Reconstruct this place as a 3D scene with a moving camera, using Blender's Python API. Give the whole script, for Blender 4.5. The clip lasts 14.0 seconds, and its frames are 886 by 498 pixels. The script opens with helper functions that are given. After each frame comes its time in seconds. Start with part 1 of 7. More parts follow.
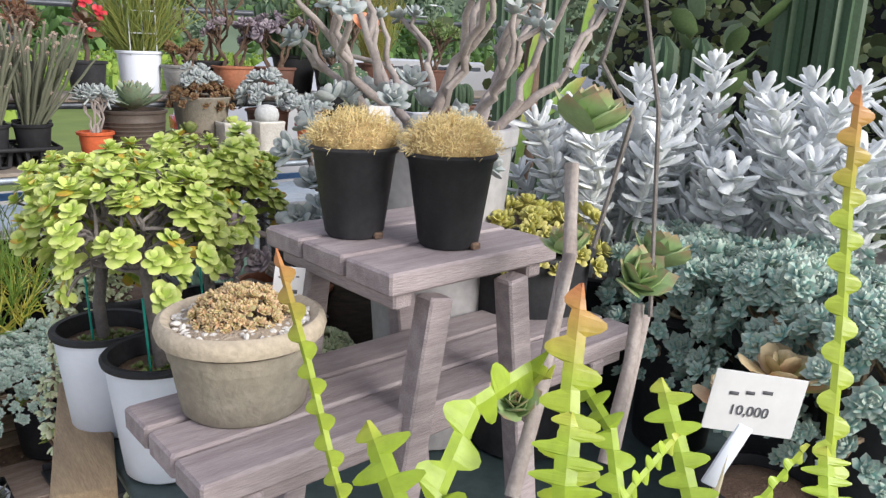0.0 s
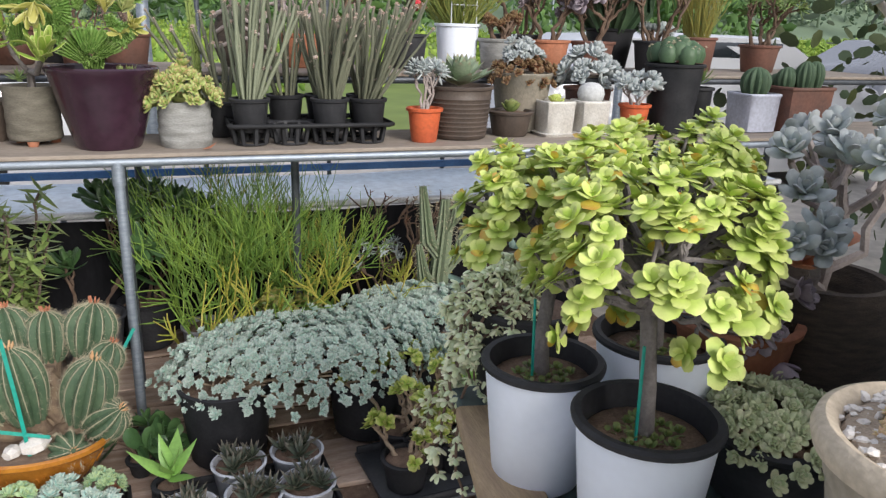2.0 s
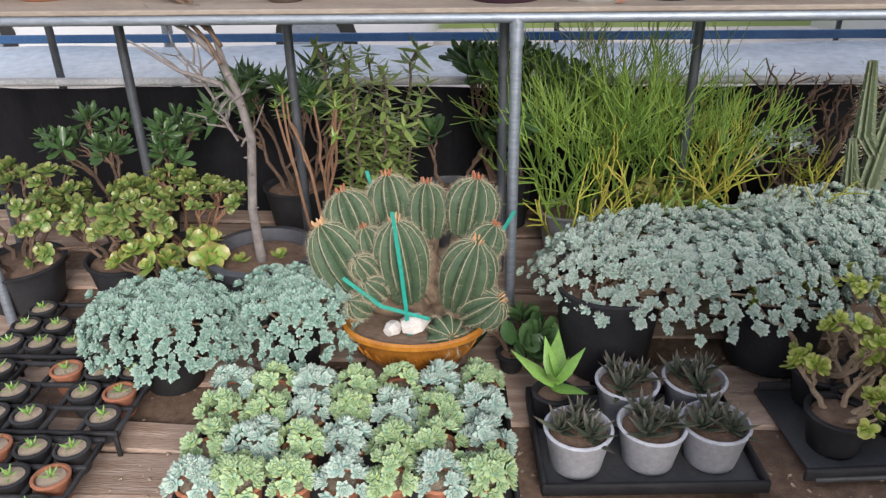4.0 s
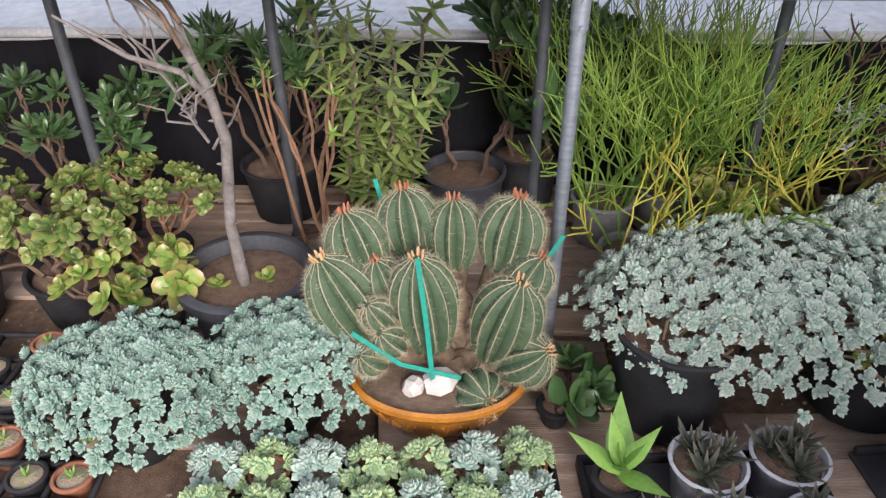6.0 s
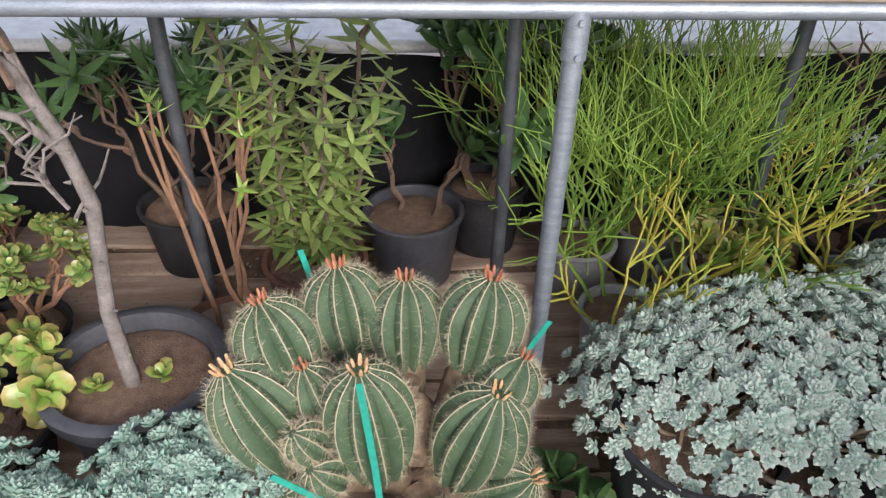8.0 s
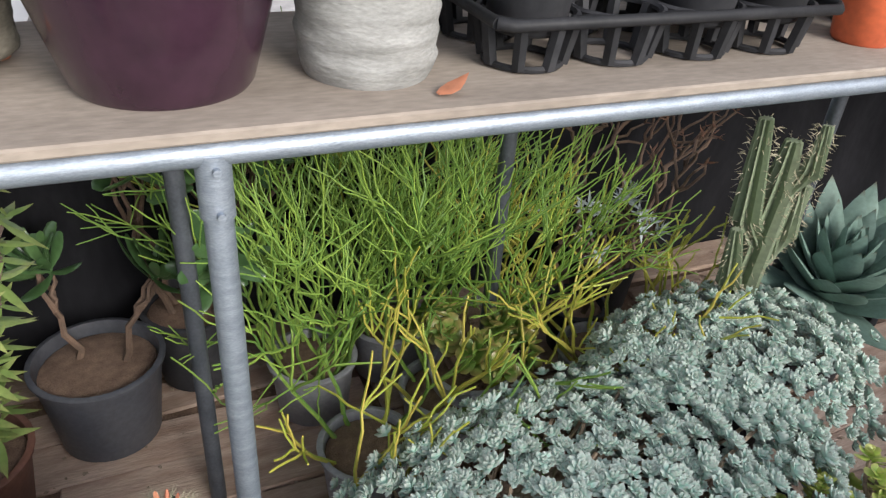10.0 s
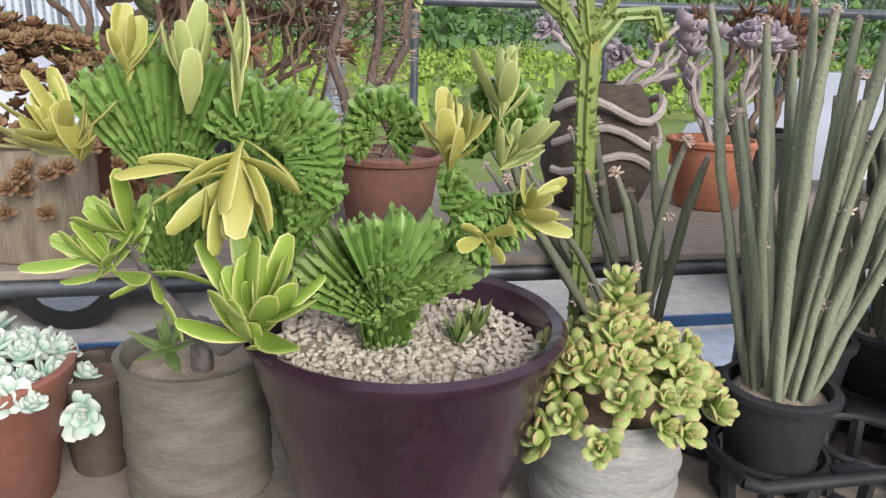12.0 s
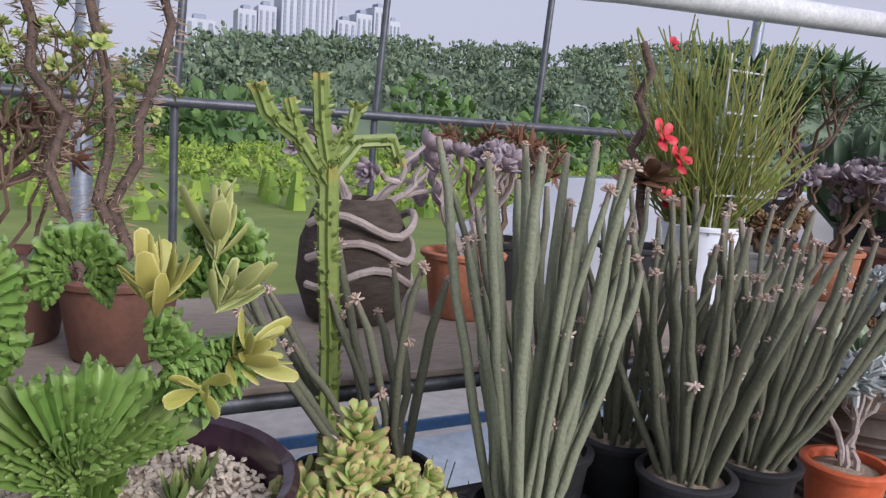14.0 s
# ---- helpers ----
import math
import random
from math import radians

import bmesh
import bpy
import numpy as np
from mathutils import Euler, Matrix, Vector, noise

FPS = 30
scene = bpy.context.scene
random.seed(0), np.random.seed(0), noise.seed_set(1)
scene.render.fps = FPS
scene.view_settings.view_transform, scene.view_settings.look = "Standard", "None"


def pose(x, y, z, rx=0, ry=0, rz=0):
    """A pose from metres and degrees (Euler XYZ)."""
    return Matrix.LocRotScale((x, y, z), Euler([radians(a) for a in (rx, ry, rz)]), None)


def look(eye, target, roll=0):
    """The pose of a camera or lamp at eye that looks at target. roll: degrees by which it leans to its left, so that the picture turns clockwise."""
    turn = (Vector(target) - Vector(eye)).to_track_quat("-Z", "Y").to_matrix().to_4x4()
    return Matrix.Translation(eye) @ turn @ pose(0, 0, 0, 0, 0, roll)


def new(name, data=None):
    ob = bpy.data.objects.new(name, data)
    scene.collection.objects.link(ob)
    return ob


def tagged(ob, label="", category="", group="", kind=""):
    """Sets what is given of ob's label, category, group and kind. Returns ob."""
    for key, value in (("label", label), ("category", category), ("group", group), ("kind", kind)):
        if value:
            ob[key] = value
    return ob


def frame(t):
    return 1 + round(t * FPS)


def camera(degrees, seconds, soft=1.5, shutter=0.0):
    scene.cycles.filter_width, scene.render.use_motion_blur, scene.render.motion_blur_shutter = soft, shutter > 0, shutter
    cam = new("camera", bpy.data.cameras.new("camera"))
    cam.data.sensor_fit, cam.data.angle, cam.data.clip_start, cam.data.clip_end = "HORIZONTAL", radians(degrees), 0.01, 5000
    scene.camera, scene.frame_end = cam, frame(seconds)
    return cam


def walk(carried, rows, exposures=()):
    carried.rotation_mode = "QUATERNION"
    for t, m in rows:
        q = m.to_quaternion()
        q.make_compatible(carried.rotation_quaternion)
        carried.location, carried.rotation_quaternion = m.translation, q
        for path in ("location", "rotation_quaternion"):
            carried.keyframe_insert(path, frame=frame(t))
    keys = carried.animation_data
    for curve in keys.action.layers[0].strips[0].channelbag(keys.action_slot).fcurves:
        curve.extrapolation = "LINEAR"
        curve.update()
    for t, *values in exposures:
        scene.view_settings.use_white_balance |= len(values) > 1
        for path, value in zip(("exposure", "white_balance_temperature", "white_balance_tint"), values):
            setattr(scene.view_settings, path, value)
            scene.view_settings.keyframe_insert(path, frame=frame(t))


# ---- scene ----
cam = camera(62.0, 14.0, soft=1.35)
PATH = [
    (0, (0.385, -2.968, 1.518), (1.565, -1.435, 1.009), 2.0),
    (0.5, (0.341, -2.861, 1.517), (1.464, -1.281, 1.023), 1.5),
    (1, (0.363, -2.691, 1.536), (1.353, -1.029, 1.025), 1.1),
    (1.5, (0.349, -2.614, 1.527), (1.168, -0.873, 0.981), 1.3),
    (1.8, (0.289, -2.57, 1.498), (0.988, -0.779, 0.948), 1.1),
    (2, (0.204, -2.505, 1.487), (0.847, -0.704, 0.902), 1.8),
    (2.1, (0.158, -2.482, 1.492), (0.775, -0.677, 0.891), 1.6),
    (2.2, (0.116, -2.443, 1.494), (0.689, -0.628, 0.879), 2.0),
    (2.5, (-0.001, -2.359, 1.489), (0.476, -0.528, 0.84), 1.8),
    (3, (-0.078, -2.291, 1.46), (0.194, -0.439, 0.756), 1.2),
    (3.5, (-0.086, -2.14, 1.426), (-0.014, -0.311, 0.62), -0.3),
    (4, (-0.097, -2.052, 1.369), (-0.196, -0.266, 0.474), -1.0),
    (4.2, (-0.104, -2.004, 1.362), (-0.238, -0.24, 0.428), -1.1),
    (6.3, (-0.259, -1.42, 1.448), (-0.23, 0.214, 0.294), 0.8),
    (6.5, (-0.259, -1.368, 1.431), (-0.182, 0.253, 0.262), 1.6),
    (7, (-0.281, -1.232, 1.387), (-0.159, 0.373, 0.2), 2.1),
    (7.2, (-0.295, -1.191, 1.381), (-0.18, 0.415, 0.194), 1.8),
    (9.3, (-0.137, -0.849, 1.337), (0.184, 0.806, 0.262), 0.9),
    (9.5, (-0.11, -0.817, 1.336), (0.315, 0.816, 0.264), 1.5),
    (10, (-0.072, -0.724, 1.368), (0.653, 0.812, 0.314), 4.4),
    (10.5, (-0.098, -0.666, 1.435), (0.75, 0.876, 0.485), 5.1),
    (11, (-0.143, -0.628, 1.535), (0.615, 1.043, 0.74), 4.2),
    (11.5, (-0.149, -0.586, 1.592), (0.402, 1.212, 0.909), 3.1),
    (12, (-0.148, -0.577, 1.611), (0.259, 1.3, 1.054), 2.0),
    (12.5, (-0.15, -0.567, 1.638), (0.219, 1.348, 1.197), 2.2),
    (13, (-0.151, -0.56, 1.654), (0.285, 1.358, 1.294), 2.8),
    (13.5, (-0.129, -0.557, 1.655), (0.508, 1.313, 1.342), 3.3),
    (14, (-0.082, -0.555, 1.65), (0.870, 1.182, 1.366), 3.9),
]
walk(cam, [(t, look(eye, target, roll)) for t, eye, target, roll in PATH],
     [(0, 0.22, 6450, 10), (3, 0.24, 6500, 11), (4, 0.26, 6550, 13), (6.5, 0.48, 6650, 17), (7.2, 0.48, 6650, 17), (9.5, 0.68, 6450, 10), (10.5, 0.6, 6450, 11), (11.5, 0.52, 6450, 11), (12.5, 0.1, 6400, 12), (13, -0.08, 6350, 16), (14, -0.06, 6200, 18)])
scene.view_settings.exposure = 0.25

# ---- world and light ----
SUN_EL, SUN_AZ = radians(25), radians(164)
world = bpy.data.worlds.new("sky_world")
scene.world = world
world.use_nodes = True
wn, wl = world.node_tree.nodes, world.node_tree.links
sky = wn.new("ShaderNodeTexSky")
sky.sky_type, sky.sun_disc = "NISHITA", False
sky.sun_elevation, sky.sun_rotation = SUN_EL, SUN_AZ
sky.dust_density, sky.air_density, sky.altitude = 6.0, 1.0, 0
tone = wn.new("ShaderNodeMix")
tone.data_type = "RGBA"
tone.inputs[0].default_value = 0.8
tone.inputs[7].default_value = (6.5, 6.8, 7.9, 1)
wl.new(sky.outputs[0], tone.inputs[6])
wl.new(tone.outputs[2], wn["Background"].inputs[0])
wn["Background"].inputs[1].default_value = 0.103
sun_data = bpy.data.lights.new("sun", "SUN")
sun_data.energy, sun_data.angle, sun_data.color = 3.2, radians(30), (1, 0.97, 0.92)
sun = new("sun", sun_data)
sun.matrix_world = look((2.0, -7, 3.4), (0, 0, 0))


# ---- materials ----
def mat(name, col, rough=0.6, col2=None, scale=20.0, bump=0.0, bscale=60.0, metal=0.0, stretch=(1, 1, 1), coat=0.0, fine=0.35, vary=0.0, spec=0.5):
    m = bpy.data.materials.new(name)
    m.use_nodes = True
    n, l = m.node_tree.nodes, m.node_tree.links
    b = n["Principled BSDF"]
    b.inputs["Roughness"].default_value, b.inputs["Metallic"].default_value = rough, metal
    b.inputs["Coat Weight"].default_value = coat
    b.inputs["Specular IOR Level"].default_value = spec
    co = n.new("ShaderNodeTexCoord")
    mp = n.new("ShaderNodeMapping")
    mp.inputs["Scale"].default_value = stretch
    l.new(co.outputs["Object"], mp.inputs[0])
    big = n.new("ShaderNodeTexNoise")
    big.inputs["Scale"].default_value, big.inputs["Detail"].default_value = scale, 6
    l.new(mp.outputs[0], big.inputs["Vector"])
    ramp = n.new("ShaderNodeMapRange")
    ramp.inputs[1].default_value, ramp.inputs[2].default_value = 0.32, 0.68
    l.new(big.outputs[0], ramp.inputs[0])
    mix = n.new("ShaderNodeMix")
    mix.data_type = "RGBA"
    c2 = col2 or tuple(c * 0.72 for c in col)
    mix.inputs[6].default_value, mix.inputs[7].default_value = (*col, 1), (*c2, 1)
    l.new(ramp.outputs[0], mix.inputs[0])
    grain = n.new("ShaderNodeTexNoise")
    grain.inputs["Scale"].default_value, grain.inputs["Detail"].default_value = scale * 9, 4
    l.new(mp.outputs[0], grain.inputs["Vector"])
    hsv = n.new("ShaderNodeHueSaturation")
    val = n.new("ShaderNodeMapRange")
    val.inputs[3].default_value, val.inputs[4].default_value = 1 - fine, 1 + fine
    l.new(grain.outputs[0], val.inputs[0])
    if vary:
        ob = n.new("ShaderNodeObjectInfo")
        v2 = n.new("ShaderNodeMapRange")
        v2.inputs[3].default_value, v2.inputs[4].default_value = 1 - vary, 1 + vary
        l.new(ob.outputs["Random"], v2.inputs[0])
        mul = n.new("ShaderNodeMath")
        mul.operation = "MULTIPLY"
        l.new(val.outputs[0], mul.inputs[0])
        l.new(v2.outputs[0], mul.inputs[1])
        l.new(mul.outputs[0], hsv.inputs["Value"])
    else:
        l.new(val.outputs[0], hsv.inputs["Value"])
    l.new(mix.outputs[2], hsv.inputs["Color"])
    l.new(hsv.outputs[0], b.inputs["Base Color"])
    if bump:
        nb = n.new("ShaderNodeTexNoise")
        nb.inputs["Scale"].default_value, nb.inputs["Detail"].default_value = bscale, 5
        l.new(mp.outputs[0], nb.inputs["Vector"])
        bp = n.new("ShaderNodeBump")
        bp.inputs["Strength"].default_value, bp.inputs["Distance"].default_value = bump, 0.004
        l.new(nb.outputs[0], bp.inputs["Height"])
        l.new(bp.outputs[0], b.inputs["Normal"])
    return m


def leafmat(name, a, b2, tipc=None, edge=None, rough=0.5, t0=0.55, t1=1.0, grain=90, relief=0.25):
    """Leaf: two greens by island, a colour at the tip, and one at the margin."""
    m = bpy.data.materials.new(name)
    m.use_nodes = True
    n, l = m.node_tree.nodes, m.node_tree.links
    b = n["Principled BSDF"]
    b.inputs["Roughness"].default_value = rough
    b.inputs["Subsurface Weight"].default_value = 0.0
    geo = n.new("ShaderNodeNewGeometry")
    mix = n.new("ShaderNodeMix")
    mix.data_type = "RGBA"
    mix.inputs[6].default_value, mix.inputs[7].default_value = (*a, 1), (*b2, 1)
    l.new(geo.outputs["Random Per Island"], mix.inputs[0])
    out = mix.outputs[2]
    for attr, colour, lo, hi in (("tip", tipc, t0, t1), ("edge", edge, 0.55, 0.95)):
        if colour is None:
            continue
        at = n.new("ShaderNodeAttribute")
        at.attribute_name = attr
        mr = n.new("ShaderNodeMapRange")
        mr.inputs[1].default_value, mr.inputs[2].default_value = lo, hi
        l.new(at.outputs["Fac"], mr.inputs[0])
        mx = n.new("ShaderNodeMix")
        mx.data_type = "RGBA"
        mx.inputs[7].default_value = (*colour, 1)
        l.new(mr.outputs[0], mx.inputs[0])
        l.new(out, mx.inputs[6])
        out = mx.outputs[2]
    co = n.new("ShaderNodeTexCoord")
    nz = n.new("ShaderNodeTexNoise")
    nz.inputs["Scale"].default_value, nz.inputs["Detail"].default_value = grain, 5
    l.new(co.outputs["Object"], nz.inputs["Vector"])
    mr = n.new("ShaderNodeMapRange")
    mr.inputs[3].default_value, mr.inputs[4].default_value = 0.65, 1.3
    l.new(nz.outputs[0], mr.inputs[0])
    hs = n.new("ShaderNodeHueSaturation")
    l.new(out, hs.inputs["Color"])
    l.new(mr.outputs[0], hs.inputs["Value"])
    l.new(hs.outputs[0], b.inputs["Base Color"])
    bp = n.new("ShaderNodeBump")
    bp.inputs["Strength"].default_value, bp.inputs["Distance"].default_value = relief, 0.002
    l.new(nz.outputs[0], bp.inputs["Height"])
    l.new(bp.outputs[0], b.inputs["Normal"])
    return m


BLACK = mat("black_plastic", (0.022, 0.023, 0.026), 0.55, (0.04, 0.04, 0.044), 12, 0.15, 80, vary=0.25, spec=0.22)
WHITEP = mat("white_plastic", (0.80, 0.85, 0.95), 0.4, (0.76, 0.81, 0.92), 8, 0.03, 40, fine=0.04)
GREYP = mat("grey_plastic", (0.36, 0.37, 0.39), 0.5, (0.26, 0.26, 0.28), 10, 0.1, 50, vary=0.2)
WHITEC = mat("white_ceramic", (0.72, 0.70, 0.66), 0.35, (0.58, 0.55, 0.5), 15, 0.1, 70)
TERRA = mat("terracotta", (0.42, 0.16, 0.085), 0.8, (0.34, 0.15, 0.09), 9, 0.3, 90, vary=0.2)
BROWNC = mat("brown_clay", (0.19, 0.085, 0.06), 0.7, (0.13, 0.07, 0.055), 9, 0.3, 60)
ORANGEP = mat("orange_plastic", (0.62, 0.13, 0.045), 0.45, (0.5, 0.11, 0.05), 8, 0.1, 50)
GLAZE = mat("amber_glaze", (0.50, 0.21, 0.03), 0.2, (0.36, 0.13, 0.02), 14, 0.5, 45, coat=0.6)
PURPLE = mat("plum_glaze", (0.026, 0.010, 0.020), 0.26, (0.042, 0.018, 0.032), 4, 0.12, 60, coat=0.35, spec=0.4)
STONEW = mat("grey_stoneware", (0.34, 0.34, 0.33), 0.85, (0.22, 0.22, 0.21), 14, 0.8, 40, stretch=(1, 1, 3))
CEMENT = mat("weathered_cement", (0.33, 0.29, 0.23), 0.9, (0.25, 0.23, 0.19), 9, 0.5, 120)
CEMRIM = mat("cement_rim", (0.52, 0.44, 0.34), 0.9, (0.42, 0.36, 0.28), 16, 0.5, 120)
DARKPOT = mat("dark_brown_stoneware", (0.065, 0.05, 0.042), 0.55, (0.10, 0.075, 0.06), 12, 0.4, 60)
OCHRE = mat("ochre_ceramic", (0.42, 0.24, 0.07), 0.45, (0.3, 0.15, 0.05), 12, 0.4, 50)
TEAL = mat("blue_grey_ceramic", (0.20, 0.27, 0.28), 0.5, (0.28, 0.33, 0.33), 9, 0.2, 50)
LAV = mat("pale_lavender_ceramic", (0.55, 0.57, 0.68), 0.4, (0.45, 0.47, 0.56), 9, 0.1, 50)
BASKET = mat("palm_fibre", (0.055, 0.042, 0.036), 0.95, (0.10, 0.078, 0.06), 30, 1.0, 160, stretch=(1, 1, 5))
SOIL = mat("potting_soil", (0.15, 0.095, 0.068), 0.95, (0.24, 0.16, 0.115), 40, 1.0, 220, fine=0.6)
BOWLSOIL = mat("brown_gritty_soil", (0.25, 0.18, 0.13), 0.95, (0.16, 0.11, 0.08), 50, 1.0, 220, fine=0.5)
GOLDSKIN = mat("golden_felt", (0.52, 0.38, 0.17), 0.95, (0.34, 0.22, 0.10), 60, 1.0, 200, fine=0.5)
GRIT = mat("tan_grit", (0.42, 0.34, 0.26), 0.95, (0.3, 0.24, 0.18), 60, 1.0, 260, fine=0.5)
PEBBLE = mat("pale_pebble", (0.62, 0.55, 0.46), 0.85, (0.45, 0.39, 0.32), 50, 0.4, 200, vary=0.2)
WHITEROCK = mat("white_rock", (0.72, 0.69, 0.65), 0.9, (0.55, 0.52, 0.5), 30, 0.8, 60)
TABLEW = mat("grey_violet_timber", (0.42, 0.36, 0.37), 0.8, (0.29, 0.24, 0.25), 7, 0.5, 60, stretch=(1, 9, 9), vary=0.12)
TABLEWY = mat("grey_violet_timber_cross", (0.42, 0.36, 0.37), 0.8, (0.29, 0.24, 0.25), 7, 0.5, 60, stretch=(9, 1, 9), vary=0.12)
PLANK = mat("dirty_plank", (0.53, 0.41, 0.335), 0.9, (0.33, 0.225, 0.17), 5, 0.7, 40, stretch=(1, 7, 7), vary=0.2)
RAWWOOD = mat("raw_timber", (0.42, 0.31, 0.19), 0.8, (0.28, 0.2, 0.13), 6, 0.5, 50, stretch=(7, 1, 7))
PLY = mat("shelf_plywood", (0.33, 0.28, 0.235), 0.9, (0.25, 0.21, 0.175), 4, 0.2, 60, stretch=(1, 3, 3))
STEEL = mat("galvanised_steel", (0.34, 0.38, 0.44), 0.52, (0.25, 0.29, 0.34), 25, 0.15, 90, metal=0.65, stretch=(1, 1, 4))
DARKST = mat("dark_pipe", (0.075, 0.085, 0.10), 0.45, (0.12, 0.13, 0.15), 20, 0.1, 80, metal=0.4)
WHITEPIPE = mat("white_pipe", (0.66, 0.68, 0.70), 0.4, (0.5, 0.52, 0.55), 10, 0.1, 60)
CLOTH = mat("black_shade_cloth", (0.010, 0.010, 0.012), 0.9, (0.019, 0.019, 0.022), 6, 0.6, 14, stretch=(1, 1, 0.4), spec=0.12)
VINYL = mat("pale_blue_vinyl", (0.60, 0.71, 0.80), 0.3, (0.70, 0.77, 0.83), 3, 0.3, 9)
BLUE = mat("blue_edging", (0.04, 0.12, 0.28), 0.4, (0.06, 0.16, 0.34), 8, 0.1, 60)
CONCRETE = mat("yard_concrete", (0.52, 0.49, 0.45), 0.9, (0.42, 0.39, 0.36), 1.2, 0.4, 40)
FIELD = mat("field_ground", (0.12, 0.18, 0.04), 0.95, (0.20, 0.25, 0.06), 0.15, 0.5, 2)
RUBBER = mat("black_rubber", (0.062, 0.067, 0.082), 0.38, (0.09, 0.093, 0.105), 9, 0.2, 70)
TRAYP = mat("slate_tray_plastic", (0.055, 0.058, 0.066), 0.5, (0.085, 0.086, 0.09), 10, 0.15, 60)
PALEPOT = mat("pale_grey_pot", (0.55, 0.57, 0.62), 0.45, (0.44, 0.45, 0.49), 9, 0.1, 50, vary=0.1)
ORSTEM = mat("orange_brown_stem", (0.28, 0.155, 0.09), 0.85, (0.18, 0.10, 0.065), 30, 0.6, 110)
TANSTEM = mat("tan_stem", (0.42, 0.32, 0.22), 0.85, (0.30, 0.22, 0.15), 30, 0.6, 110)
CORKY = mat("corky_skin", (0.26, 0.19, 0.125), 0.95, (0.15, 0.105, 0.075), 40, 1.0, 130)
SLATE = mat("teal_table_sheet", (0.055, 0.085, 0.09), 0.6, (0.085, 0.12, 0.12), 6, 0.2, 50)
RIBGREY = mat("ribbed_grey_clay", (0.17, 0.155, 0.125), 0.85, (0.10, 0.09, 0.07), 14, 0.6, 50, stretch=(1, 1, 3))
PALEGREY = mat("pale_grey_planter", (0.42, 0.41, 0.42), 0.6, (0.33, 0.32, 0.33), 6, 0.2, 50)
BARK = mat("grey_bark", (0.25, 0.225, 0.215), 0.9, (0.13, 0.115, 0.11), 30, 0.9, 110)
BROWNST = mat("brown_stem", (0.18, 0.115, 0.08), 0.85, (0.11, 0.075, 0.055), 30, 0.6, 110)
DKSTEM = mat("dark_woody_stem", (0.15, 0.105, 0.085), 0.9, (0.09, 0.065, 0.055), 40, 0.8, 140)
SILVERST = mat("silver_stem", (0.42, 0.37, 0.35), 0.85, (0.30, 0.25, 0.235), 22, 0.6, 90)
TAPE = mat("green_tape", (0.015, 0.34, 0.27), 0.35, (0.02, 0.28, 0.22), 10, 0.1, 50)
CARD = mat("white_card", (0.74, 0.74, 0.76), 0.5, (0.66, 0.66, 0.68), 8, 0.05, 40, fine=0.08)
INK = mat("faded_ink", (0.10, 0.10, 0.12), 0.6)
PAINTW = mat("white_car_paint", (0.62, 0.63, 0.66), 0.2, (0.58, 0.59, 0.62), 3, coat=0.8, fine=0.02)
GLASSD = mat("dark_glass", (0.02, 0.025, 0.03), 0.08, (0.03, 0.035, 0.04), 3, fine=0.05, spec=0.8)
TYRE = mat("tyre_rubber", (0.02, 0.02, 0.02), 0.8, bump=0.3)
REDL = mat("red_lens", (0.6, 0.02, 0.02), 0.2, coat=0.5)
# tower wall, band and window colours lifted to blue-grey to carry distance haze
BLDG = mat("hazed_apartment_render", (0.50, 0.53, 0.60), 0.8, (0.44, 0.47, 0.55), 0.05, fine=0.05)
BLDG2 = mat("hazed_apartment_band", (0.30, 0.35, 0.45), 0.7, fine=0.05)
WINDOWM = mat("hazed_apartment_glass", (0.22, 0.27, 0.36), 0.3, fine=0.1)
CORK = mat("wood_look_pot", (0.33, 0.27, 0.21), 0.85, (0.20, 0.16, 0.125), 6, 0.6, 40, stretch=(8, 8, 1))

L_SED = leafmat("blue_sedum_leaf", (0.32, 0.51, 0.43), (0.51, 0.66, 0.57), (0.58, 0.60, 0.54), rough=0.65)
L_SEDD = leafmat("deep_blue_sedum_leaf", (0.15, 0.31, 0.26), (0.29, 0.45, 0.38), (0.36, 0.45, 0.39), rough=0.65)
L_SEDY = leafmat("yellow_blue_sedum_leaf", (0.22, 0.43, 0.32), (0.46, 0.57, 0.21), (0.44, 0.54, 0.30), rough=0.6)
L_SEDB = leafmat("turquoise_sedum_leaf", (0.25, 0.46, 0.42), (0.43, 0.60, 0.53), (0.52, 0.56, 0.48), rough=0.65)
L_LIME = leafmat("lime_leaf", (0.36, 0.50, 0.09), (0.55, 0.64, 0.17), (0.60, 0.65, 0.22), rough=0.5)
L_YEL = leafmat("yellowing_leaf", (0.55, 0.42, 0.05), (0.60, 0.50, 0.08), (0.45, 0.24, 0.04), rough=0.5)
L_VAR = leafmat("variegated_leaf", (0.19, 0.32, 0.045), (0.31, 0.40, 0.07), None, (0.60, 0.60, 0.24), rough=0.42)
L_VARM = leafmat("pale_variegated_leaf", (0.30, 0.37, 0.12), (0.44, 0.45, 0.18), None, (0.56, 0.56, 0.27), rough=0.42)
L_VARY = leafmat("variegated_yellow_leaf", (0.32, 0.36, 0.08), (0.46, 0.37, 0.11), None, (0.58, 0.54, 0.22), rough=0.42)
L_SIL = leafmat("silver_leaf", (0.72, 0.75, 0.76), (0.82, 0.84, 0.85), rough=0.85)
L_PALE = leafmat("frosted_leaf", (0.34, 0.40, 0.40), (0.46, 0.50, 0.50), (0.40, 0.42, 0.42), rough=0.75)
L_JADE = leafmat("jade_leaf", (0.09, 0.18, 0.05), (0.21, 0.31, 0.085), (0.26, 0.24, 0.08), rough=0.33)
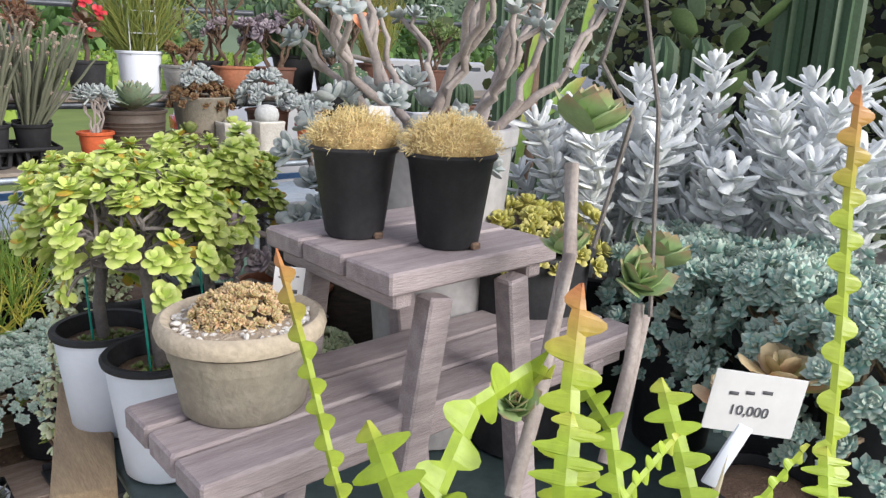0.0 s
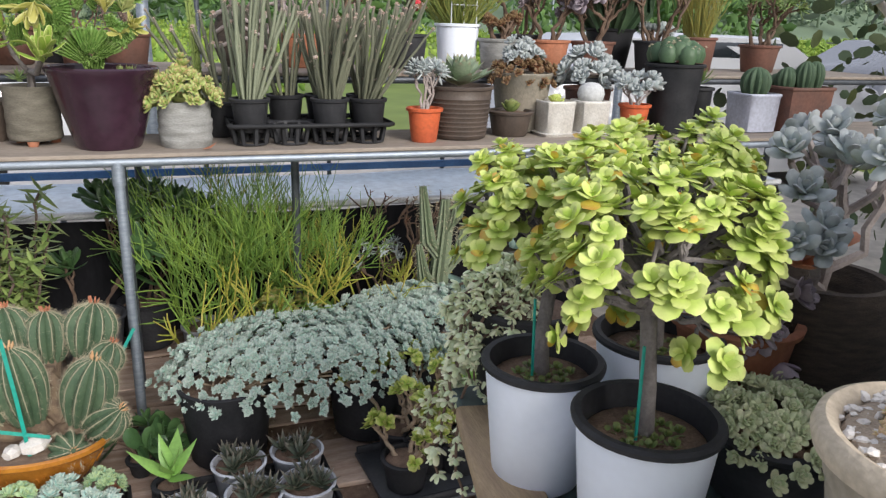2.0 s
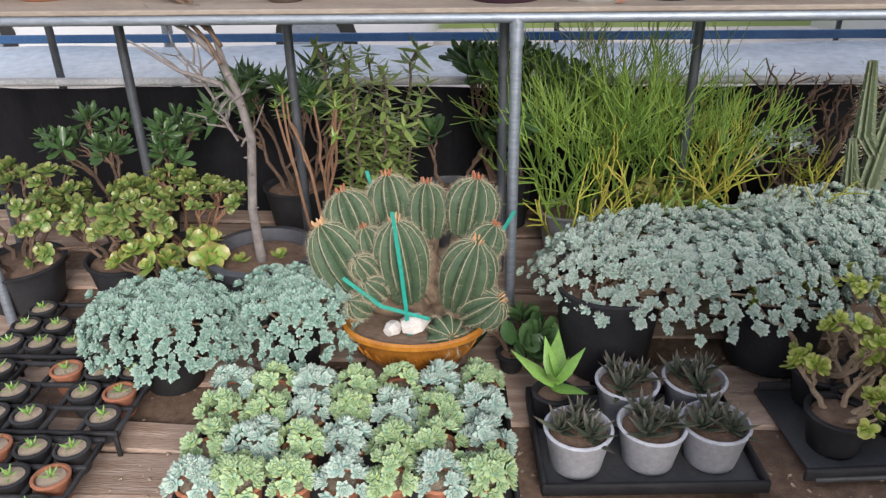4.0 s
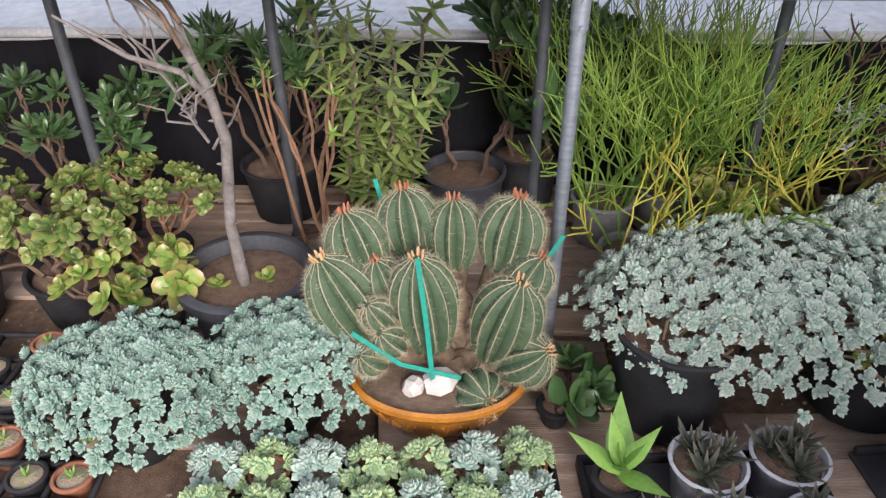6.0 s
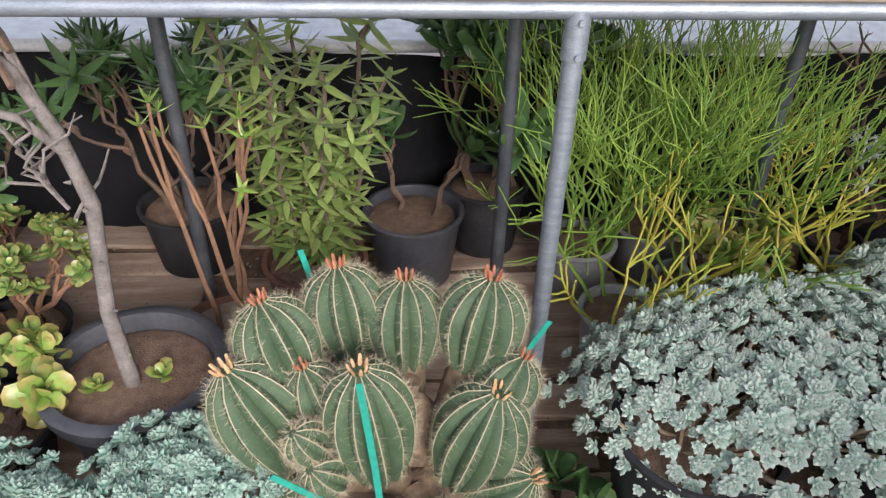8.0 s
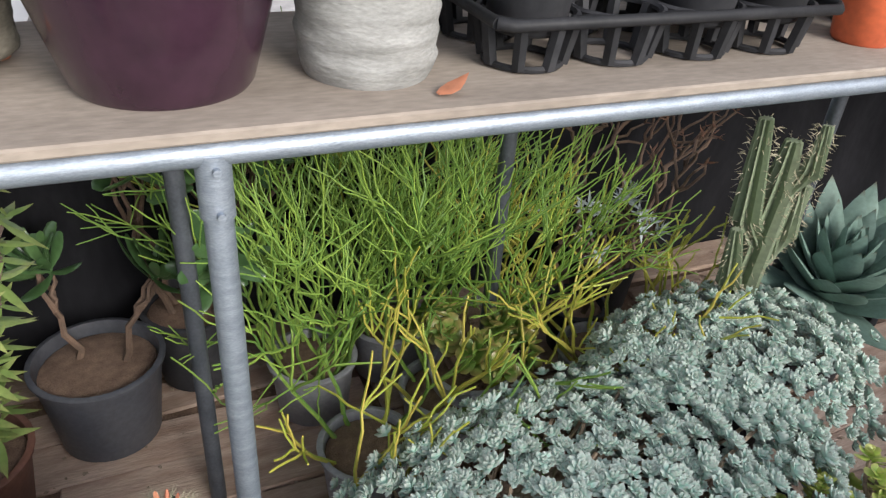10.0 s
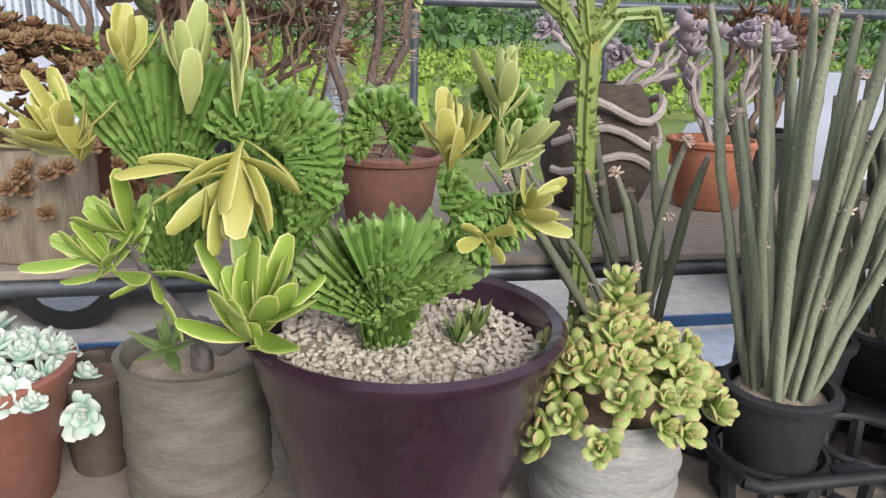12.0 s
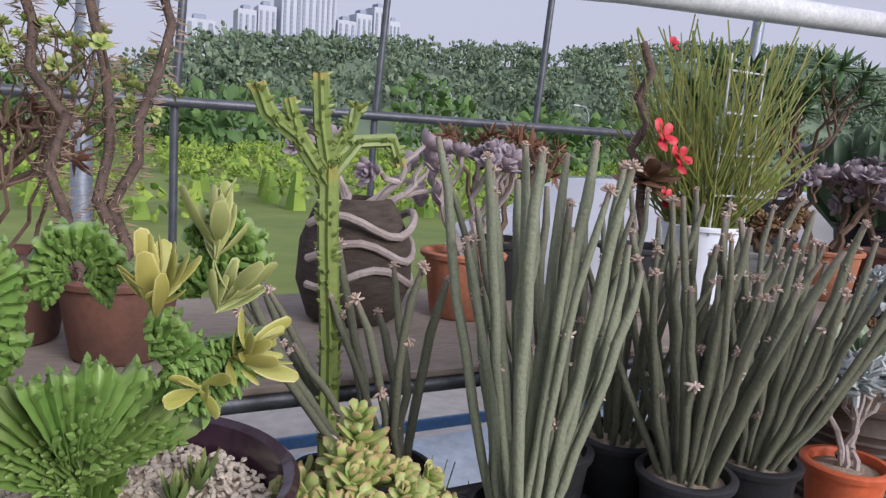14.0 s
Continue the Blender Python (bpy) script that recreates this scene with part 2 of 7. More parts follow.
L_JADEL = leafmat("light_jade_leaf", (0.16, 0.28, 0.055), (0.26, 0.38, 0.09), (0.34, 0.26, 0.09), rough=0.35)
L_DARK = leafmat("dark_glossy_leaf", (0.045, 0.10, 0.035), (0.09, 0.17, 0.06), rough=0.3)
L_KAL = leafmat("serrated_leaf", (0.10, 0.17, 0.045), (0.17, 0.24, 0.075), (0.20, 0.22, 0.07), rough=0.5)
L_KALD = leafmat("dark_serrated_leaf", (0.13, 0.21, 0.055), (0.25, 0.33, 0.10), (0.27, 0.29, 0.10), rough=0.5)
L_PENC = leafmat("pencil_stem", (0.12, 0.25, 0.05), (0.32, 0.46, 0.08), rough=0.5)
L_PENY = leafmat("pencil_stem_yellow", (0.36, 0.46, 0.06), (0.58, 0.46, 0.10), rough=0.5)
L_AGAVE = leafmat("agave_leaf", (0.15, 0.24, 0.20), (0.21, 0.31, 0.26), (0.10, 0.09, 0.06), rough=0.6, t0=0.93)
L_GRAPT = leafmat("pink_green_leaf", (0.26, 0.36, 0.10), (0.42, 0.46, 0.16), (0.46, 0.27, 0.15), rough=0.45, t0=0.82)
L_HAW = leafmat("dark_haworthia_leaf", (0.05, 0.065, 0.045), (0.10, 0.12, 0.08), (0.17, 0.13, 0.1), rough=0.5)
L_BRIGHT = leafmat("bright_green_leaf", (0.22, 0.42, 0.09), (0.30, 0.50, 0.13), rough=0.4)
L_ZIG = leafmat("zigzag_stem", (0.24, 0.37, 0.025), (0.36, 0.47, 0.04), (0.42, 0.44, 0.06), rough=0.4, t0=0.8)
L_ZIGR = leafmat("zigzag_red_tip", (0.30, 0.40, 0.03), (0.34, 0.42, 0.04), (0.48, 0.17, 0.07), rough=0.4, t0=0.7)
L_AEO = leafmat("aeonium_leaf", (0.26, 0.38, 0.17), (0.32, 0.42, 0.18), (0.42, 0.26, 0.17), rough=0.5, t0=0.75)
L_CREST = leafmat("crested_flesh", (0.13, 0.25, 0.055), (0.23, 0.35, 0.10), (0.43, 0.50, 0.24), rough=0.42, t0=0.8)
L_CRESTT = leafmat("crested_trunk_flesh", (0.17, 0.29, 0.07), (0.24, 0.36, 0.10), (0.46, 0.52, 0.27), rough=0.5, t0=0.7)
L_STICK = leafmat("stick_stem", (0.085, 0.09, 0.06), (0.18, 0.19, 0.13), (0.22, 0.18, 0.15), rough=0.75, t0=0.93, grain=230, relief=0.9)
L_STICKG = leafmat("pale_stick_stem", (0.15, 0.17, 0.115), (0.25, 0.275, 0.185), (0.24, 0.20, 0.16), rough=0.75, t0=0.95, grain=230, relief=0.9)
L_FLUFF = leafmat("dried_flower", (0.40, 0.28, 0.22), (0.62, 0.52, 0.46), rough=0.9)
L_GOLD = leafmat("golden_spine", (0.66, 0.50, 0.22), (0.80, 0.67, 0.36), (0.84, 0.74, 0.46), rough=0.7)
L_MOSS = leafmat("rusty_sedum", (0.42, 0.42, 0.17), (0.64, 0.36, 0.23), (0.60, 0.47, 0.28), rough=0.6)
L_BROWNSED = leafmat("brown_sedum", (0.13, 0.06, 0.035), (0.22, 0.105, 0.06), (0.20, 0.14, 0.06), rough=0.6)
L_PURP = leafmat("mauve_rosette", (0.28, 0.23, 0.27), (0.38, 0.32, 0.35), rough=0.6)
L_THORN = leafmat("grey_thorn", (0.24, 0.16, 0.115), (0.36, 0.27, 0.20), rough=0.8)
L_RED = leafmat("red_bract", (0.62, 0.03, 0.05), (0.5, 0.03, 0.05), rough=0.5)
L_ORFL = leafmat("orange_flower", (0.66, 0.25, 0.12), (0.70, 0.33, 0.20), rough=0.5)
L_SPINE = leafmat("pale_spine", (0.44, 0.39, 0.27), (0.58, 0.52, 0.38), rough=0.75)
L_BUD = leafmat("cactus_bud", (0.40, 0.13, 0.07), (0.50, 0.22, 0.12), rough=0.6)
L_BUDT = leafmat("tan_cactus_bud", (0.56, 0.30, 0.14), (0.70, 0.48, 0.28), rough=0.6)
L_EBUSH = leafmat("elephant_bush_leaf", (0.26, 0.40, 0.06), (0.50, 0.58, 0.13), (0.52, 0.50, 0.16), rough=0.4)
# hill greens lightened and blued: distance haze is mixed into the leaf colour
L_TREE = leafmat("hazed_hill_foliage", (0.09, 0.145, 0.095), (0.20, 0.265, 0.165), rough=0.8)
L_SHRUB = leafmat("field_shrub", (0.13, 0.24, 0.035), (0.28, 0.38, 0.06), rough=0.8)
L_COL = leafmat("column_cactus_flesh", (0.05, 0.10, 0.05), (0.075, 0.13, 0.065), rough=0.55)
L_CCOL = leafmat("grey_column_cactus", (0.17, 0.22, 0.13), (0.26, 0.30, 0.20), rough=0.6)
L_OPUN = leafmat("pad_cactus_flesh", (0.09, 0.15, 0.055), (0.13, 0.19, 0.075), rough=0.5)
L_BARREL = mat("barrel_cactus_flesh", (0.045, 0.085, 0.045), 0.7, (0.075, 0.12, 0.065), 25, 0.2, 90)
L_BURRO = leafmat("trailing_leaf", (0.60, 0.70, 0.44), (0.80, 0.80, 0.56), rough=0.55)


# ---- geometry kit ----
class Geo:
    def __init__(self):
        self.v, self.f, self.tip, self.edge, self.n = [], [], [], [], 0

    def add(self, v, f, tip=None, edge=None):
        v = np.asarray(v, float)
        self.v.append(v)
        self.f.extend([tuple(i + self.n for i in q) for q in f])
        self.tip.append(np.zeros(len(v)) if tip is None else np.asarray(tip, float))
        self.edge.append(np.zeros(len(v)) if edge is None else np.asarray(edge, float))
        self.n += len(v)
        return self

    def many(self, template, frames):
        """Copies of a template (v, f, tip, edge) by frames (n, 3, 4)."""
        v, f, tip, edge = template
        if len(frames) == 0:
            return self
        w = np.einsum("nij,mj->nmi", frames[:, :, :3], v) + frames[:, None, :, 3]
        k, m = len(frames), len(v)
        self.v.append(w.reshape(-1, 3))
        for i in range(k):
            o = self.n + i * m
            self.f.extend([tuple(a + o for a in q) for q in f])
        self.tip.append(np.tile(tip, k))
        self.edge.append(np.tile(edge, k))
        self.n += k * m
        return self

    def lathe(self, prof, seg=28, at=(0, 0, 0), wob=0.0, square=False, caps=True):
        a = np.linspace(0, 2 * np.pi, seg, endpoint=False)
        if square:
            seg = 20
            a = np.linspace(0, 2 * np.pi, seg, endpoint=False) + np.pi / 4
        v = []
        for k, (r, z) in enumerate(prof):
            rr = r * (1 + wob * np.sin(3 * a + k))
            if square:
                p = 7.0
                rr = rr / (np.abs(np.cos(a)) ** p + np.abs(np.sin(a)) ** p) ** (1 / p)
            v.append(np.stack([rr * np.cos(a), rr * np.sin(a), np.full(seg, z)], 1))
        f = []
        for k in range(len(prof) - 1):
            for i in range(seg):
                j = (i + 1) % seg
                f.append((k * seg + i, k * seg + j, (k + 1) * seg + j, (k + 1) * seg + i))
        if caps:
            f.append(tuple(range(seg - 1, -1, -1)))
            f.append(tuple((len(prof) - 1) * seg + i for i in range(seg)))
        return self.add(np.concatenate(v) + np.array(at), f)

    def tube(self, pts, rad, seg=7, ribs=0.0):
        pts = np.asarray(pts, float)
        k = len(pts)
        rad = np.full(k, rad) if np.isscalar(rad) else np.asarray(rad, float)
        d = np.gradient(pts, axis=0)
        d /= np.linalg.norm(d, axis=1)[:, None] + 1e-9
        ref = np.array([0.31, 0.12, 0.94]) if abs(d[0][2]) < 0.9 else np.array([1.0, 0.1, 0.05])
        a = np.linspace(0, 2 * np.pi, seg, endpoint=False)
        vs = []
        for i in range(k):
            x = np.cross(d[i], ref)
            x /= np.linalg.norm(x) + 1e-9
            y = np.cross(d[i], x)
            rr = rad[i] * (1 + ribs * np.where(np.arange(seg) % 2 == 0, 1, -1))
            vs.append(pts[i] + rr[:, None] * np.cos(a)[:, None] * x + rr[:, None] * np.sin(a)[:, None] * y if not np.isscalar(rr) else 0)
        f = []
        for i in range(k - 1):
            for j in range(seg):
                q = (j + 1) % seg
                f.append((i * seg + j, i * seg + q, (i + 1) * seg + q, (i + 1) * seg + j))
        f.append(tuple(range(seg - 1, -1, -1)))
        f.append(tuple((k - 1) * seg + i for i in range(seg)))
        return self.add(np.concatenate(vs), f, np.repeat(np.linspace(0, 1, k), seg))

    def box(self, c, s, rz=0.0, bev=0.004, ry=0.0, rx=0.0):
        hx, hy, hz = (q / 2 for q in s)
        b = min(bev, hx * 0.4, hy * 0.4, hz * 0.4)
        v = []
        for z, q in ((-hz, b), (-hz + b, 0), (hz - b, 0), (hz, b)):
            x, y = hx - q, hy - q
            c2 = b * 0.9
            v += [(-x + c2, -y, z), (x - c2, -y, z), (x, -y + c2, z), (x, y - c2, z), (x - c2, y, z), (-x + c2, y, z), (-x, y - c2, z), (-x, -y + c2, z)]
        f = [tuple(range(7, -1, -1)), tuple(range(24, 32))]
        for k in range(3):
            for i in range(8):
                j = (i + 1) % 8
                f.append((k * 8 + i, k * 8 + j, k * 8 + 8 + j, k * 8 + 8 + i))
        m = np.array(Euler((rx, ry, rz)).to_matrix())
        return self.add(np.array(v) @ m.T + np.array(c), f)

    def mesh(self, name, material, smooth=True):
        me = bpy.data.meshes.new(name)
        me.from_pydata(np.concatenate(self.v).tolist(), [], self.f)
        for key, data in (("tip", self.tip), ("edge", self.edge)):
            me.attributes.new(key, "FLOAT", "POINT").data.foreach_set("value", np.concatenate(data).astype(np.float32))
        me.materials.append(material)
        if smooth:
            me.polygons.foreach_set("use_smooth", [True] * len(me.polygons))
            me.set_sharp_from_angle(angle=radians(50))
        me.update()
        return me


STUFF = ("rosettes", "leaves", "stems", "twigs", "yellow_twigs", "spines", "thorns", "buds", "dried_flowers", "pale_rosettes", "rib_felt", "areoles", "relief", "branches", "flowers", "cactus_heads", "corky_base", "sedum_mat")


def part(name, geo, material, parent=None, label="", smooth=True):
    ob = new(name, geo.mesh(name, material, smooth) if isinstance(geo, Geo) else geo)
    if name in STUFF:
        ob["kind"] = "stuff"
    if parent is not None:
        ob.parent = parent
    return tagged(ob, label=label)


def thing(name, label, category, at=(0, 0, 0), rz=0.0, group="", kind=""):
    ob = new(name)
    ob.empty_display_size = 0.05
    ob.matrix_basis = pose(*at, 0, 0, rz)
    return tagged(ob, label, category, group, kind)


def unit(v):
    v = np.asarray(v, float)
    return v / (np.linalg.norm(v, axis=-1, keepdims=True) + 1e-9)


def frames(pos, ahead, up, scale):
    """Frames with x ahead, z towards up; scale (n, 3) or a number."""
    pos, ahead, up = np.atleast_2d(pos).astype(float), unit(np.atleast_2d(ahead)), np.atleast_2d(up).astype(float)
    k = max(len(pos), len(ahead))
    ahead, up, pos = np.broadcast_to(ahead, (k, 3)), np.broadcast_to(up, (k, 3)), np.broadcast_to(pos, (k, 3))
    y = unit(np.cross(up, ahead))
    z = np.cross(ahead, y)
    scale = np.broadcast_to(np.asarray(scale, float).reshape(-1, 1) if np.ndim(scale) == 1 else scale, (k, 3))
    m = np.stack([ahead * scale[:, :1], y * scale[:, 1:2], z * scale[:, 2:3], pos], 2)
    return m


def leaf(w=0.4, t=0.12, shape=(0.25, 0.75, 1.0, 0.7), bend=0.15, seg=6, reach=0.0):
    """A leaf one long: width and thickness as shares of its length."""
    k = len(shape)
    a = np.linspace(0, 2 * np.pi, seg, endpoint=False)
    v, tip, edge = [], [], []
    for i, q in enumerate(shape):
        s = i / (k - 1) * reach if reach else i / k
        th = t / 2 * (0.6 + 0.4 * q)
        v.append(np.stack([np.full(seg, s), w / 2 * q * np.cos(a), th * np.sin(a) * q ** 0.5 + bend * s * s], 1))
        tip.append(np.full(seg, s))
        edge.append(np.abs(np.cos(a)) ** 2)
    v.append([[1.0, 0, bend]])
    tip.append([1.0])
    edge.append([1.0])
    f = [tuple(range(seg - 1, -1, -1))]
    for i in range(k - 1):
        for j in range(seg):
            q = (j + 1) % seg
            f.append((i * seg + j, i * seg + q, (i + 1) * seg + q, (i + 1) * seg + j))
    for j in range(seg):
        f.append(((k - 1) * seg + j, (k - 1) * seg + (j + 1) % seg, k * seg))
    return np.concatenate(v), f, np.concatenate(tip), np.concatenate(edge)


FAT = leaf(0.62, 0.24, (0.5, 0.9, 1.0, 0.72), 0.24, 6, 0.9)
FATLO = leaf(0.58, 0.32, (0.6, 1.0), 0.3, 5, 0.72)
FATMIN = leaf(0.6, 0.32, (0.65, 1.0), 0.3, 4, 0.72)
ROUND = leaf(0.72, 0.11, (0.2, 0.75, 1.0, 0.72), 0.12, 6, 0.92)
PADDLE = leaf(0.33, 0.06, (0.22, 0.5, 0.82, 1.0, 0.92, 0.6), 0.24, 8, 0.96)
LANCE = leaf(0.26, 0.08, (0.7, 1.0, 0.8, 0.45), 0.12, 5)
FINGER = leaf(0.27, 0.2, (0.6, 1.0, 1.0, 0.7), 0.15, 5, 0.93)
THIN = leaf(0.22, 0.03, (0.4, 0.9, 1.0, 0.6), 0.2, 4)
SPIKE = leaf(0.12, 0.12, (1.0, 0.7), 0.0, 3)
HAIR = leaf(0.035, 0.035, (1.0,), 0.1, 3)
rng = np.random.default_rng(7)


def rosettes(centres, axes, radii, n=16, lo=12, hi=78, slim=1.0):
    """Leaf frames of rosettes."""
    centres, axes = np.atleast_2d(centres), unit(np.atleast_2d(axes))
    out = []
    for c, ax, r in zip(centres, axes, np.broadcast_to(radii, (len(centres),))):
        side = unit(np.cross(ax, [0.3, 0.9, 0.2]))
        fwd = np.cross(ax, side)
        i = np.arange(n)
        f = ((i + 0.5) / n) ** 0.8
        a = i * 2.39996 + rng.uniform(0, 6.28)
        el = np.radians(hi + (lo - hi) * f + rng.normal(0, 4, n))
        out_dir = np.cos(a)[:, None] * side + np.sin(a)[:, None] * fwd
        d = np.cos(el)[:, None] * out_dir + np.sin(el)[:, None] * ax
        size = r * (0.45 + 0.55 * f) * rng.uniform(0.9, 1.1, n)
        out.append(frames(c + ax * (r * 0.25 * (1 - f))[:, None], d, ax * 1.0 - out_dir * 0.0 + d * 0.01, np.stack([size, size * slim, size * slim], 1)))
    return np.concatenate(out)


def scatter_dome(n, rx, ry, h, base=0.0, jitter=0.02, droop=0.0, flat=2.5):
    """Points and outward normals over a flat dome."""
    p, q = [], []
    for i in range(n):
        u = math.sqrt((i + 0.5) / n)
        a = i * 2.39996
        x, y = u * math.cos(a), u * math.sin(a)
        z = base + h * (1 - u ** flat) - droop * max(0, u - 0.75) * 4
        p.append((x * rx + rng.normal(0, jitter), y * ry + rng.normal(0, jitter), z + rng.normal(0, jitter * 0.7)))
        q.append((x * 0.9 + rng.normal(0, 0.2), y * 0.9 + rng.normal(0, 0.2), 1.0 - 0.5 * u))
    return np.array(p), unit(np.array(q))


def wavy(a, b, n=6, amp=0.02):
    a, b = np.asarray(a, float), np.asarray(b, float)
    s = np.linspace(0, 1, n)[:, None]
    p = a + (b - a) * s
    p[1:] += rng.normal(0, amp, (n - 1, 3)) * np.array([1, 1, 0.4])
    return p


def branching(g, start, ahead, length, radius, levels, kids=3, spread=0.7, up=0.3, keep=0.72, seg=6, amp=0.06):
    """Grows tubes; gives back the ends and their directions."""
    start, ahead = np.asarray(start, float), unit(ahead)
    end = start + ahead * length
    pts = wavy(start, end, 5, length * amp)
    g.tube(pts, np.linspace(radius, radius * 0.72, 5), seg)
    if levels == 0:
        return [(pts[-1], unit(pts[-1] - pts[-2]))]
    ends = []
    for i in range(kids):
        d = unit(ahead + rng.normal(0, spread, 3) + np.array([0, 0, up]))
        ends += branching(g, pts[-1], d, length * keep * rng.uniform(0.75, 1.2), radius * 0.7, levels - 1, kids, spread, up, keep, seg, amp)
    return ends


def pot_geo(rt, rb, h, rim=0.012, rimh=0.02, wall=0.006, seg=32, square=False, bands=0):
    g = Geo()
    prof = [(rb * 0.9, 0.0), (rb, 0.006)]
    for i in range(1, bands + 1):
        z = h * 0.85 * i / (bands + 1)
        r = rb + (rt - rb) * z / h
        prof += [(r, z - 0.004), (r + 0.0035, z), (r, z + 0.004)]
    prof += [(rt - (rt - rb) * rimh / h, h - rimh), (rt - (rt - rb) * rimh / h + rim, h - rimh + 0.003), (rt + rim, h - 0.003), (rt + rim - 0.003, h), (rt - wall, h), (rt - wall - 0.002, h - 0.006)]
    prof += [(rb + (rt - rb) * 0.8 - wall, h * 0.8)]
    return g.lathe(prof, seg, square=square)


def soil_geo(r, z, square=False):
    g = Geo()
    g.lathe([(r, z - 0.01), (r, z - 0.002), (r * 0.93, z + 0.004), (r * 0.6, z + 0.007), (r * 0.25, z + 0.009)], 24, wob=0.0, square=square)
    return g


def potted(name, label, category, at, rt, rb, h, potmat, soil=SOIL, rz=0.0, group="", square=False, rim=0.008, rimh=0.015, bands=0, fill=0.86, potname="pot"):
    t = thing(name, label, category, at, rz, group)
    part(potname, pot_geo(rt, rb, h, rim, rimh, 0.005, 32, square, bands), potmat, t)
    part("soil", soil_geo((rb + (rt - rb) * fill - 0.005) * (0.985), h * fill, square), soil, t)
    return t


def pebbles(r, z, n, size, seed=3):
    g, q = Geo(), np.random.default_rng(seed)
    a, u = q.uniform(0, 6.28, n), np.sqrt(q.uniform(0, 1, n)) * r
    base = leaf(0.8, 0.6, (0.6, 1.0, 0.8), 0.0, 5)
    pos = np.stack([u * np.cos(a), u * np.sin(a), np.full(n, z) + q.uniform(0, size * 0.4, n)], 1)
    d = unit(q.normal(0, 1, (n, 3)) * [1, 1, 0.35])
    return g.many(base, frames(pos, d, q.normal(0, 0.4, (n, 3)) + [0, 0, 1], q.uniform(0.6, 1.4, n) * size))


ROSETTE_MESH = {}


def rosette_parts(parent, p, q, radii, m, n=18, template=None, lo=5, hi=80):
    """Each rosette an object of its own on one of a few shared meshes."""
    key = (m.name, n, lo)
    if key not in ROSETTE_MESH:
        ROSETTE_MESH[key] = [Geo().many(FAT if template is None else template, rosettes([(0, 0, 0)], [(0.02 * k, 0.03, 1)], [1.0], n, lo, hi)).mesh("rosette", m) for k in range(5)]
    fr = frames(p, unit(np.cross(q, [0.31, 0.77, 0.21])), q, np.broadcast_to(radii, (len(p),)))
    for i, f in enumerate(fr):
        ob = part("rosette", ROSETTE_MESH[key][int(rng.integers(0, 5))], None, parent)
        ob.matrix_basis = Matrix([[*f[0]], [*f[1]], [*f[2]], [0, 0, 0, 1]])


def leaf_parts(parent, fr, me):
    for f in fr:
        ob = part("leaf", me, None, parent)
        ob.matrix_basis = Matrix([[*f[0]], [*f[1]], [*f[2]], [0, 0, 0, 1]])

# ---- setting ----
def setting(name, geo, material, label, smooth=False):
    return tagged(part(name, geo, material, None, "", smooth), label, name.split("_")[0], "", "structure")


g = Geo()
g.add([(-1500, -400, 0), (1500, -400, 0), (1500, 2500, 0), (-1500, 2500, 0)], [(0, 1, 2, 3)])
setting("ground", g, FIELD, "green field and bare earth reaching to the far hill")
setting("pavement", Geo().box((0.5, 0.2, -0.02), (14, 11, 0.06), 0, 0.01), CONCRETE, "pale worn concrete yard under the plant benches")
BZ = 0.05
deck = setting("floor", Geo().box((-0.1, -0.1, 0.022), (4.6, 2.3, 0.02), 0, 0.004), SOIL, "dirt floor under loose planks below the benches")
cloth = Geo()
xs = np.linspace(-3.2, 3.6, 60)
cv = []
for z in (0.03, 0.2, 0.4, 0.6):
    cv += [(x, 0.98 + 0.018 * math.sin(x * 7 + z * 9) + 0.01 * math.sin(x * 19), z) for x in xs]
for z in (0.6, 0.4, 0.2, 0.03):
    cv += [(x, 0.995 + 0.018 * math.sin(x * 7 + z * 9) + 0.01 * math.sin(x * 19), z) for x in xs]
cloth.add(cv, [(k * 60 + i, k * 60 + i + 1, k * 60 + 61 + i, k * 60 + 60 + i) for k in range(7) for i in range(59)])
setting("wall_north", cloth, CLOTH, "sagging black shade cloth hung along the greenhouse side", True)
sheet = Geo()
sv, sf = [], []
ys = (0.985, 1.1, 1.25, 1.4, 1.55)
for q in (0, -0.012):
    for y in ys:
        sv += [(x, y, 0.635 + (y - 0.985) * 0.05 + 0.006 * math.sin(x * 5 + y * 8) + q) for x in xs]
sf = [(k * 60 + i, k * 60 + i + 1, k * 60 + 61 + i, k * 60 + 60 + i) for k in range(4) for i in range(59)]
sf += [(300 + k * 60 + i, 300 + k * 60 + 60 + i, 300 + k * 60 + 61 + i, 300 + k * 60 + i + 1) for k in range(4) for i in range(59)]
sheet.add(sv, sf)
setting("ledge", sheet, VINYL, "pale blue vinyl sheet stretched over a low frame", True)
setting("trim", Geo().tube([(x, 0.975, 0.63) for x in np.linspace(-3.2, 3.6, 12)], 0.018, 10), WHITEPIPE, "white pipe clamping the shade cloth", True)
setting("trim_blue", Geo().box((0.2, 1.562, 0.698), (6.8, 0.018, 0.04), 0, 0.004), BLUE, "blue edging board of the vinyl ledge")
for i in range(6):
    setting("frame_leg", Geo().tube([(-2.8 + i * 1.2, 1.53, 0.0), (-2.8 + i * 1.2, 1.53, 0.65)], 0.016, 8), STEEL, "steel leg under the vinyl ledge", True)
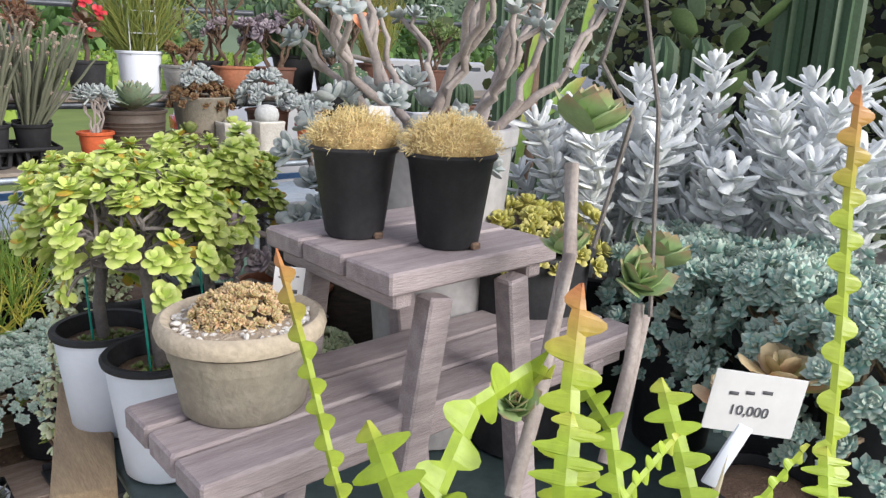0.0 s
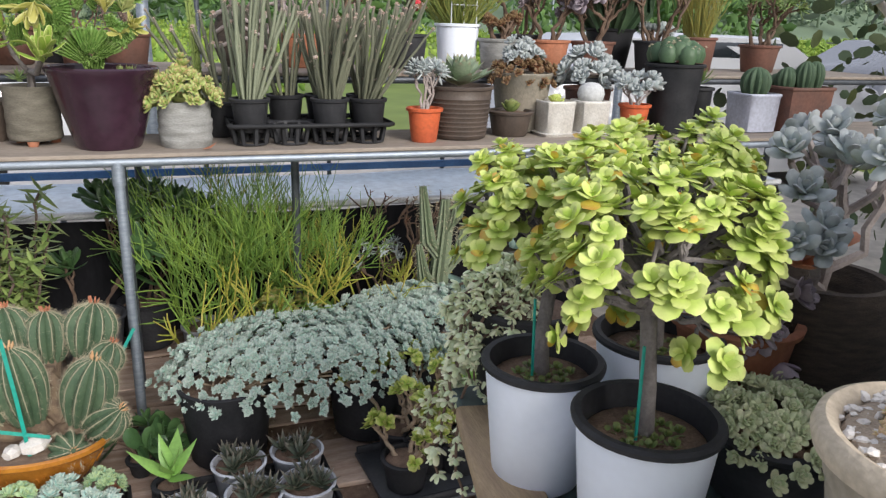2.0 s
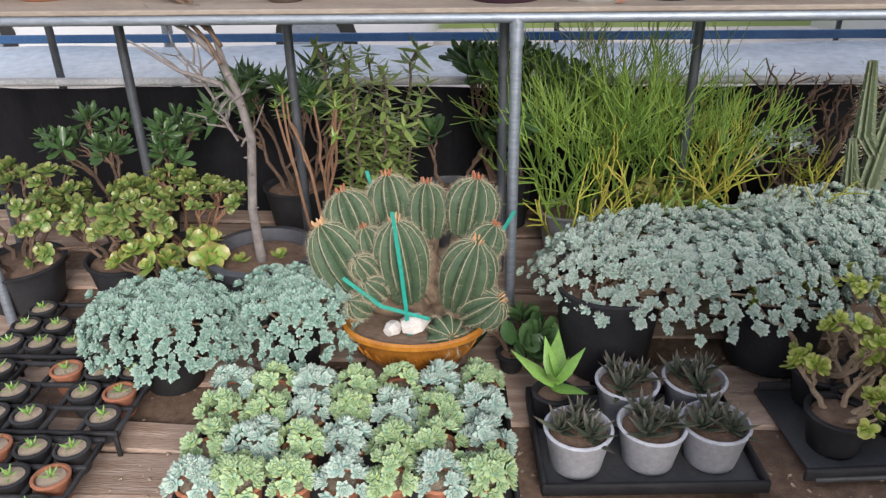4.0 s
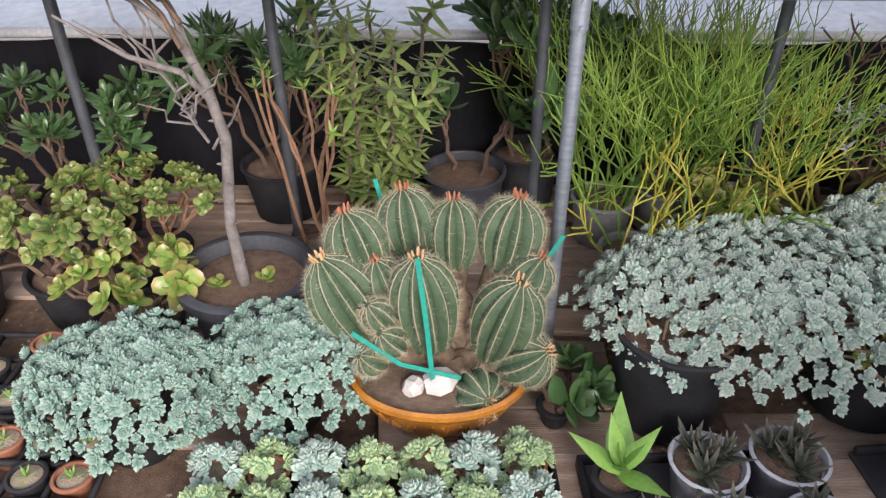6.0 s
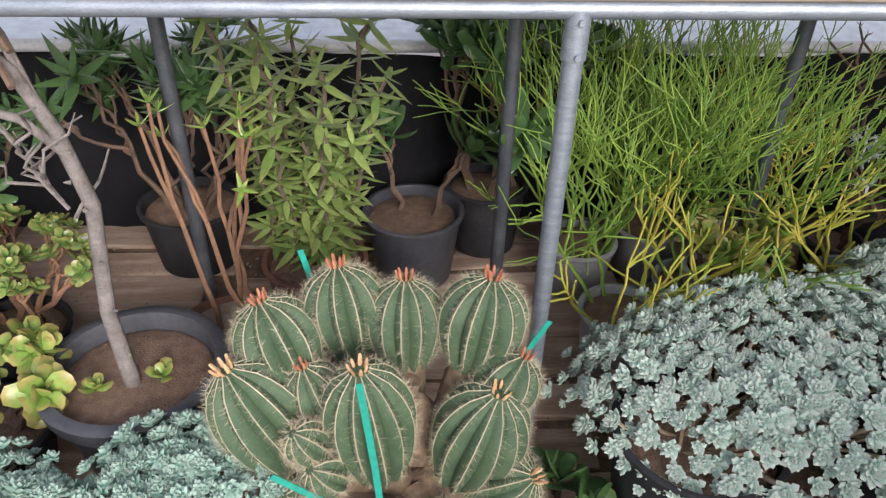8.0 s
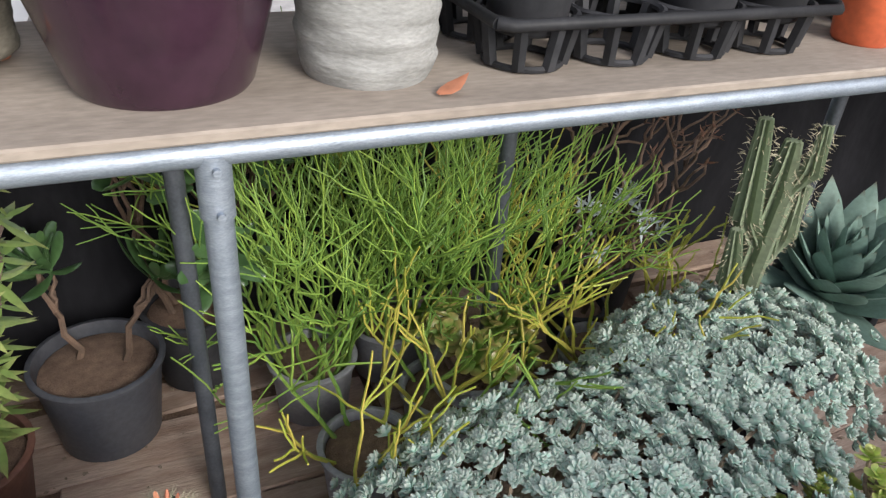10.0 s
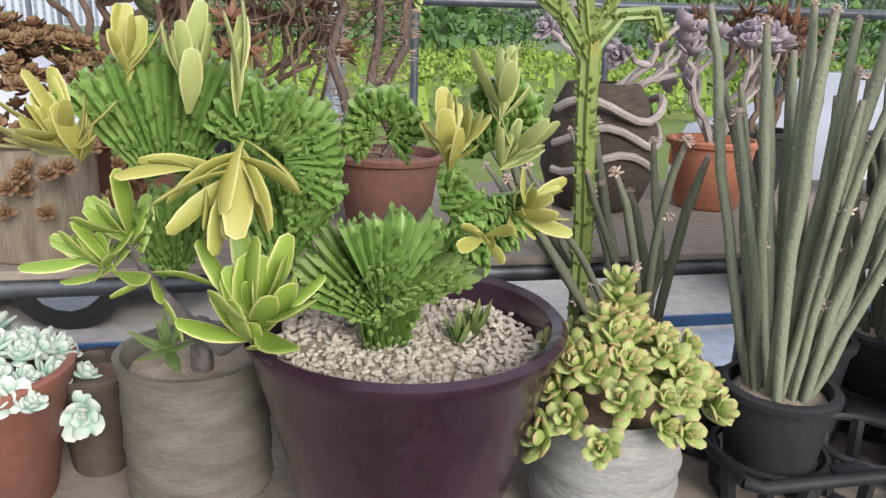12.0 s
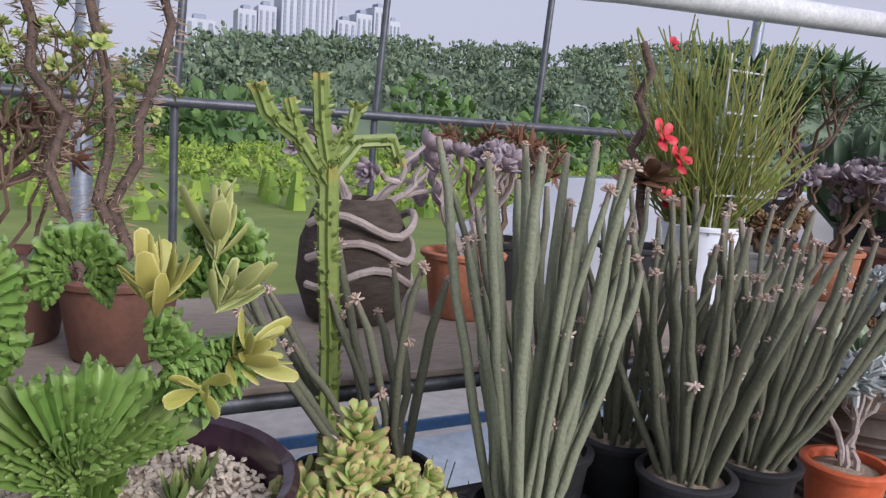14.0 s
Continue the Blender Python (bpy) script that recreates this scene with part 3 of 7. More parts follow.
# greenhouse side frame
setting("frame_rail", Geo().tube([(-4, 2.2, 1.695), (-0.88, 2.2, 1.715), (1.1, 2.2, 1.74), (6, 2.2, 1.79)], 0.019, 10), DARKST, "dark horizontal pipe of the greenhouse frame", True)
for x, r, m in ((1.085, 0.014, DARKST), (1.865, 0.015, DARKST), (0.03, 0.036, STEEL), (0.325, 0.015, DARKST), (-1.9, 0.03, STEEL), (3.2, 0.03, STEEL)):
    setting("frame_post", Geo().tube([(x, 2.22, 0), (x, 2.22, 1.7), (x + 0.09, 2.22, 3.2)], r, 10), m, "upright pipe of the greenhouse frame", True)
setting("roof_pipe", Geo().tube([(0.2, 1.1, 2.02), (1.35, 1.1, 2.11), (2.6, 1.1, 2.17), (4.5, 1.1, 2.26)], 0.042, 14), WHITEPIPE, "thick pale pipe crossing overhead", True)

# ---- benches ----
SZ = 1.064


def bench(label, x0, x1, y0, y1, top, rail_y, rail_z, posts, backposts, rail_m, post_m):
    b = thing("plant_bench", label, "bench", (0, 0, 0))
    part("board", Geo().box(((x0 + x1) / 2, (y0 + y1) / 2, top - 0.007), (x1 - x0, y1 - y0, 0.014), 0, 0.003), PLY, b, "beige plywood board with dust and stains", False)
    part("rail", Geo().tube([(x, rail_y, rail_z) for x in np.linspace(x0, x1, 9)], 0.0145, 14), rail_m, b, "galvanised steel tube")
    part("rail", Geo().tube([(x, y1 - 0.02, rail_z) for x in np.linspace(x0, x1, 9)], 0.0145, 12), rail_m, b)
    for x in posts:
        p = part("post", Geo().tube([(x, rail_y + 0.002, z) for z in (0.03, 0.3, 0.6, rail_z - 0.01)], 0.0165, 14), post_m, b)
        part("sleeve", Geo().tube([(x, rail_y + 0.002, z) for z in (rail_z - 0.075, rail_z - 0.04, rail_z)], 0.0195, 16), post_m, p)
        for z in (rail_z - 0.014, rail_z - 0.066):
            part("bolt", Geo().tube([(x + 0.001, rail_y - 0.024, z), (x + 0.001, rail_y - 0.016, z)], 0.0045, 8), STEEL, p)
    for x in backposts:
        part("post", Geo().tube([(x, y1 - 0.02, z) for z in (0.03, 0.4, 0.8, rail_z - 0.01)], 0.0165, 12), DARKST, b)
    return b


bench("long plywood plant bench on galvanised steel tube frame", -2.6, 3.6, -0.008, 0.43, SZ, 0.004, 1.036, (-1.68, 0.0, 1.64), (-2.2, -1.3, -0.022, 1.45, 2.6), STEEL, STEEL)
bench("higher rear plant bench of plywood on dark steel tube", -2.6, 3.8, 0.455, 1.05, 1.288, 0.47, 1.26, (-1.9, -0.75, 0.62, 1.9, 3.0), (-1.9, 0.0, 1.9), DARKST, DARKST)


# ---- plants on the low boards ----
def barrel(r, h, n=14):
    """Ribbed club-shaped cactus head with its base at the origin, growing up."""
    seg, rings = n * 4, 12

    def girth(s):
        if s > 0.55:
            return r * math.sqrt(max(0.004, 1 - ((s - 0.55) / 0.46) ** 2))
        return r * (0.60 + 0.40 * math.sin(s / 0.55 * math.pi / 2))

    v, f = [], []
    for k in range(rings + 1):
        for i in range(seg):
            a = 2 * math.pi * i / seg
            w = girth(k / rings) * (1 + 0.12 * (abs(math.cos(a * n / 2)) * 2 - 1))
            v.append((w * math.cos(a), w * math.sin(a), h * k / rings))
    for k in range(rings):
        for i in range(seg):
            j = (i + 1) % seg
            f.append((k * seg + i, k * seg + j, (k + 1) * seg + j, (k + 1) * seg + i))
    f.append(tuple(rings * seg + i for i in range(seg)))
    g = Geo().add(v, f)
    sp, fel, bud = Geo(), Geo(), Geo()
    pos, d = [], []
    for i in range(n):
        a = 2 * math.pi * i / n
        for k in range(3, rings * 3 + 1):
            s = k / (rings * 3)
            for q in range(5):
                pos.append((girth(s) * 1.10 * math.cos(a), girth(s) * 1.10 * math.sin(a), h * s))
                d.append((math.cos(a) + rng.normal(0, 0.7), math.sin(a) + rng.normal(0, 0.7), (s - 0.3) * 1.2 + rng.normal(0, 0.6)))
        fel.tube([(girth(k / rings) * 1.11 * math.cos(a), girth(k / rings) * 1.11 * math.sin(a), h * k / rings) for k in range(3, rings + 1)], 0.0011, 4)
    sp.many(HAIR, frames(pos, np.array(d), rng.normal(0, 1, (len(pos), 3)), rng.uniform(0.6, 1.2, len(pos)) * 0.017))
    bud.many(FINGER, frames([(0.12 * r * math.cos(i * 0.9), 0.12 * r * math.sin(i * 0.9), h * 0.97) for i in range(9)], [(math.cos(i * 0.9), math.sin(i * 0.9), 1.9) for i in range(9)], [(0.1, 0.2, 1)] * 9, rng.uniform(0.8, 1.2, 9) * r * 0.34))
    return g, sp, fel, bud


cact = thing("potted_barrel_cactus", "cluster of ribbed green barrel cacti in an oval amber glazed bowl", "cactus", (-0.285, -0.235, BZ + 0.025))
bowl = Geo().lathe([(0.10, 0), (0.125, 0.01), (0.16, 0.06), (0.188, 0.115), (0.20, 0.135), (0.212, 0.142), (0.212, 0.155), (0.20, 0.16), (0.188, 0.15), (0.16, 0.11)], 48)
part("bowl", bowl, GLAZE, cact, "oval amber glazed ceramic bowl with relief").scale.y = 0.7
rel = Geo()
for i in range(26):
    a0 = 2 * math.pi * i / 26
    rel.tube([(R * math.cos(a0 + q * 0.07), R * math.sin(a0 + q * 0.07), z) for k, q in enumerate(np.linspace(-1, 1, 7)) for z in [0.085 + 0.017 * math.sin(k * 1.3 + i)] for R in [0.1605 + (z - 0.06) * 0.51]], 0.0026, 5)
part("relief", rel, GLAZE, cact).scale.y = 0.7
part("soil", soil_geo(0.185, 0.135), BOWLSOIL, cact).scale.y = 0.7
part("riser", Geo().box((0, 0, -0.012), (0.3, 0.2, 0.022), 0.1, 0.003), PLANK, cact, "short plank under the bowl", False)
HEADS = (((-0.374, 0.0, 0.579), 0.075, 0.20), ((-0.255, -0.02, 0.563), 0.072, 0.20), ((-0.106, -0.06, 0.592), 0.078, 0.21), ((-0.503, -0.06, 0.551), 0.076, 0.20), ((-0.549, -0.16, 0.487), 0.082, 0.25), ((-0.331, -0.2, 0.52), 0.078, 0.25),
         ((-0.103, -0.2, 0.458), 0.082, 0.22), ((-0.055, -0.14, 0.485), 0.058, 0.15), ((-0.429, -0.14, 0.474), 0.055, 0.17), ((-0.04, -0.25, 0.309), 0.068, 0.13), ((-0.173, -0.33, 0.232), 0.060, 0.11), ((-0.439, -0.24, 0.428), 0.038, 0.08), ((-0.413, -0.27, 0.374), 0.040, 0.08), ((-0.461, -0.27, 0.309), 0.042, 0.07))
CB = np.array((-0.285, -0.235, BZ + 0.025))
for top, r, h in HEADS:
    front = top[1] < -0.15
    r, h = r * 0.91, h * (1.0 if front else 0.82)
    a, b, c, d = barrel(r, h, 13 if r > 0.055 else 10)
    top = np.array(top) - CB
    ax = unit(top - np.array((0.02 + top[0] * 0.35, 0.04 + top[1] * 0.25, 0.02 if h > 0.13 else 0.05 + top[2] * 0.3)))
    org = top - ax * h * 0.97
    head = part("cactus_head", a, L_BARREL, cact)
    head.matrix_basis = Matrix.Translation(org) @ Vector(ax).to_track_quat("Z", "Y").to_matrix().to_4x4()
    part("rib_felt", c, L_SPINE, head)
    if r > 0.045:
        foot = np.array((0.3 * org[0] + 0.02, 0.3 * org[1] + 0.05, 0.13))
        part("stalk", Geo().tube([foot, foot * 0.4 + org * 0.6, org + ax * 0.03], [0.036, 0.034, 0.04], 10), CORKY, cact, "brown corky stalk")
    part("spines", b, L_SPINE, head)
    if r > 0.045:
        part("buds", d, L_BUDT if front else L_BUD, head)
trunkg = Geo()
for i in range(7):
    trunkg.tube(wavy((rng.uniform(-0.05, 0.12), rng.uniform(0.05, 0.12), 0.12), (rng.uniform(-0.12, 0.18), rng.uniform(0.05, 0.2), 0.34), 5, 0.01), [0.028, 0.024, 0.026, 0.022, 0.02], 8)
part("corky_base", trunkg, CORKY, cact)
rk = Geo()
rk.many(leaf(0.9, 0.7, (0.6, 1, 0.85), 0, 7), frames([(-0.031, -0.056, 0.165), (-0.069, -0.073, 0.155)], [(1, 0.2, 0.15), (0.6, 1, 0.1)], [(0, 0, 1)] * 2, [0.085, 0.06]))
part("white_stone", rk, WHITEROCK, cact, "two white stones", False)
for pts in ([(-0.040, -0.085, 0.523), (-0.023, -0.085, 0.339), (-0.009, -0.085, 0.141)], [(-0.185, -0.085, 0.325), (-0.083, -0.085, 0.236), (0.051, -0.085, 0.196)], [(-0.14, 0.27, 0.42), (-0.16, 0.28, 0.5)], [(0.24, 0.15, 0.33), (0.29, 0.16, 0.42)]):
    tg = Geo()
    pts = np.array(pts) + np.array([0, 0.02, 0])
    for a, b in zip(pts[:-1], pts[1:]):
        mid, ln = (a + b) / 2, np.linalg.norm(b - a)
        d = (b - a) / ln
        tg.many((np.array([(-0.5, -0.5, -0.5), (0.5, -0.5, -0.5), (0.5, 0.5, -0.5), (-0.5, 0.5, -0.5), (-0.5, -0.5, 0.5), (0.5, -0.5, 0.5), (0.5, 0.5, 0.5), (-0.5, 0.5, 0.5)]), [(3, 2, 1, 0), (4, 5, 6, 7), (0, 1, 5, 4), (1, 2, 6, 5), (2, 3, 7, 6), (3, 0, 4, 7)], np.zeros(8), np.zeros(8)), frames(mid, d, (0.1, -1, 0.2), np.array([[ln, 0.011, 0.0015]])))
    part("tie_tape", tg, TAPE, cact, "green plastic tie tape", False)


def sedum_clump(label, at, pots, rx, ry, h, base, n, r, m, potm=BLACK, rt=0.1, rb=0.08, ph=0.2, droop=0.06, seg=16, group="", stems=True):
    t = thing("potted_sedum", label, "succulent", at, 0, group)
    for px, py in pots:
        pg = pot_geo(rt, rb, ph, 0.006, 0.015)
        p = part("pot", pg, potm, t)
        p.location = (px, py, 0)
        s = part("soil", soil_geo(rt * 0.92, ph * 0.9), SOIL, t)
        s.location = (px, py, 0)
    p, q = scatter_dome(n, rx, ry, h, base, r * 0.4, droop, 4.5)
    rosette_parts(t, p, q, rng.uniform(0.6, 1.15, n) * r * 0.84, m, 30, FATLO, 0, 86)
    k = int(n * 3.2)
    p2, q2 = scatter_dome(k, rx * 1.03, ry * 1.03, h, base - 0.006, r * 0.6, droop, 4.5)
    tagged(part("rosettes", Geo().many(FATMIN, rosettes(p2, q2, rng.uniform(0.5, 1.1, k) * r * 0.78, 17, 0, 84)), m, t), kind="stuff")
    if stems:
        for i in range(0, n, 6):
            px, py = pots[i % len(pots)]
            part("stem", Geo().tube(wavy((px + rng.uniform(-0.4, 0.4) * rt, py + rng.uniform(-0.4, 0.4) * rt, ph * 0.9), p[i] - q[i] * 0.01, 5, 0.012), 0.0038, 5), TANSTEM, t)
    return t


sedum_clump("broad mat of blue-green sedum rosettes spilling over black pots", (0.58, -0.07, BZ), [(-0.30, -0.10), (0.2, -0.06)], 0.51, 0.30, 0.075, 0.30, 298, 0.031, L_SED, rt=0.155, rb=0.125, ph=0.28, droop=0.06)
sedum_clump("blue-green sedum rosettes reaching under the bench from a black pot", (1.03, 0.13, BZ), [(0, 0)], 0.36, 0.25, 0.07, 0.31, 190, 0.031, L_SED, rt=0.12, rb=0.1, ph=0.28, droop=0.09)
sedum_clump("blue-green sedum rosettes in a black pot", (-0.99, -0.31, BZ), [(0, 0)], 0.22, 0.17, 0.07, 0.22, 170, 0.029, L_SEDD, droop=0.08, ph=0.2)
sedum_clump("blue-green sedum rosettes drooping from a small black pot", (-0.64, -0.22, BZ), [(0, 0)], 0.185, 0.16, 0.07, 0.21, 140, 0.029, L_SEDD, rt=0.075, rb=0.06, droop=0.1, ph=0.17)

# tray of young sedum pots
tray = thing("plant_tray", "black nursery tray carrying rows of small terracotta pots", "tray", (-0.41, -0.62, BZ), 3)
part("tray_base", Geo().box((0, 0, 0.012), (0.78, 0.46, 0.02), 0, 0.006), TRAYP, tray)
for sx, sy, lx, ly in ((0, 0.23, 0.80, 0.012), (0, -0.23, 0.80, 0.012), (0.395, 0, 0.012, 0.46), (-0.395, 0, 0.012, 0.46)):
    part("tray_lip", Geo().box((sx, sy, 0.035), (lx, ly, 0.05), 0, 0.004), BLACK, tray)
small_pot = pot_geo(0.043, 0.034, 0.07, 0.004, 0.012, 0.004, 20).mesh("pot", TERRA)
small_soil = soil_geo(0.037, 0.06).mesh("soil", GRIT)
for i in range(7):
    for j in range(4):
        t = thing("potted_sedum", "young yellow-green and blue sedum in a small terracotta pot", "succulent", (-0.41 - 0.335 + i * 0.112 - 0.0055 * j, -0.62 - 0.172 + j * 0.115 + 0.0059 * (i - 3), BZ + 0.023), rng.uniform(0, 360), "young sedums in the tray")
        part("pot", small_pot, None, t)
        part("soil", small_soil, None, t)
        p, q = scatter_dome(16, 0.054, 0.054, 0.062, 0.056, 0.009)
        rosette_parts(t, p, q, rng.uniform(0.022, 0.034, 16), L_SEDY if (i * 3 + j * 5) % 7 > 2 else L_SEDB, 28, FATLO, 0, 86)

# tray of grey pots with dark haworthias
tray = thing("plant_tray", "shallow black tray under grey pots", "tray", (0.315, -0.535, BZ), 3)
part("tray_base", Geo().box((0, 0, 0.008), (0.52, 0.37, 0.014), 0, 0.005), TRAYP, tray)
for sx, sy, lx, ly in ((0, 0.186, 0.54, 0.012), (0, -0.186, 0.54, 0.012), (0.265, 0, 0.012, 0.37), (-0.265, 0, 0.012, 0.37)):
    part("tray_lip", Geo().box((sx, sy, 0.022), (lx, ly, 0.035), 0, 0.004), BLACK, tray)
haw = Geo().many(LANCE, np.concatenate([rosettes([(x, y, 0.108)], [(x * 3, y * 3, 1)], [0.08], 15, 15, 75) for x, y in ((0.0, 0.0), (0.034, 0.025), (-0.036, 0.02), (0.01, -0.04))])).mesh("rosettes", L_HAW)
gpot = pot_geo(0.081, 0.062, 0.118, 0.004, 0.014, 0.004, 32).mesh("pot", PALEPOT)
gsoil = soil_geo(0.07, 0.102).mesh("soil", SOIL)
for x, y in ((0.145, -0.63), (0.325, -0.61), (0.48, -0.60), (0.295, -0.44), (0.475, -0.42)):
    t = thing("potted_haworthia", "dark dry-tipped haworthia rosettes in a grey plastic pot", "succulent", (x, y - 0.008, BZ + 0.016), rng.uniform(0, 360), "haworthias in the tray")
    part("pot", gpot, None, t)
    part("soil", gsoil, None, t)
    part("rosettes", haw, None, t)
t = potted("potted_agave", "bright green young agave in a small black pot", "succulent", (0.10, -0.48, BZ), 0.05, 0.04, 0.12, BLACK)
part("leaves", Geo().many(leaf(0.34, 0.05, (0.6, 0.95, 1.0, 0.7, 0.35), 0.1, 6), rosettes([(0, 0, 0.13)], [(0, -0.1, 1)], [0.17], 8, 12, 84, 1.0)), L_BRIGHT, t)

# bucket with bare grey trunk
b1 = potted("potted_shrub", "bare crooked grey trunk in a black rubber bucket", "plant", (-0.80, 0.06, BZ), 0.165, 0.13, 0.255, RUBBER, rim=0.022, rimh=0.04, fill=0.84, potname="bucket")
tagged(part("soil_crumbs", pebbles(0.135, 0.214, 700, 0.007), SOIL, b1, "", False), kind="stuff")
tg = Geo()
tg.tube([(0.0, -0.02, 0.19), (-0.012, -0.01, 0.40), (0.012, 0, 0.63), (-0.012, 0.0, 0.77), (-0.05, 0.0, 0.87), (-0.13, 0.0, 0.95), (-0.22, -0.01, 1.0)], [0.018, 0.0145, 0.0135, 0.0125, 0.011, 0.008, 0.005], 10)
tg.tube([(0.0, 0, 0.72), (-0.05, -0.02, 0.80), (-0.16, -0.03, 0.84), (-0.29, -0.04, 0.93)], [0.009, 0.008, 0.006, 0.003], 8)
tg.tube([(-0.03, 0.0, 0.82), (-0.06, 0.02, 0.92), (-0.09, 0.0, 1.02)], [0.010, 0.008, 0.005], 7)
for k in range(9):
    tg.many(leaf(0.7, 0.7, (1.0, 0.75), 0.0, 5), frames([(0.004 * (-1) ** k, -0.018, 0.3 + 0.055 * k)], [((-1) ** k, -0.6, 0.3)], [(0, 0, 1)], [0.012]))
for k in range(16):
    s0 = np.array((-0.02, 0.0, 0.6)) + np.array((-0.12, 0.0, 0.28)) * rng.random()
    tg.tube(wavy(s0, s0 + np.array((rng.uniform(-0.16, 0.12), rng.uniform(-0.08, 0.08), rng.uniform(0.06, 0.22))), 5, 0.012), [0.004, 0.0035, 0.003, 0.0025, 0.0015], 5)
part("trunk", tg, BARK, b1)
for x, y in ((-0.06, -0.05), (0.06, -0.02)):
    part("seedling", Geo().many(ROUND, rosettes([(x, y, 0.235)], [(0, 0, 1)], [0.04], 8, 10, 70)), L_JADEL, b1)
t = potted("potted_shrub", "orange-brown forked stems with few leaves in a clay bowl", "plant", (-0.66, 0.33, BZ), 0.15, 0.12, 0.1, BROWNC, GRIT)
tg = Geo()
ends = []
for a in range(5):
    ends += branching(tg, (rng.uniform(-0.06, 0.06), rng.uniform(-0.05, 0.05), 0.08), (rng.uniform(-0.3, 0.3), rng.uniform(-0.2, 0.2), 1), 0.34, 0.0075, 1, 2, 0.3, 0.6, 0.72, 6, 0.02)
part("stems", tg, ORSTEM, t)
part("leaves", Geo().many(LANCE, np.concatenate([rosettes([e], [d], [0.045], 6, 10, 70) for e, d in ends])), L_JADEL, t)


def bush(label, at, rt, ph, ends_n, h, spread, m, template, size, nleaf=10, potm=BLACK, category="plant", stem=BROWNST, levels=2, kids=3, lo=0, hi=70, name="potted_bush", seed_up=0.5, soil=SOIL):
    t = potted(name, label, category, at, rt, rt * 0.8, ph, potm, soil)
    ends = []
    for i in range(ends_n):
        a = i * 2.4
        sg = Geo()
        ends += branching(sg, (0.4 * rt * math.cos(a), 0.4 * rt * math.sin(a), ph * 0.85), (spread * math.cos(a), spread * math.sin(a), 1), h, 0.009, levels, kids, 0.5, seed_up)
        part("stem", sg, stem, t)
    for e, d in ends:
        part("leaf_tuft", Geo().many(template, rosettes([e], [d], [rng.uniform(0.8, 1.25) * size], nleaf, lo, hi)), m, t)
    return t


bush("jade plant with glossy oval leaves on thick stems", (-1.33, 0.20, BZ), 0.14, 0.16, 8, 0.12, 0.7, L_JADE, ROUND, 0.04, 9)
bush("jade plant with large red-edged light green leaves", (-1.10, 0.02, BZ), 0.12, 0.13, 5, 0.10, 0.7, L_JADEL, ROUND, 0.06, 8, levels=1)
bush("small-leaved jade bush beside the trays", (-1.16, 0.30, BZ), 0.12, 0.15, 7, 0.12, 0.6, L_JADE, ROUND, 0.036, 9, stem=ORSTEM)
bush("dense jade bush with dark leaves against the shade cloth", (-1.45, 0.58, BZ), 0.16, 0.2, 6, 0.16, 0.6, L_DARK, PADDLE, 0.07, 9)
bush("jade plant behind the trays", (-1.70, 0.15, BZ), 0.15, 0.16, 7, 0.14, 0.6, L_JADE, ROUND, 0.042, 9)
t = potted("potted_kalanchoe", "bushy serrated-leaved kalanchoe with leaves up every stem in a clay pot", "plant", (-0.48, 0.52, BZ), 0.13, 0.105, 0.18, BROWNC)
sg, fr = Geo(), []
for i in range(15):
    a, u = i * 2.4, math.sqrt((i + 0.5) / 15)
    pts = wavy((0.07 * u * math.cos(a), 0.07 * u * math.sin(a), 0.15), (0.20 * u * math.cos(a), 0.17 * u * math.sin(a), rng.uniform(0.5, 0.85)), 14, 0.008)
    sg.tube(pts, 0.005, 6)
    d = unit(np.gradient(pts, axis=0))
    fr.append(rosettes(pts[2:], d[2:], rng.uniform(0.06, 0.095, 12), 7, -25, 50))
part("stems", sg, DKSTEM, t)
tagged(part("leaves", Geo().many(leaf(0.26, 0.04, (0.5, 1.0, 0.95, 0.55), 0.1, 4), np.concatenate(fr)), L_KALD, t), kind="stuff")
bush("tall dark glossy-leaved shrub beside the cloth wall", (0.0, 0.84, BZ), 0.12, 0.22, 6, 0.22, 0.3, L_DARK, PADDLE, 0.09, 10)
bush("young rubber plant in a black rubber bucket", (-0.22, 0.69, BZ), 0.135, 0.22, 2, 0.14, 0.3, L_DARK, PADDLE, 0.12, 8, potm=RUBBER, soil=SOIL, levels=1)
bush("dark leafy shrub by the cloth wall", (-0.85, 0.78, BZ), 0.14, 0.2, 6, 0.2, 0.4, L_DARK, LANCE, 0.11, 10)
bush("small green jade plant in a grey pot", (0.56, 0.42, BZ), 0.09, 0.2, 3, 0.06, 0.5, L_JADEL, ROUND, 0.05, 9, potm=GREYP)
bush("low leafy weed with broad dark leaves", (0.0, -0.22, BZ), 0.04, 0.06, 4, 0.05, 0.8, L_DARK, ROUND, 0.085, 6, levels=1, kids=2)

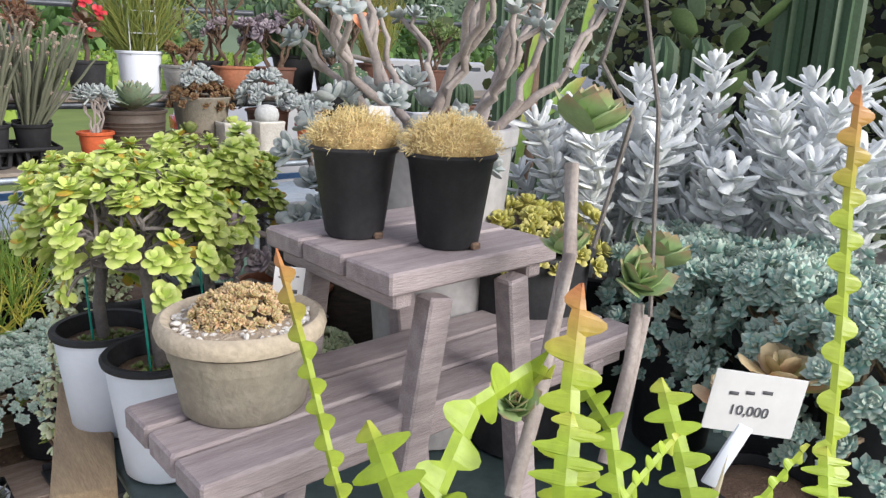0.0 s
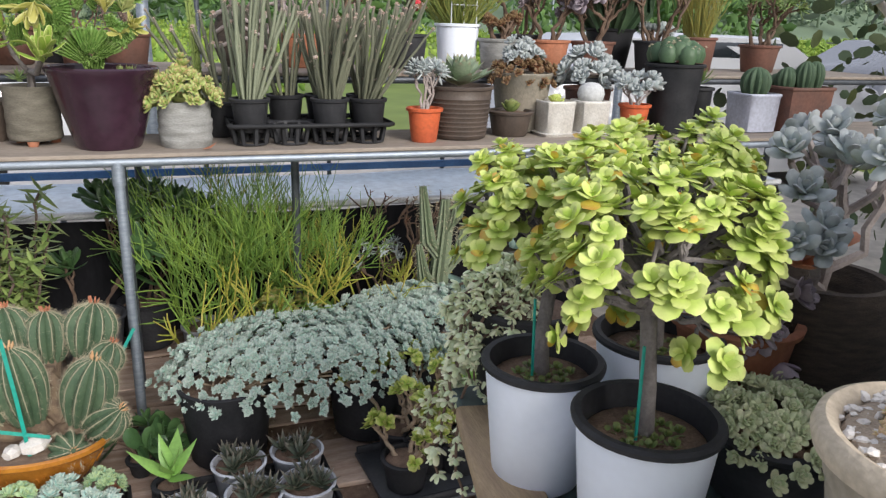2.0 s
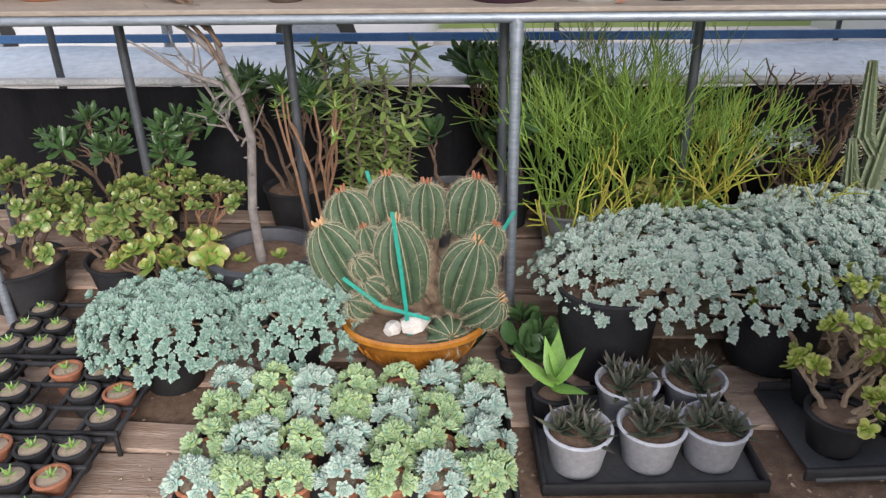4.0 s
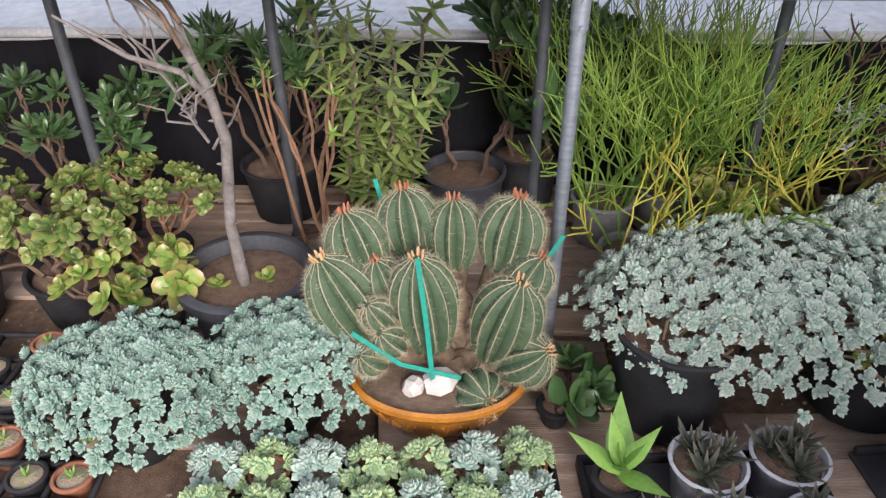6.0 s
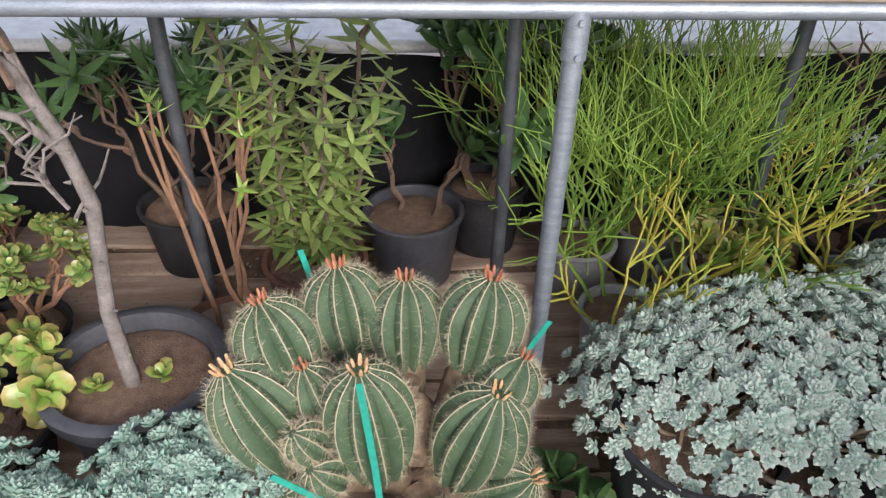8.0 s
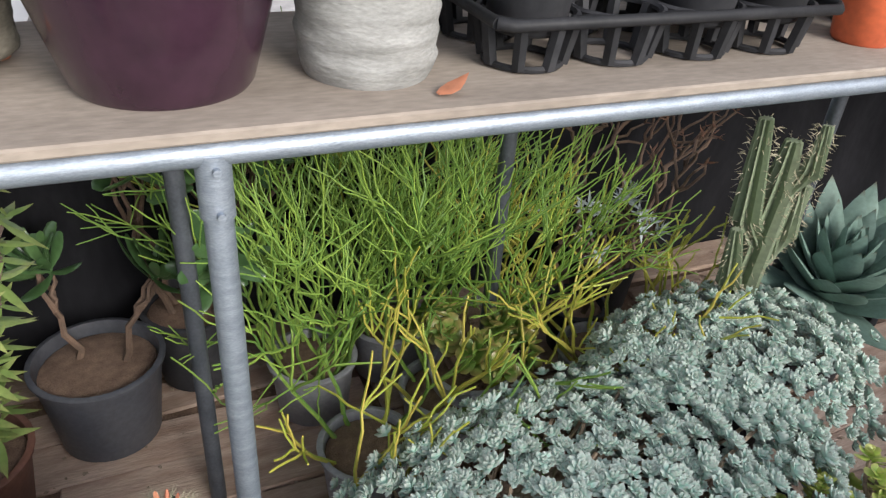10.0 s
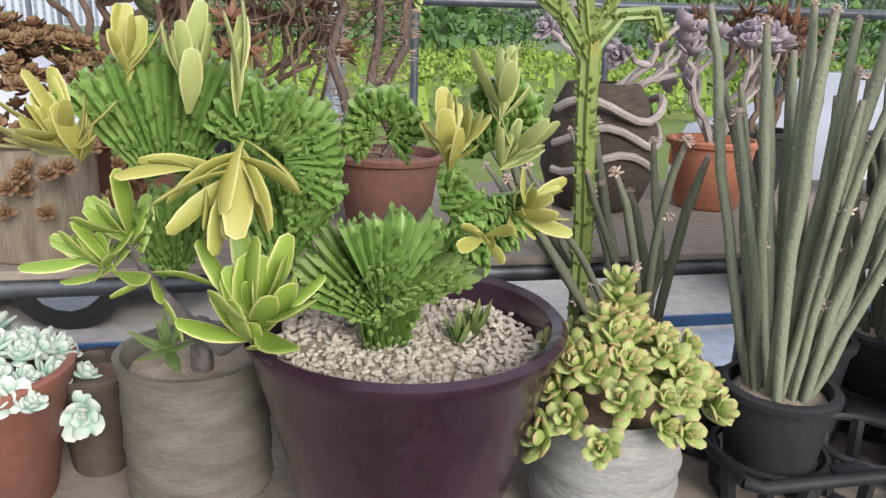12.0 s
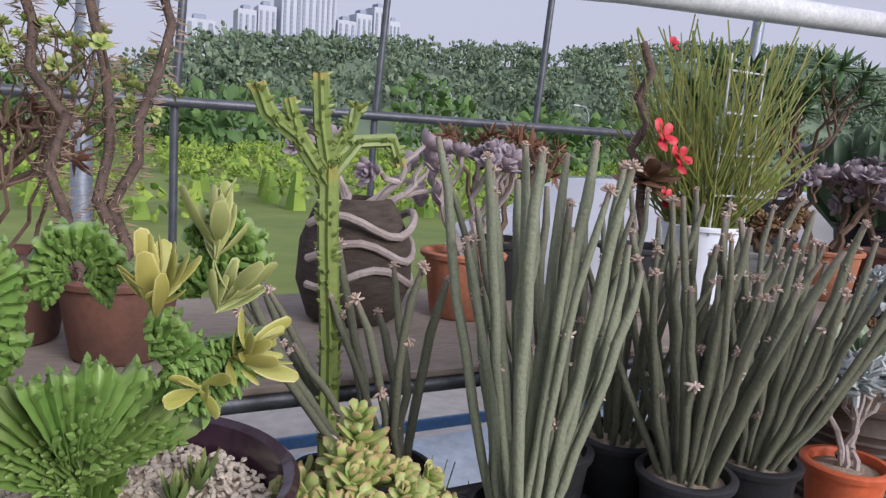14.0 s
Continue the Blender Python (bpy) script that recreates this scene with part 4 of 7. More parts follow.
# pencil cactus thicket
for x, y, hh, n, yl, flare, lab in ((0.24, 0.62, 0.30, 20, 0.04, 0.34, "tall thicket of green pencil cactus in a grey pot"), (0.46, 0.70, 0.30, 20, 0.06, 0.36, "dense upright green pencil cactus in a grey pot"), (0.68, 0.62, 0.28, 18, 0.22, 0.42, "spreading green pencil cactus in a grey pot"), (0.50, 0.42, 0.19, 9, 0.7, 0.7, "low spreading yellow pencil cactus in a grey pot"), (0.92, 0.42, 0.18, 14, 0.8, 0.8, "yellow-green pencil cactus with crooked twigs in a grey pot"), (0.28, 0.31, 0.15, 9, 0.7, 0.9, "low yellow-green pencil twigs leaning over the sedum")):
    t = potted("potted_pencil_cactus", lab, "succulent", (x, y, BZ), 0.10, 0.085, 0.16, GREYP)
    low = flare > 0.5
    for i in range(n):
        a = i * 2.4
        g = Geo()
        branching(g, (0.07 * math.cos(a), 0.07 * math.sin(a), 0.13), (flare * math.cos(a), flare * math.sin(a) - 0.12, 1), hh * (1.0 if low else 0.8) * rng.uniform(0.6, 1.1), 0.0058 if low else 0.0050, 2 if low else 3, 3, 0.5 if low else 0.42, 0.2 if low else 0.3, 0.85, 5, 0.022)
        part("twig", g, L_PENY if rng.random() < yl else L_PENC, t)

# agave
t = potted("potted_agave", "large blue-green agave with toothed pointed leaves", "succulent", (1.54, 0.32, BZ), 0.13, 0.1, 0.24, BLACK)
ag = Geo().many(leaf(0.36, 0.06, (0.75, 0.95, 1.0, 0.85, 0.55), 0.1, 8), rosettes([(0, 0, 0.24)], [(-0.1, -0.2, 1)], [0.34], 52, 24, 86))
part("leaves", ag, L_AGAVE, t)
t = potted("potted_column_cactus", "pale spiny branching column cactus in a grey pot", "cactus", (1.19, 0.30, BZ), 0.10, 0.08, 0.2, GREYP)
sp = Geo()
for pts, r in (([(0, 0, 0.18), (0.0, 0, 0.40), (0.02, 0, 0.62), (0.02, 0, 0.74)], 0.032), ([(0.01, 0, 0.42), (0.09, 0, 0.50), (0.11, 0, 0.62)], 0.026), ([(0, 0, 0.5), (-0.06, 0, 0.57), (-0.08, 0, 0.80)], 0.026), ([(0.02, 0, 0.6), (0.06, -0.03, 0.68), (0.07, -0.03, 0.78)], 0.02), ([(0.0, 0, 0.35), (-0.08, -0.03, 0.42), (-0.10, -0.03, 0.56)], 0.022)):
    cg = Geo()
    cg.tube(wavy(pts[0], pts[1], 3, 0.004).tolist() + [list(q) for q in pts[2:]], [r * 0.9, r * 0.8, r] + [r * 0.85] * (len(pts) - 3) + [r * 0.45], 20, 0.3)
    part("stem", cg, L_CCOL, t)
    for a, b in zip(pts[:-1], pts[1:]):
        n = 90
        an = rng.uniform(0, 6.28, n)
        c = np.array(a) + (np.array(b) - np.array(a)) * rng.random((n, 1)) + np.stack([np.cos(an), np.sin(an), 0 * an], 1) * r
        sp.many(SPIKE, frames(c, np.stack([np.cos(an), np.sin(an), rng.normal(0, 0.7, n)], 1), rng.normal(0, 1, (n, 3)), np.full(n, 0.017)))
tagged(part("spines", sp, L_SPINE, t), kind="stuff")
bush("dark bare twigs with few leaves by the cloth wall", (1.15, 0.75, BZ), 0.1, 0.2, 4, 0.22, 0.5, L_BROWNSED, LANCE, 0.03, 3)
bush("grey-leaved upright weed in a pot", (0.98, 0.62, BZ), 0.08, 0.15, 3, 0.16, 0.3, L_PALE, LANCE, 0.04, 7)

# right-hand tray with elephant bush
tray = thing("plant_tray", "black tray with small black pots of elephant bush", "tray", (0.98, -0.47, BZ))
part("tray_base", Geo().box((0, 0, 0.008), (0.56, 0.36, 0.014), radians(5), 0.005), TRAYP, tray)
for sy in (0.17, -0.17):
    part("tray_lip", Geo().box((0, sy, 0.022), (0.58, 0.012, 0.035), radians(5), 0.004), BLACK, tray)
for x, y, hh in ((0.80, -0.55, 0.055), (0.83, -0.37, 0.11), (1.0, -0.50, 0.0), (0.99, -0.35, 0.10), (1.17, -0.47, 0.10), (0.90, -0.46, 0.07), (1.16, -0.34, 0.10)):
    if hh == 0.0:
        t = potted("potted_euphorbia", "young thick-stemmed plant with bright leaf tuft in a black pot", "plant", (x, y, BZ + 0.016), 0.075, 0.06, 0.11, BLACK, GRIT)
        part("stem", Geo().tube(wavy((0, 0, 0.09), (0.02, 0, 0.31), 6, 0.004), 0.015, 9), TANSTEM, t)
        part("leaves", Geo().many(PADDLE, rosettes([(0.02, 0, 0.29)], [(0, 0, 1)], [0.08], 14, 5, 75)), L_BRIGHT, t)
    else:
        bush("elephant bush with small bright leaves in a black pot", (x, y, BZ + 0.016), 0.075, 0.11, 4, hh + 0.012, 0.9, L_EBUSH, ROUND, 0.030, 9, name="potted_elephant_bush", levels=2, stem=TANSTEM)

# left wire trays with seedlings
for tx, ty in ((-1.32, -0.15), (-1.27, -0.48), (-1.29, -0.80)):
    tray = thing("seedling_tray", "black open-lattice seedling tray", "tray", (tx, ty, BZ))
    for i in range(6):
        part("bar", Geo().box((-0.25 + i * 0.1, 0, 0.07), (0.012, 0.3, 0.014), 0, 0.002), BLACK, tray)
        part("leg", Geo().box((-0.25 + i * 0.1, -0.148, 0.035), (0.012, 0.008, 0.07), 0, 0.001), BLACK, tray)
    for i in range(4):
        part("bar", Geo().box((0, -0.148 + i * 0.0985, 0.072), (0.515, 0.012, 0.014), 0, 0.002), BLACK, tray)
    for i in range(5):
        for j in range(3):
            if (i + j) % 4 == 3:
                continue
            t = potted("potted_seedling", "tiny spiky seedling in a small grey pot with grit", "succulent", (tx - 0.2 + i * 0.1, ty - 0.0985 + j * 0.0985, BZ + 0.02), 0.042, 0.033, 0.075, TERRA if (i * j) % 5 == 4 else BLACK, GRIT, group="seedlings in lattice trays", rim=0.003)
            part("leaves", Geo().many(LANCE, rosettes([(0, 0, 0.068)], [(0, 0, 1)], [0.036], 9, 10, 75)), L_BRIGHT, t)

# ---- things on the front bench ----
def fan(g, base, face, tilt, r, spread, thick=0.016, wave=0.35, ridges=0, waist=0.0):
    """A crested fan: a thick half disc with sharp radial ribs and a toothed rim."""
    ridges = ridges or max(9, int(spread * r / 0.0165))
    nu, nv = 12, ridges * 4
    rows = []
    slip = rng.normal(0, 0.045, ridges + 1)
    for side in (1, -1):
        for i in range(nu):
            s = 0.2 + 0.8 * i / (nu - 1)
            for j in range(nv + 1):
                a = (j / nv - 0.5) * spread
                rib = (1.0, 0.62, 0.0, 0.62)[j % 4]
                step = 0.5 + 0.5 * math.cos(i * 2.4 + 3.0 * slip[j // 4] * 30)
                rr = r * s * (1 + 0.05 * math.sin(a * 5) + slip[j // 4] * s + (0.045 * rib if i > nu - 3 else 0))
                off = side * thick * (0.30 + 0.62 * rib * (0.75 + 0.35 * step)) * (1.0 if i < nu - 1 else 0.45) * (0.6 + 0.5 * s) + wave * r * 0.3 * s * math.sin(a * 3.1)
                pinch = 1.0 - waist * (1.0 - s) ** 0.8
                rows.append((rr * math.sin(a) * pinch, off, rr * math.cos(a)))
    v = np.array(rows)
    n1 = nv + 1
    half = nu * n1
    f = []
    for i in range(nu - 1):
        for j in range(nv):
            f.append((i * n1 + j, i * n1 + j + 1, (i + 1) * n1 + j + 1, (i + 1) * n1 + j))
            f.append((half + i * n1 + j, half + (i + 1) * n1 + j, half + (i + 1) * n1 + j + 1, half + i * n1 + j + 1))
    for j in range(nv):
        f.append(((nu - 1) * n1 + j, (nu - 1) * n1 + j + 1, half + (nu - 1) * n1 + j + 1, half + (nu - 1) * n1 + j))
    for i in range(nu - 1):
        f.append((i * n1, (i + 1) * n1, half + (i + 1) * n1, half + i * n1))
        f.append((i * n1 + nv, half + i * n1 + nv, half + (i + 1) * n1 + nv, (i + 1) * n1 + nv))
    m = np.array(Euler((radians(tilt[0]), radians(tilt[1]), radians(face))).to_matrix())
    tips = np.tile(np.repeat(np.linspace(0, 0.85, nu), n1), 2)
    g.add(v @ m.T + np.array(base), f, tips)
    for i in range(1, nu):
        for k in range(ridges + 1):
            if rng.random() < 0.5:
                continue
            j = min(nv, k * 4 + (1 if i % 2 else 0))
            for pt, dy in ((v[i * n1 + j], 1.0), (v[half + i * n1 + j], -1.0)):
                g.many(BUMP, frames(pt @ m.T + np.array(base), np.array([rng.normal(0, 0.3), dy, 0.7]) @ m.T, (0.2, 0.1, 1), np.array([rng.uniform(0.007, 0.012)])))


BUMP = leaf(0.7, 0.7, (1.0, 0.75), 0.0, 5)


def local(p, at):
    return tuple(np.array(p) - np.array(at))


AT = (-0.028, 0.152, SZ)
crest = thing("potted_crested_euphorbia", "crested green euphorbia with grafted fans in a tall plum-glazed pot", "succulent", AT)
pp = Geo().lathe([(0.096, 0), (0.102, 0.008), (0.117, 0.06), (0.134, 0.12), (0.152, 0.19), (0.165, 0.236), (0.171, 0.246), (0.172, 0.254), (0.166, 0.26), (0.156, 0.255), (0.15, 0.225), (0.14, 0.19)], 64)
part("pot", pp, PURPLE, crest, "glossy dark plum ceramic pot")
part("soil", soil_geo(0.146, 0.222), GRIT, crest)
peb = pebbles(0.142, 0.229, 1500, 0.0085)
tagged(part("gravel", peb, PEBBLE, crest, "pale tan gravel", False), kind="stuff")
for base, face, roll, r, spread, thick in (((-0.057, 0.150, 1.213), 4, 2, 0.150, 0.52, 0.034), ((-0.037, 0.140, 1.310), 8, -48, 0.128, 0.62, 0.028), ((-0.068, 0.130, 1.323), -4, 48, 0.112, 0.58, 0.026)):
    fg = Geo()
    fan(fg, local(base, AT), face, (0, roll), r, spread, thick, 0.1, 7, 0.1)
    part("trunk" if thick > 0.03 else "arm", fg, L_CRESTT, crest)
for base, face, roll, r, spread in (((-0.257, 0.140, 1.454), 4, 0, 0.128, 1.4), ((-0.256, 0.140, 1.365), 10, -5, 0.095, 1.1), ((-0.165, 0.120, 1.494), 8, 35, 0.070, 3.3), ((-0.146, 0.130, 1.408), 12, 12, 0.075, 0.9), ((-0.057, 0.140, 1.523), -6, 0, 0.038, 5.0),
                                    ((0.036, 0.120, 1.456), -14, 150, 0.062, 2.5), ((0.066, 0.150, 1.531), -20, 20, 0.042, 3.0), ((-0.062, 0.110, 1.346), 4, 8, 0.098, 1.15),
                                    ((-0.238, 0.160, 1.377), 20, -30, 0.085, 1.3), ((-0.190, 0.160, 1.404), 14, 10, 0.10, 1.5), ((-0.157, 0.150, 1.372), -4, 4, 0.085, 1.2), ((0.002, 0.130, 1.433), -10, 60, 0.05, 2.2), ((0.057, 0.150, 1.492), -10, -20, 0.045, 2.4)):
    fg = Geo()
    fan(fg, local(base, AT), face, (4, roll), r, spread, 0.017, 0.22, max(8, int(spread * r / 0.0115)))
    part("fan", fg, L_CREST, crest)
paddle_v = Geo().add(*PADDLE[:2], PADDLE[2], PADDLE[3]).mesh("leaf", L_VAR)
paddle_m = Geo().add(*PADDLE[:2], PADDLE[2], PADDLE[3]).mesh("leaf", L_VARM)
paddle_y = Geo().add(*PADDLE[:2], PADDLE[2], PADDLE[3]).mesh("leaf", L_VARY)


def big_leaves(parent, at, c, axis, size, n, me, lo, hi):
    axis = unit(np.array(axis, float))
    side = unit(np.cross(axis, [0.3, 0.9, 0.2]))
    fwd = np.cross(axis, side)
    for i in range(n):
        a, el = i * 2.4 + rng.normal(0, 0.35), radians(rng.uniform(lo, hi))
        out = math.cos(a) * side + math.sin(a) * fwd
        d = math.cos(el) * out + math.sin(el) * axis
        ln = size * rng.uniform(0.55, 1.08)
        up = axis - 0.4 * out + rng.normal(0, 0.25, 3)
        wd = ln * rng.uniform(0.7, 1.0)
        m = frames(np.array(local(c, at)) + axis * size * rng.uniform(-0.25, 0.2), d, up, np.array([[ln, wd, ln]]))[0]
        ob = part("leaf", me, None, parent)
        ob.matrix_basis = Matrix([[*m[0]], [*m[1]], [*m[2]], [0, 0, 0, 1]])


for c, ax, sz, n, me, lo, hi in (((-0.187, 0.070, 1.506), (-0.1, -0.6, -0.75), 0.088, 8, paddle_y, 15, 70), ((-0.227, 0.080, 1.494), (-0.8, -0.4, -0.2), 0.07, 3, paddle_y, 10, 60), ((-0.328, 0.100, 1.509), (-0.4, -0.3, 0.9), 0.070, 18, paddle_y, 0, 80), ((-0.280, 0.110, 1.571), (0, -0.1, 1), 0.058, 8, paddle_y, 30, 85),
                                 ((-0.231, 0.100, 1.553), (0, -0.1, 1), 0.078, 5, paddle_m, 55, 88), ((-0.188, 0.090, 1.555), (0.1, 0, 1), 0.088, 3, paddle_m, 65, 88), ((-0.308, 0.100, 1.403), (-0.3, -0.4, 0.6), 0.070, 10, paddle_v, 0, 75)):
    big_leaves(crest, AT, c, ax, sz * 0.9, int(n * 1.9), me, lo, hi)
for c, ax, sz, n, me, lo, hi in (((-0.001, 0.090, 1.501), (-0.1, -0.35, 1), 0.072, 12, paddle_y, 0, 85), ((0.054, 0.110, 1.545), (0.1, 0, 1), 0.068, 9, paddle_m, 25, 85), ((0.056, 0.090, 1.500), (0.5, -0.3, 0.8), 0.062, 8, paddle_m, 10, 75), ((0.074, 0.090, 1.450), (0.5, -0.5, 0.3), 0.062, 10, paddle_y, 0, 70), ((0.036, 0.080, 1.426), (-0.3, -0.8, 0), 0.055, 4, paddle_y, 0, 60)):
    big_leaves(crest, AT, c, ax, sz * 0.9, int(n * 1.9), me, lo, hi)
t = crest
tuft = Geo().many(THIN, rosettes([(0.055, -0.02, 0.225), (0.08, 0.01, 0.225)], [(0, 0, 1)] * 2, [0.045] * 2, 16, 40, 85))
part("weed", tuft, L_KAL, t)

AT = (-0.258, 0.243, SZ)
t = thing("potted_variegated_plant", "variegated plant with broad yellow-edged leaves in a ribbed grey pot", "plant", AT)
rp = [(0.078, 0.018)]
for i in range(22):
    rp += [(0.082 + 0.0012 * (i % 2), 0.022 + i * 0.0072)]
rp += [(0.086, 0.185), (0.087, 0.192), (0.08, 0.192), (0.074, 0.17)]
part("pot", Geo().lathe(rp, 40, wob=0.01), RIBGREY, t, "ribbed grey-brown stoneware pot")
for a in (0.5, 2.6, 4.7):
    part("foot", Geo().lathe([(0.014, 0), (0.018, 0.01), (0.02, 0.024)], 12, at=(0.06 * math.cos(a), 0.06 * math.sin(a), 0)), TERRA, t)
part("soil", soil_geo(0.074, 0.172), GRIT, t)
part("stem", Geo().tube([(0.01, -0.02, 0.16), (0.015, -0.05, 0.24), (0.040, -0.097, 0.235), (0.079, -0.193, 0.295)], [0.013, 0.012, 0.01, 0.008], 9), BARK, t)
part("stem", Geo().tube([(0.015, -0.05, 0.23), (-0.02, -0.08, 0.29), (-0.03, -0.14, 0.36)], [0.008, 0.007, 0.006], 8), BARK, t)
big_leaves(t, AT, (-0.179, 0.050, 1.359), (0.1, -0.35, 1), 0.092, 28, paddle_v, 0, 86)
big_leaves(t, AT, (-0.285, 0.10, 1.425), (-0.3, -0.4, 0.8), 0.075, 7, paddle_v, 5, 80)
big_leaves(t, AT, (-0.27, 0.09, 1.39), (0.0, -0.7, -0.5), 0.062, 4, paddle_v, 0, 50)
part("sprout", Geo().many(LANCE, rosettes([(-0.02, -0.05, 0.21)], [(0, -0.2, 1)], [0.06], 12, 0, 70)), L_KAL, t)
t = potted("potted_plant", "dark curved pot half hidden behind the ribbed pot", "plant", (-0.39, 0.33, SZ), 0.05, 0.035, 0.14, DARKPOT)
part("rosette", Geo().many(FAT, rosettes([(0, -0.05, 0.1)], [(0, -1, 0.3)], [0.04], 14)), L_SED, t)


def graptosedum(name, label, at, rt, rb, h, potm, n, rx, hh, r, m, nl=14, **kw):
    t = potted(name, label, "succulent", at, rt, rb, h, potm, **kw)
    p, q = scatter_dome(n, rx, rx, hh, h * 0.88, r * 0.3, 0.02)
    rosette_parts(t, p, q, rng.uniform(0.75, 1.25, n) * r, m, 18)
    return t


t = thing("potted_jade_sedum", "yellow-green rosettes with pink tips in a rough grey cylinder pot", "succulent", (0.212, 0.142, SZ))
cp = [(0.078, 0)]
for i in range(14):
    cp += [(0.088 - 0.004 * abs(i - 6) / 6 + 0.0018 * ((i * 7) % 3 - 1), 0.008 + i * 0.0098)]
cp += [(0.084, 0.146), (0.078, 0.15), (0.07, 0.13)]
part("pot", Geo().lathe(cp, 40, wob=0.012), STONEW, t, "rough pale grey stoneware pot")
part("soil", soil_geo(0.07, 0.13), SOIL, t)
p, q = scatter_dome(70, 0.108, 0.095, 0.085, 0.15, 0.012, 0.005)
p[:, 1] -= 0.02
rosette_parts(t, p, q, rng.uniform(0.024, 0.036, len(p)), L_GRAPT, 14)
part("rosette", Geo().many(FAT, rosettes([(0.0, 0.0, 0.215 + 0.024 * k) for k in range(4)], [(0, -0.1, 1)] * 4, [0.05, 0.048, 0.04, 0.03], 9, 15, 50)), L_GRAPT, t)
tagged(part("dry_leaf", Geo().many(leaf(0.6, 0.06, (0.3, 0.9, 1, 0.6), 0.35, 6), frames([(0.262, 0.03, SZ + 0.004)], [(1, 0.2, 0.1)], [(0, 0, 1)], [0.045])), TERRA), "curled dry brown leaf on the bench", "leaf")

# black carrier tray with stick succulents
tx0, ty0, pit = 0.425, 0.128, 0.138
tray = thing("carrier_tray", "black lattice carrier tray with round pot holes", "tray", (0, 0, SZ))
for i in range(4):
    for j in range(2):
        cx, cy = tx0 + i * pit, ty0 + j * pit
        cup = Geo()
        cup.tube([(cx + 0.066 * math.cos(a), cy + 0.066 * math.sin(a), 0.068) for a in np.linspace(0, 2 * math.pi, 25)], 0.0055, 6)
        cup.tube([(cx + 0.052 * math.cos(a), cy + 0.052 * math.sin(a), 0.006) for a in np.linspace(0, 2 * math.pi, 25)], 0.005, 6)
        part("cup_ring", cup, BLACK, tray)
        for k in range(8):
            a = k * math.pi / 4 + 0.2
            part("cup_slat", Geo().tube([(cx + 0.053 * math.cos(a), cy + 0.053 * math.sin(a), 0.006), (cx + 0.065 * math.cos(a), cy + 0.065 * math.sin(a), 0.068)], 0.009, 5), BLACK, tray)
part("tray_rim", Geo().tube([(tx0 - 0.075, ty0 - 0.065, 0.072), (tx0 - 0.06, ty0 - 0.078, 0.072), (tx0 + 3 * pit + 0.06, ty0 - 0.078, 0.072), (tx0 + 3 * pit + 0.078, ty0 - 0.06, 0.072), (tx0 + 3 * pit + 0.078, ty0 + pit + 0.07, 0.072), (tx0 - 0.075, ty0 + pit + 0.07, 0.072), (tx0 - 0.075, ty0 - 0.065, 0.072)], 0.008, 8), BLACK, tray)
for i in range(3):
    for j in range(1):
        part("web", Geo().box((tx0 + (i + 0.5) * pit, ty0 + 0.5 * pit, 0.07), (0.06, 0.06, 0.006), radians(45), 0.002), BLACK, tray)
        part("web", Geo().box((tx0 + (i + 0.5) * pit, ty0 - 0.06, 0.07), (0.05, 0.03, 0.006), 0, 0.002), BLACK, tray)


def stick_pot(label, at, n, h, lean, m, rt=0.064, ph=0.115, r=0.0062, wild=0.1, group="stick succulents in the carrier tray", flowers=True, potm=BLACK):
    t = potted("potted_stick_succulent", label, "succulent", at, rt, rt * 0.8, ph, potm, GRIT, group=group, rim=0.006)
    fl = []
    for i in range(n):
        a = i * 2.4
        u = math.sqrt((i + 0.5) / n)
        st = np.array((rt * 0.55 * u * math.cos(a), rt * 0.55 * u * math.sin(a), ph * 0.85))
        hh = h * rng.uniform(0.7, 1.08)
        en = st + np.array((lean[0] + wild * u * math.cos(a) + rng.normal(0, 0.012), lean[1] + wild * u * math.sin(a) + rng.normal(0, 0.012), hh))
        g2 = Geo()
        pts = wavy(st, en, 8, 0.0018)
        bow = rng.normal(0, 0.009, 2)
        pts[:, :2] += np.sin(np.linspace(0, math.pi, 8))[:, None] * bow
        g2.tube(pts, r * rng.uniform(0.75, 1.15) * np.array([0.75, 0.95, 1, 1.03, 1, 1, 0.95, 0.6]), 8)
        part("stem", g2, m, t)
        if flowers and rng.random() < 0.75:
            fl.append((pts[-1], unit(pts[-1] - pts[-2])))
        if rng.random() < 0.9:
            k = rng.integers(2, 7)
            fl.append((pts[k] + rng.normal(0, 0.006, 3), unit(rng.normal(0, 1, 3))))
    if fl:
        for q, d in fl:
            part("dried_flower", Geo().many(FINGER, rosettes([q], [d], [rng.uniform(0.005, 0.013)], 16, -30, 80, 1.5)), L_FLUFF, t)
    return t


stick_pot("bundle of pale ribbed upright stick stems in a black pot", (tx0, ty0, SZ + 0.045), 24, 0.42, (0.05, 0.06), L_STICKG, r=0.0066, wild=0.10)
stick_pot("grey-green stick stems with dried flower heads in a black pot", (tx0 + 2 * pit, ty0, SZ + 0.045), 25, 0.38, (0.03, 0.02), L_STICK, wild=0.12)
stick_pot("brownish stick stems splayed from a black pot", (tx0 + 3 * pit, ty0, SZ + 0.045), 24, 0.35, (0.09, 0.0), L_STICK, wild=0.13)
stick_pot("grey stick stems in a rear black pot", (tx0 + pit, ty0 + pit, SZ + 0.045), 11, 0.40, (-0.02, 0.04), L_STICK, wild=0.11)
stick_pot("grey-green stick stems in a rear black pot", (tx0 + 2 * pit, ty0 + pit, SZ + 0.045), 17, 0.38, (0.05, 0.03), L_STICK, wild=0.12)
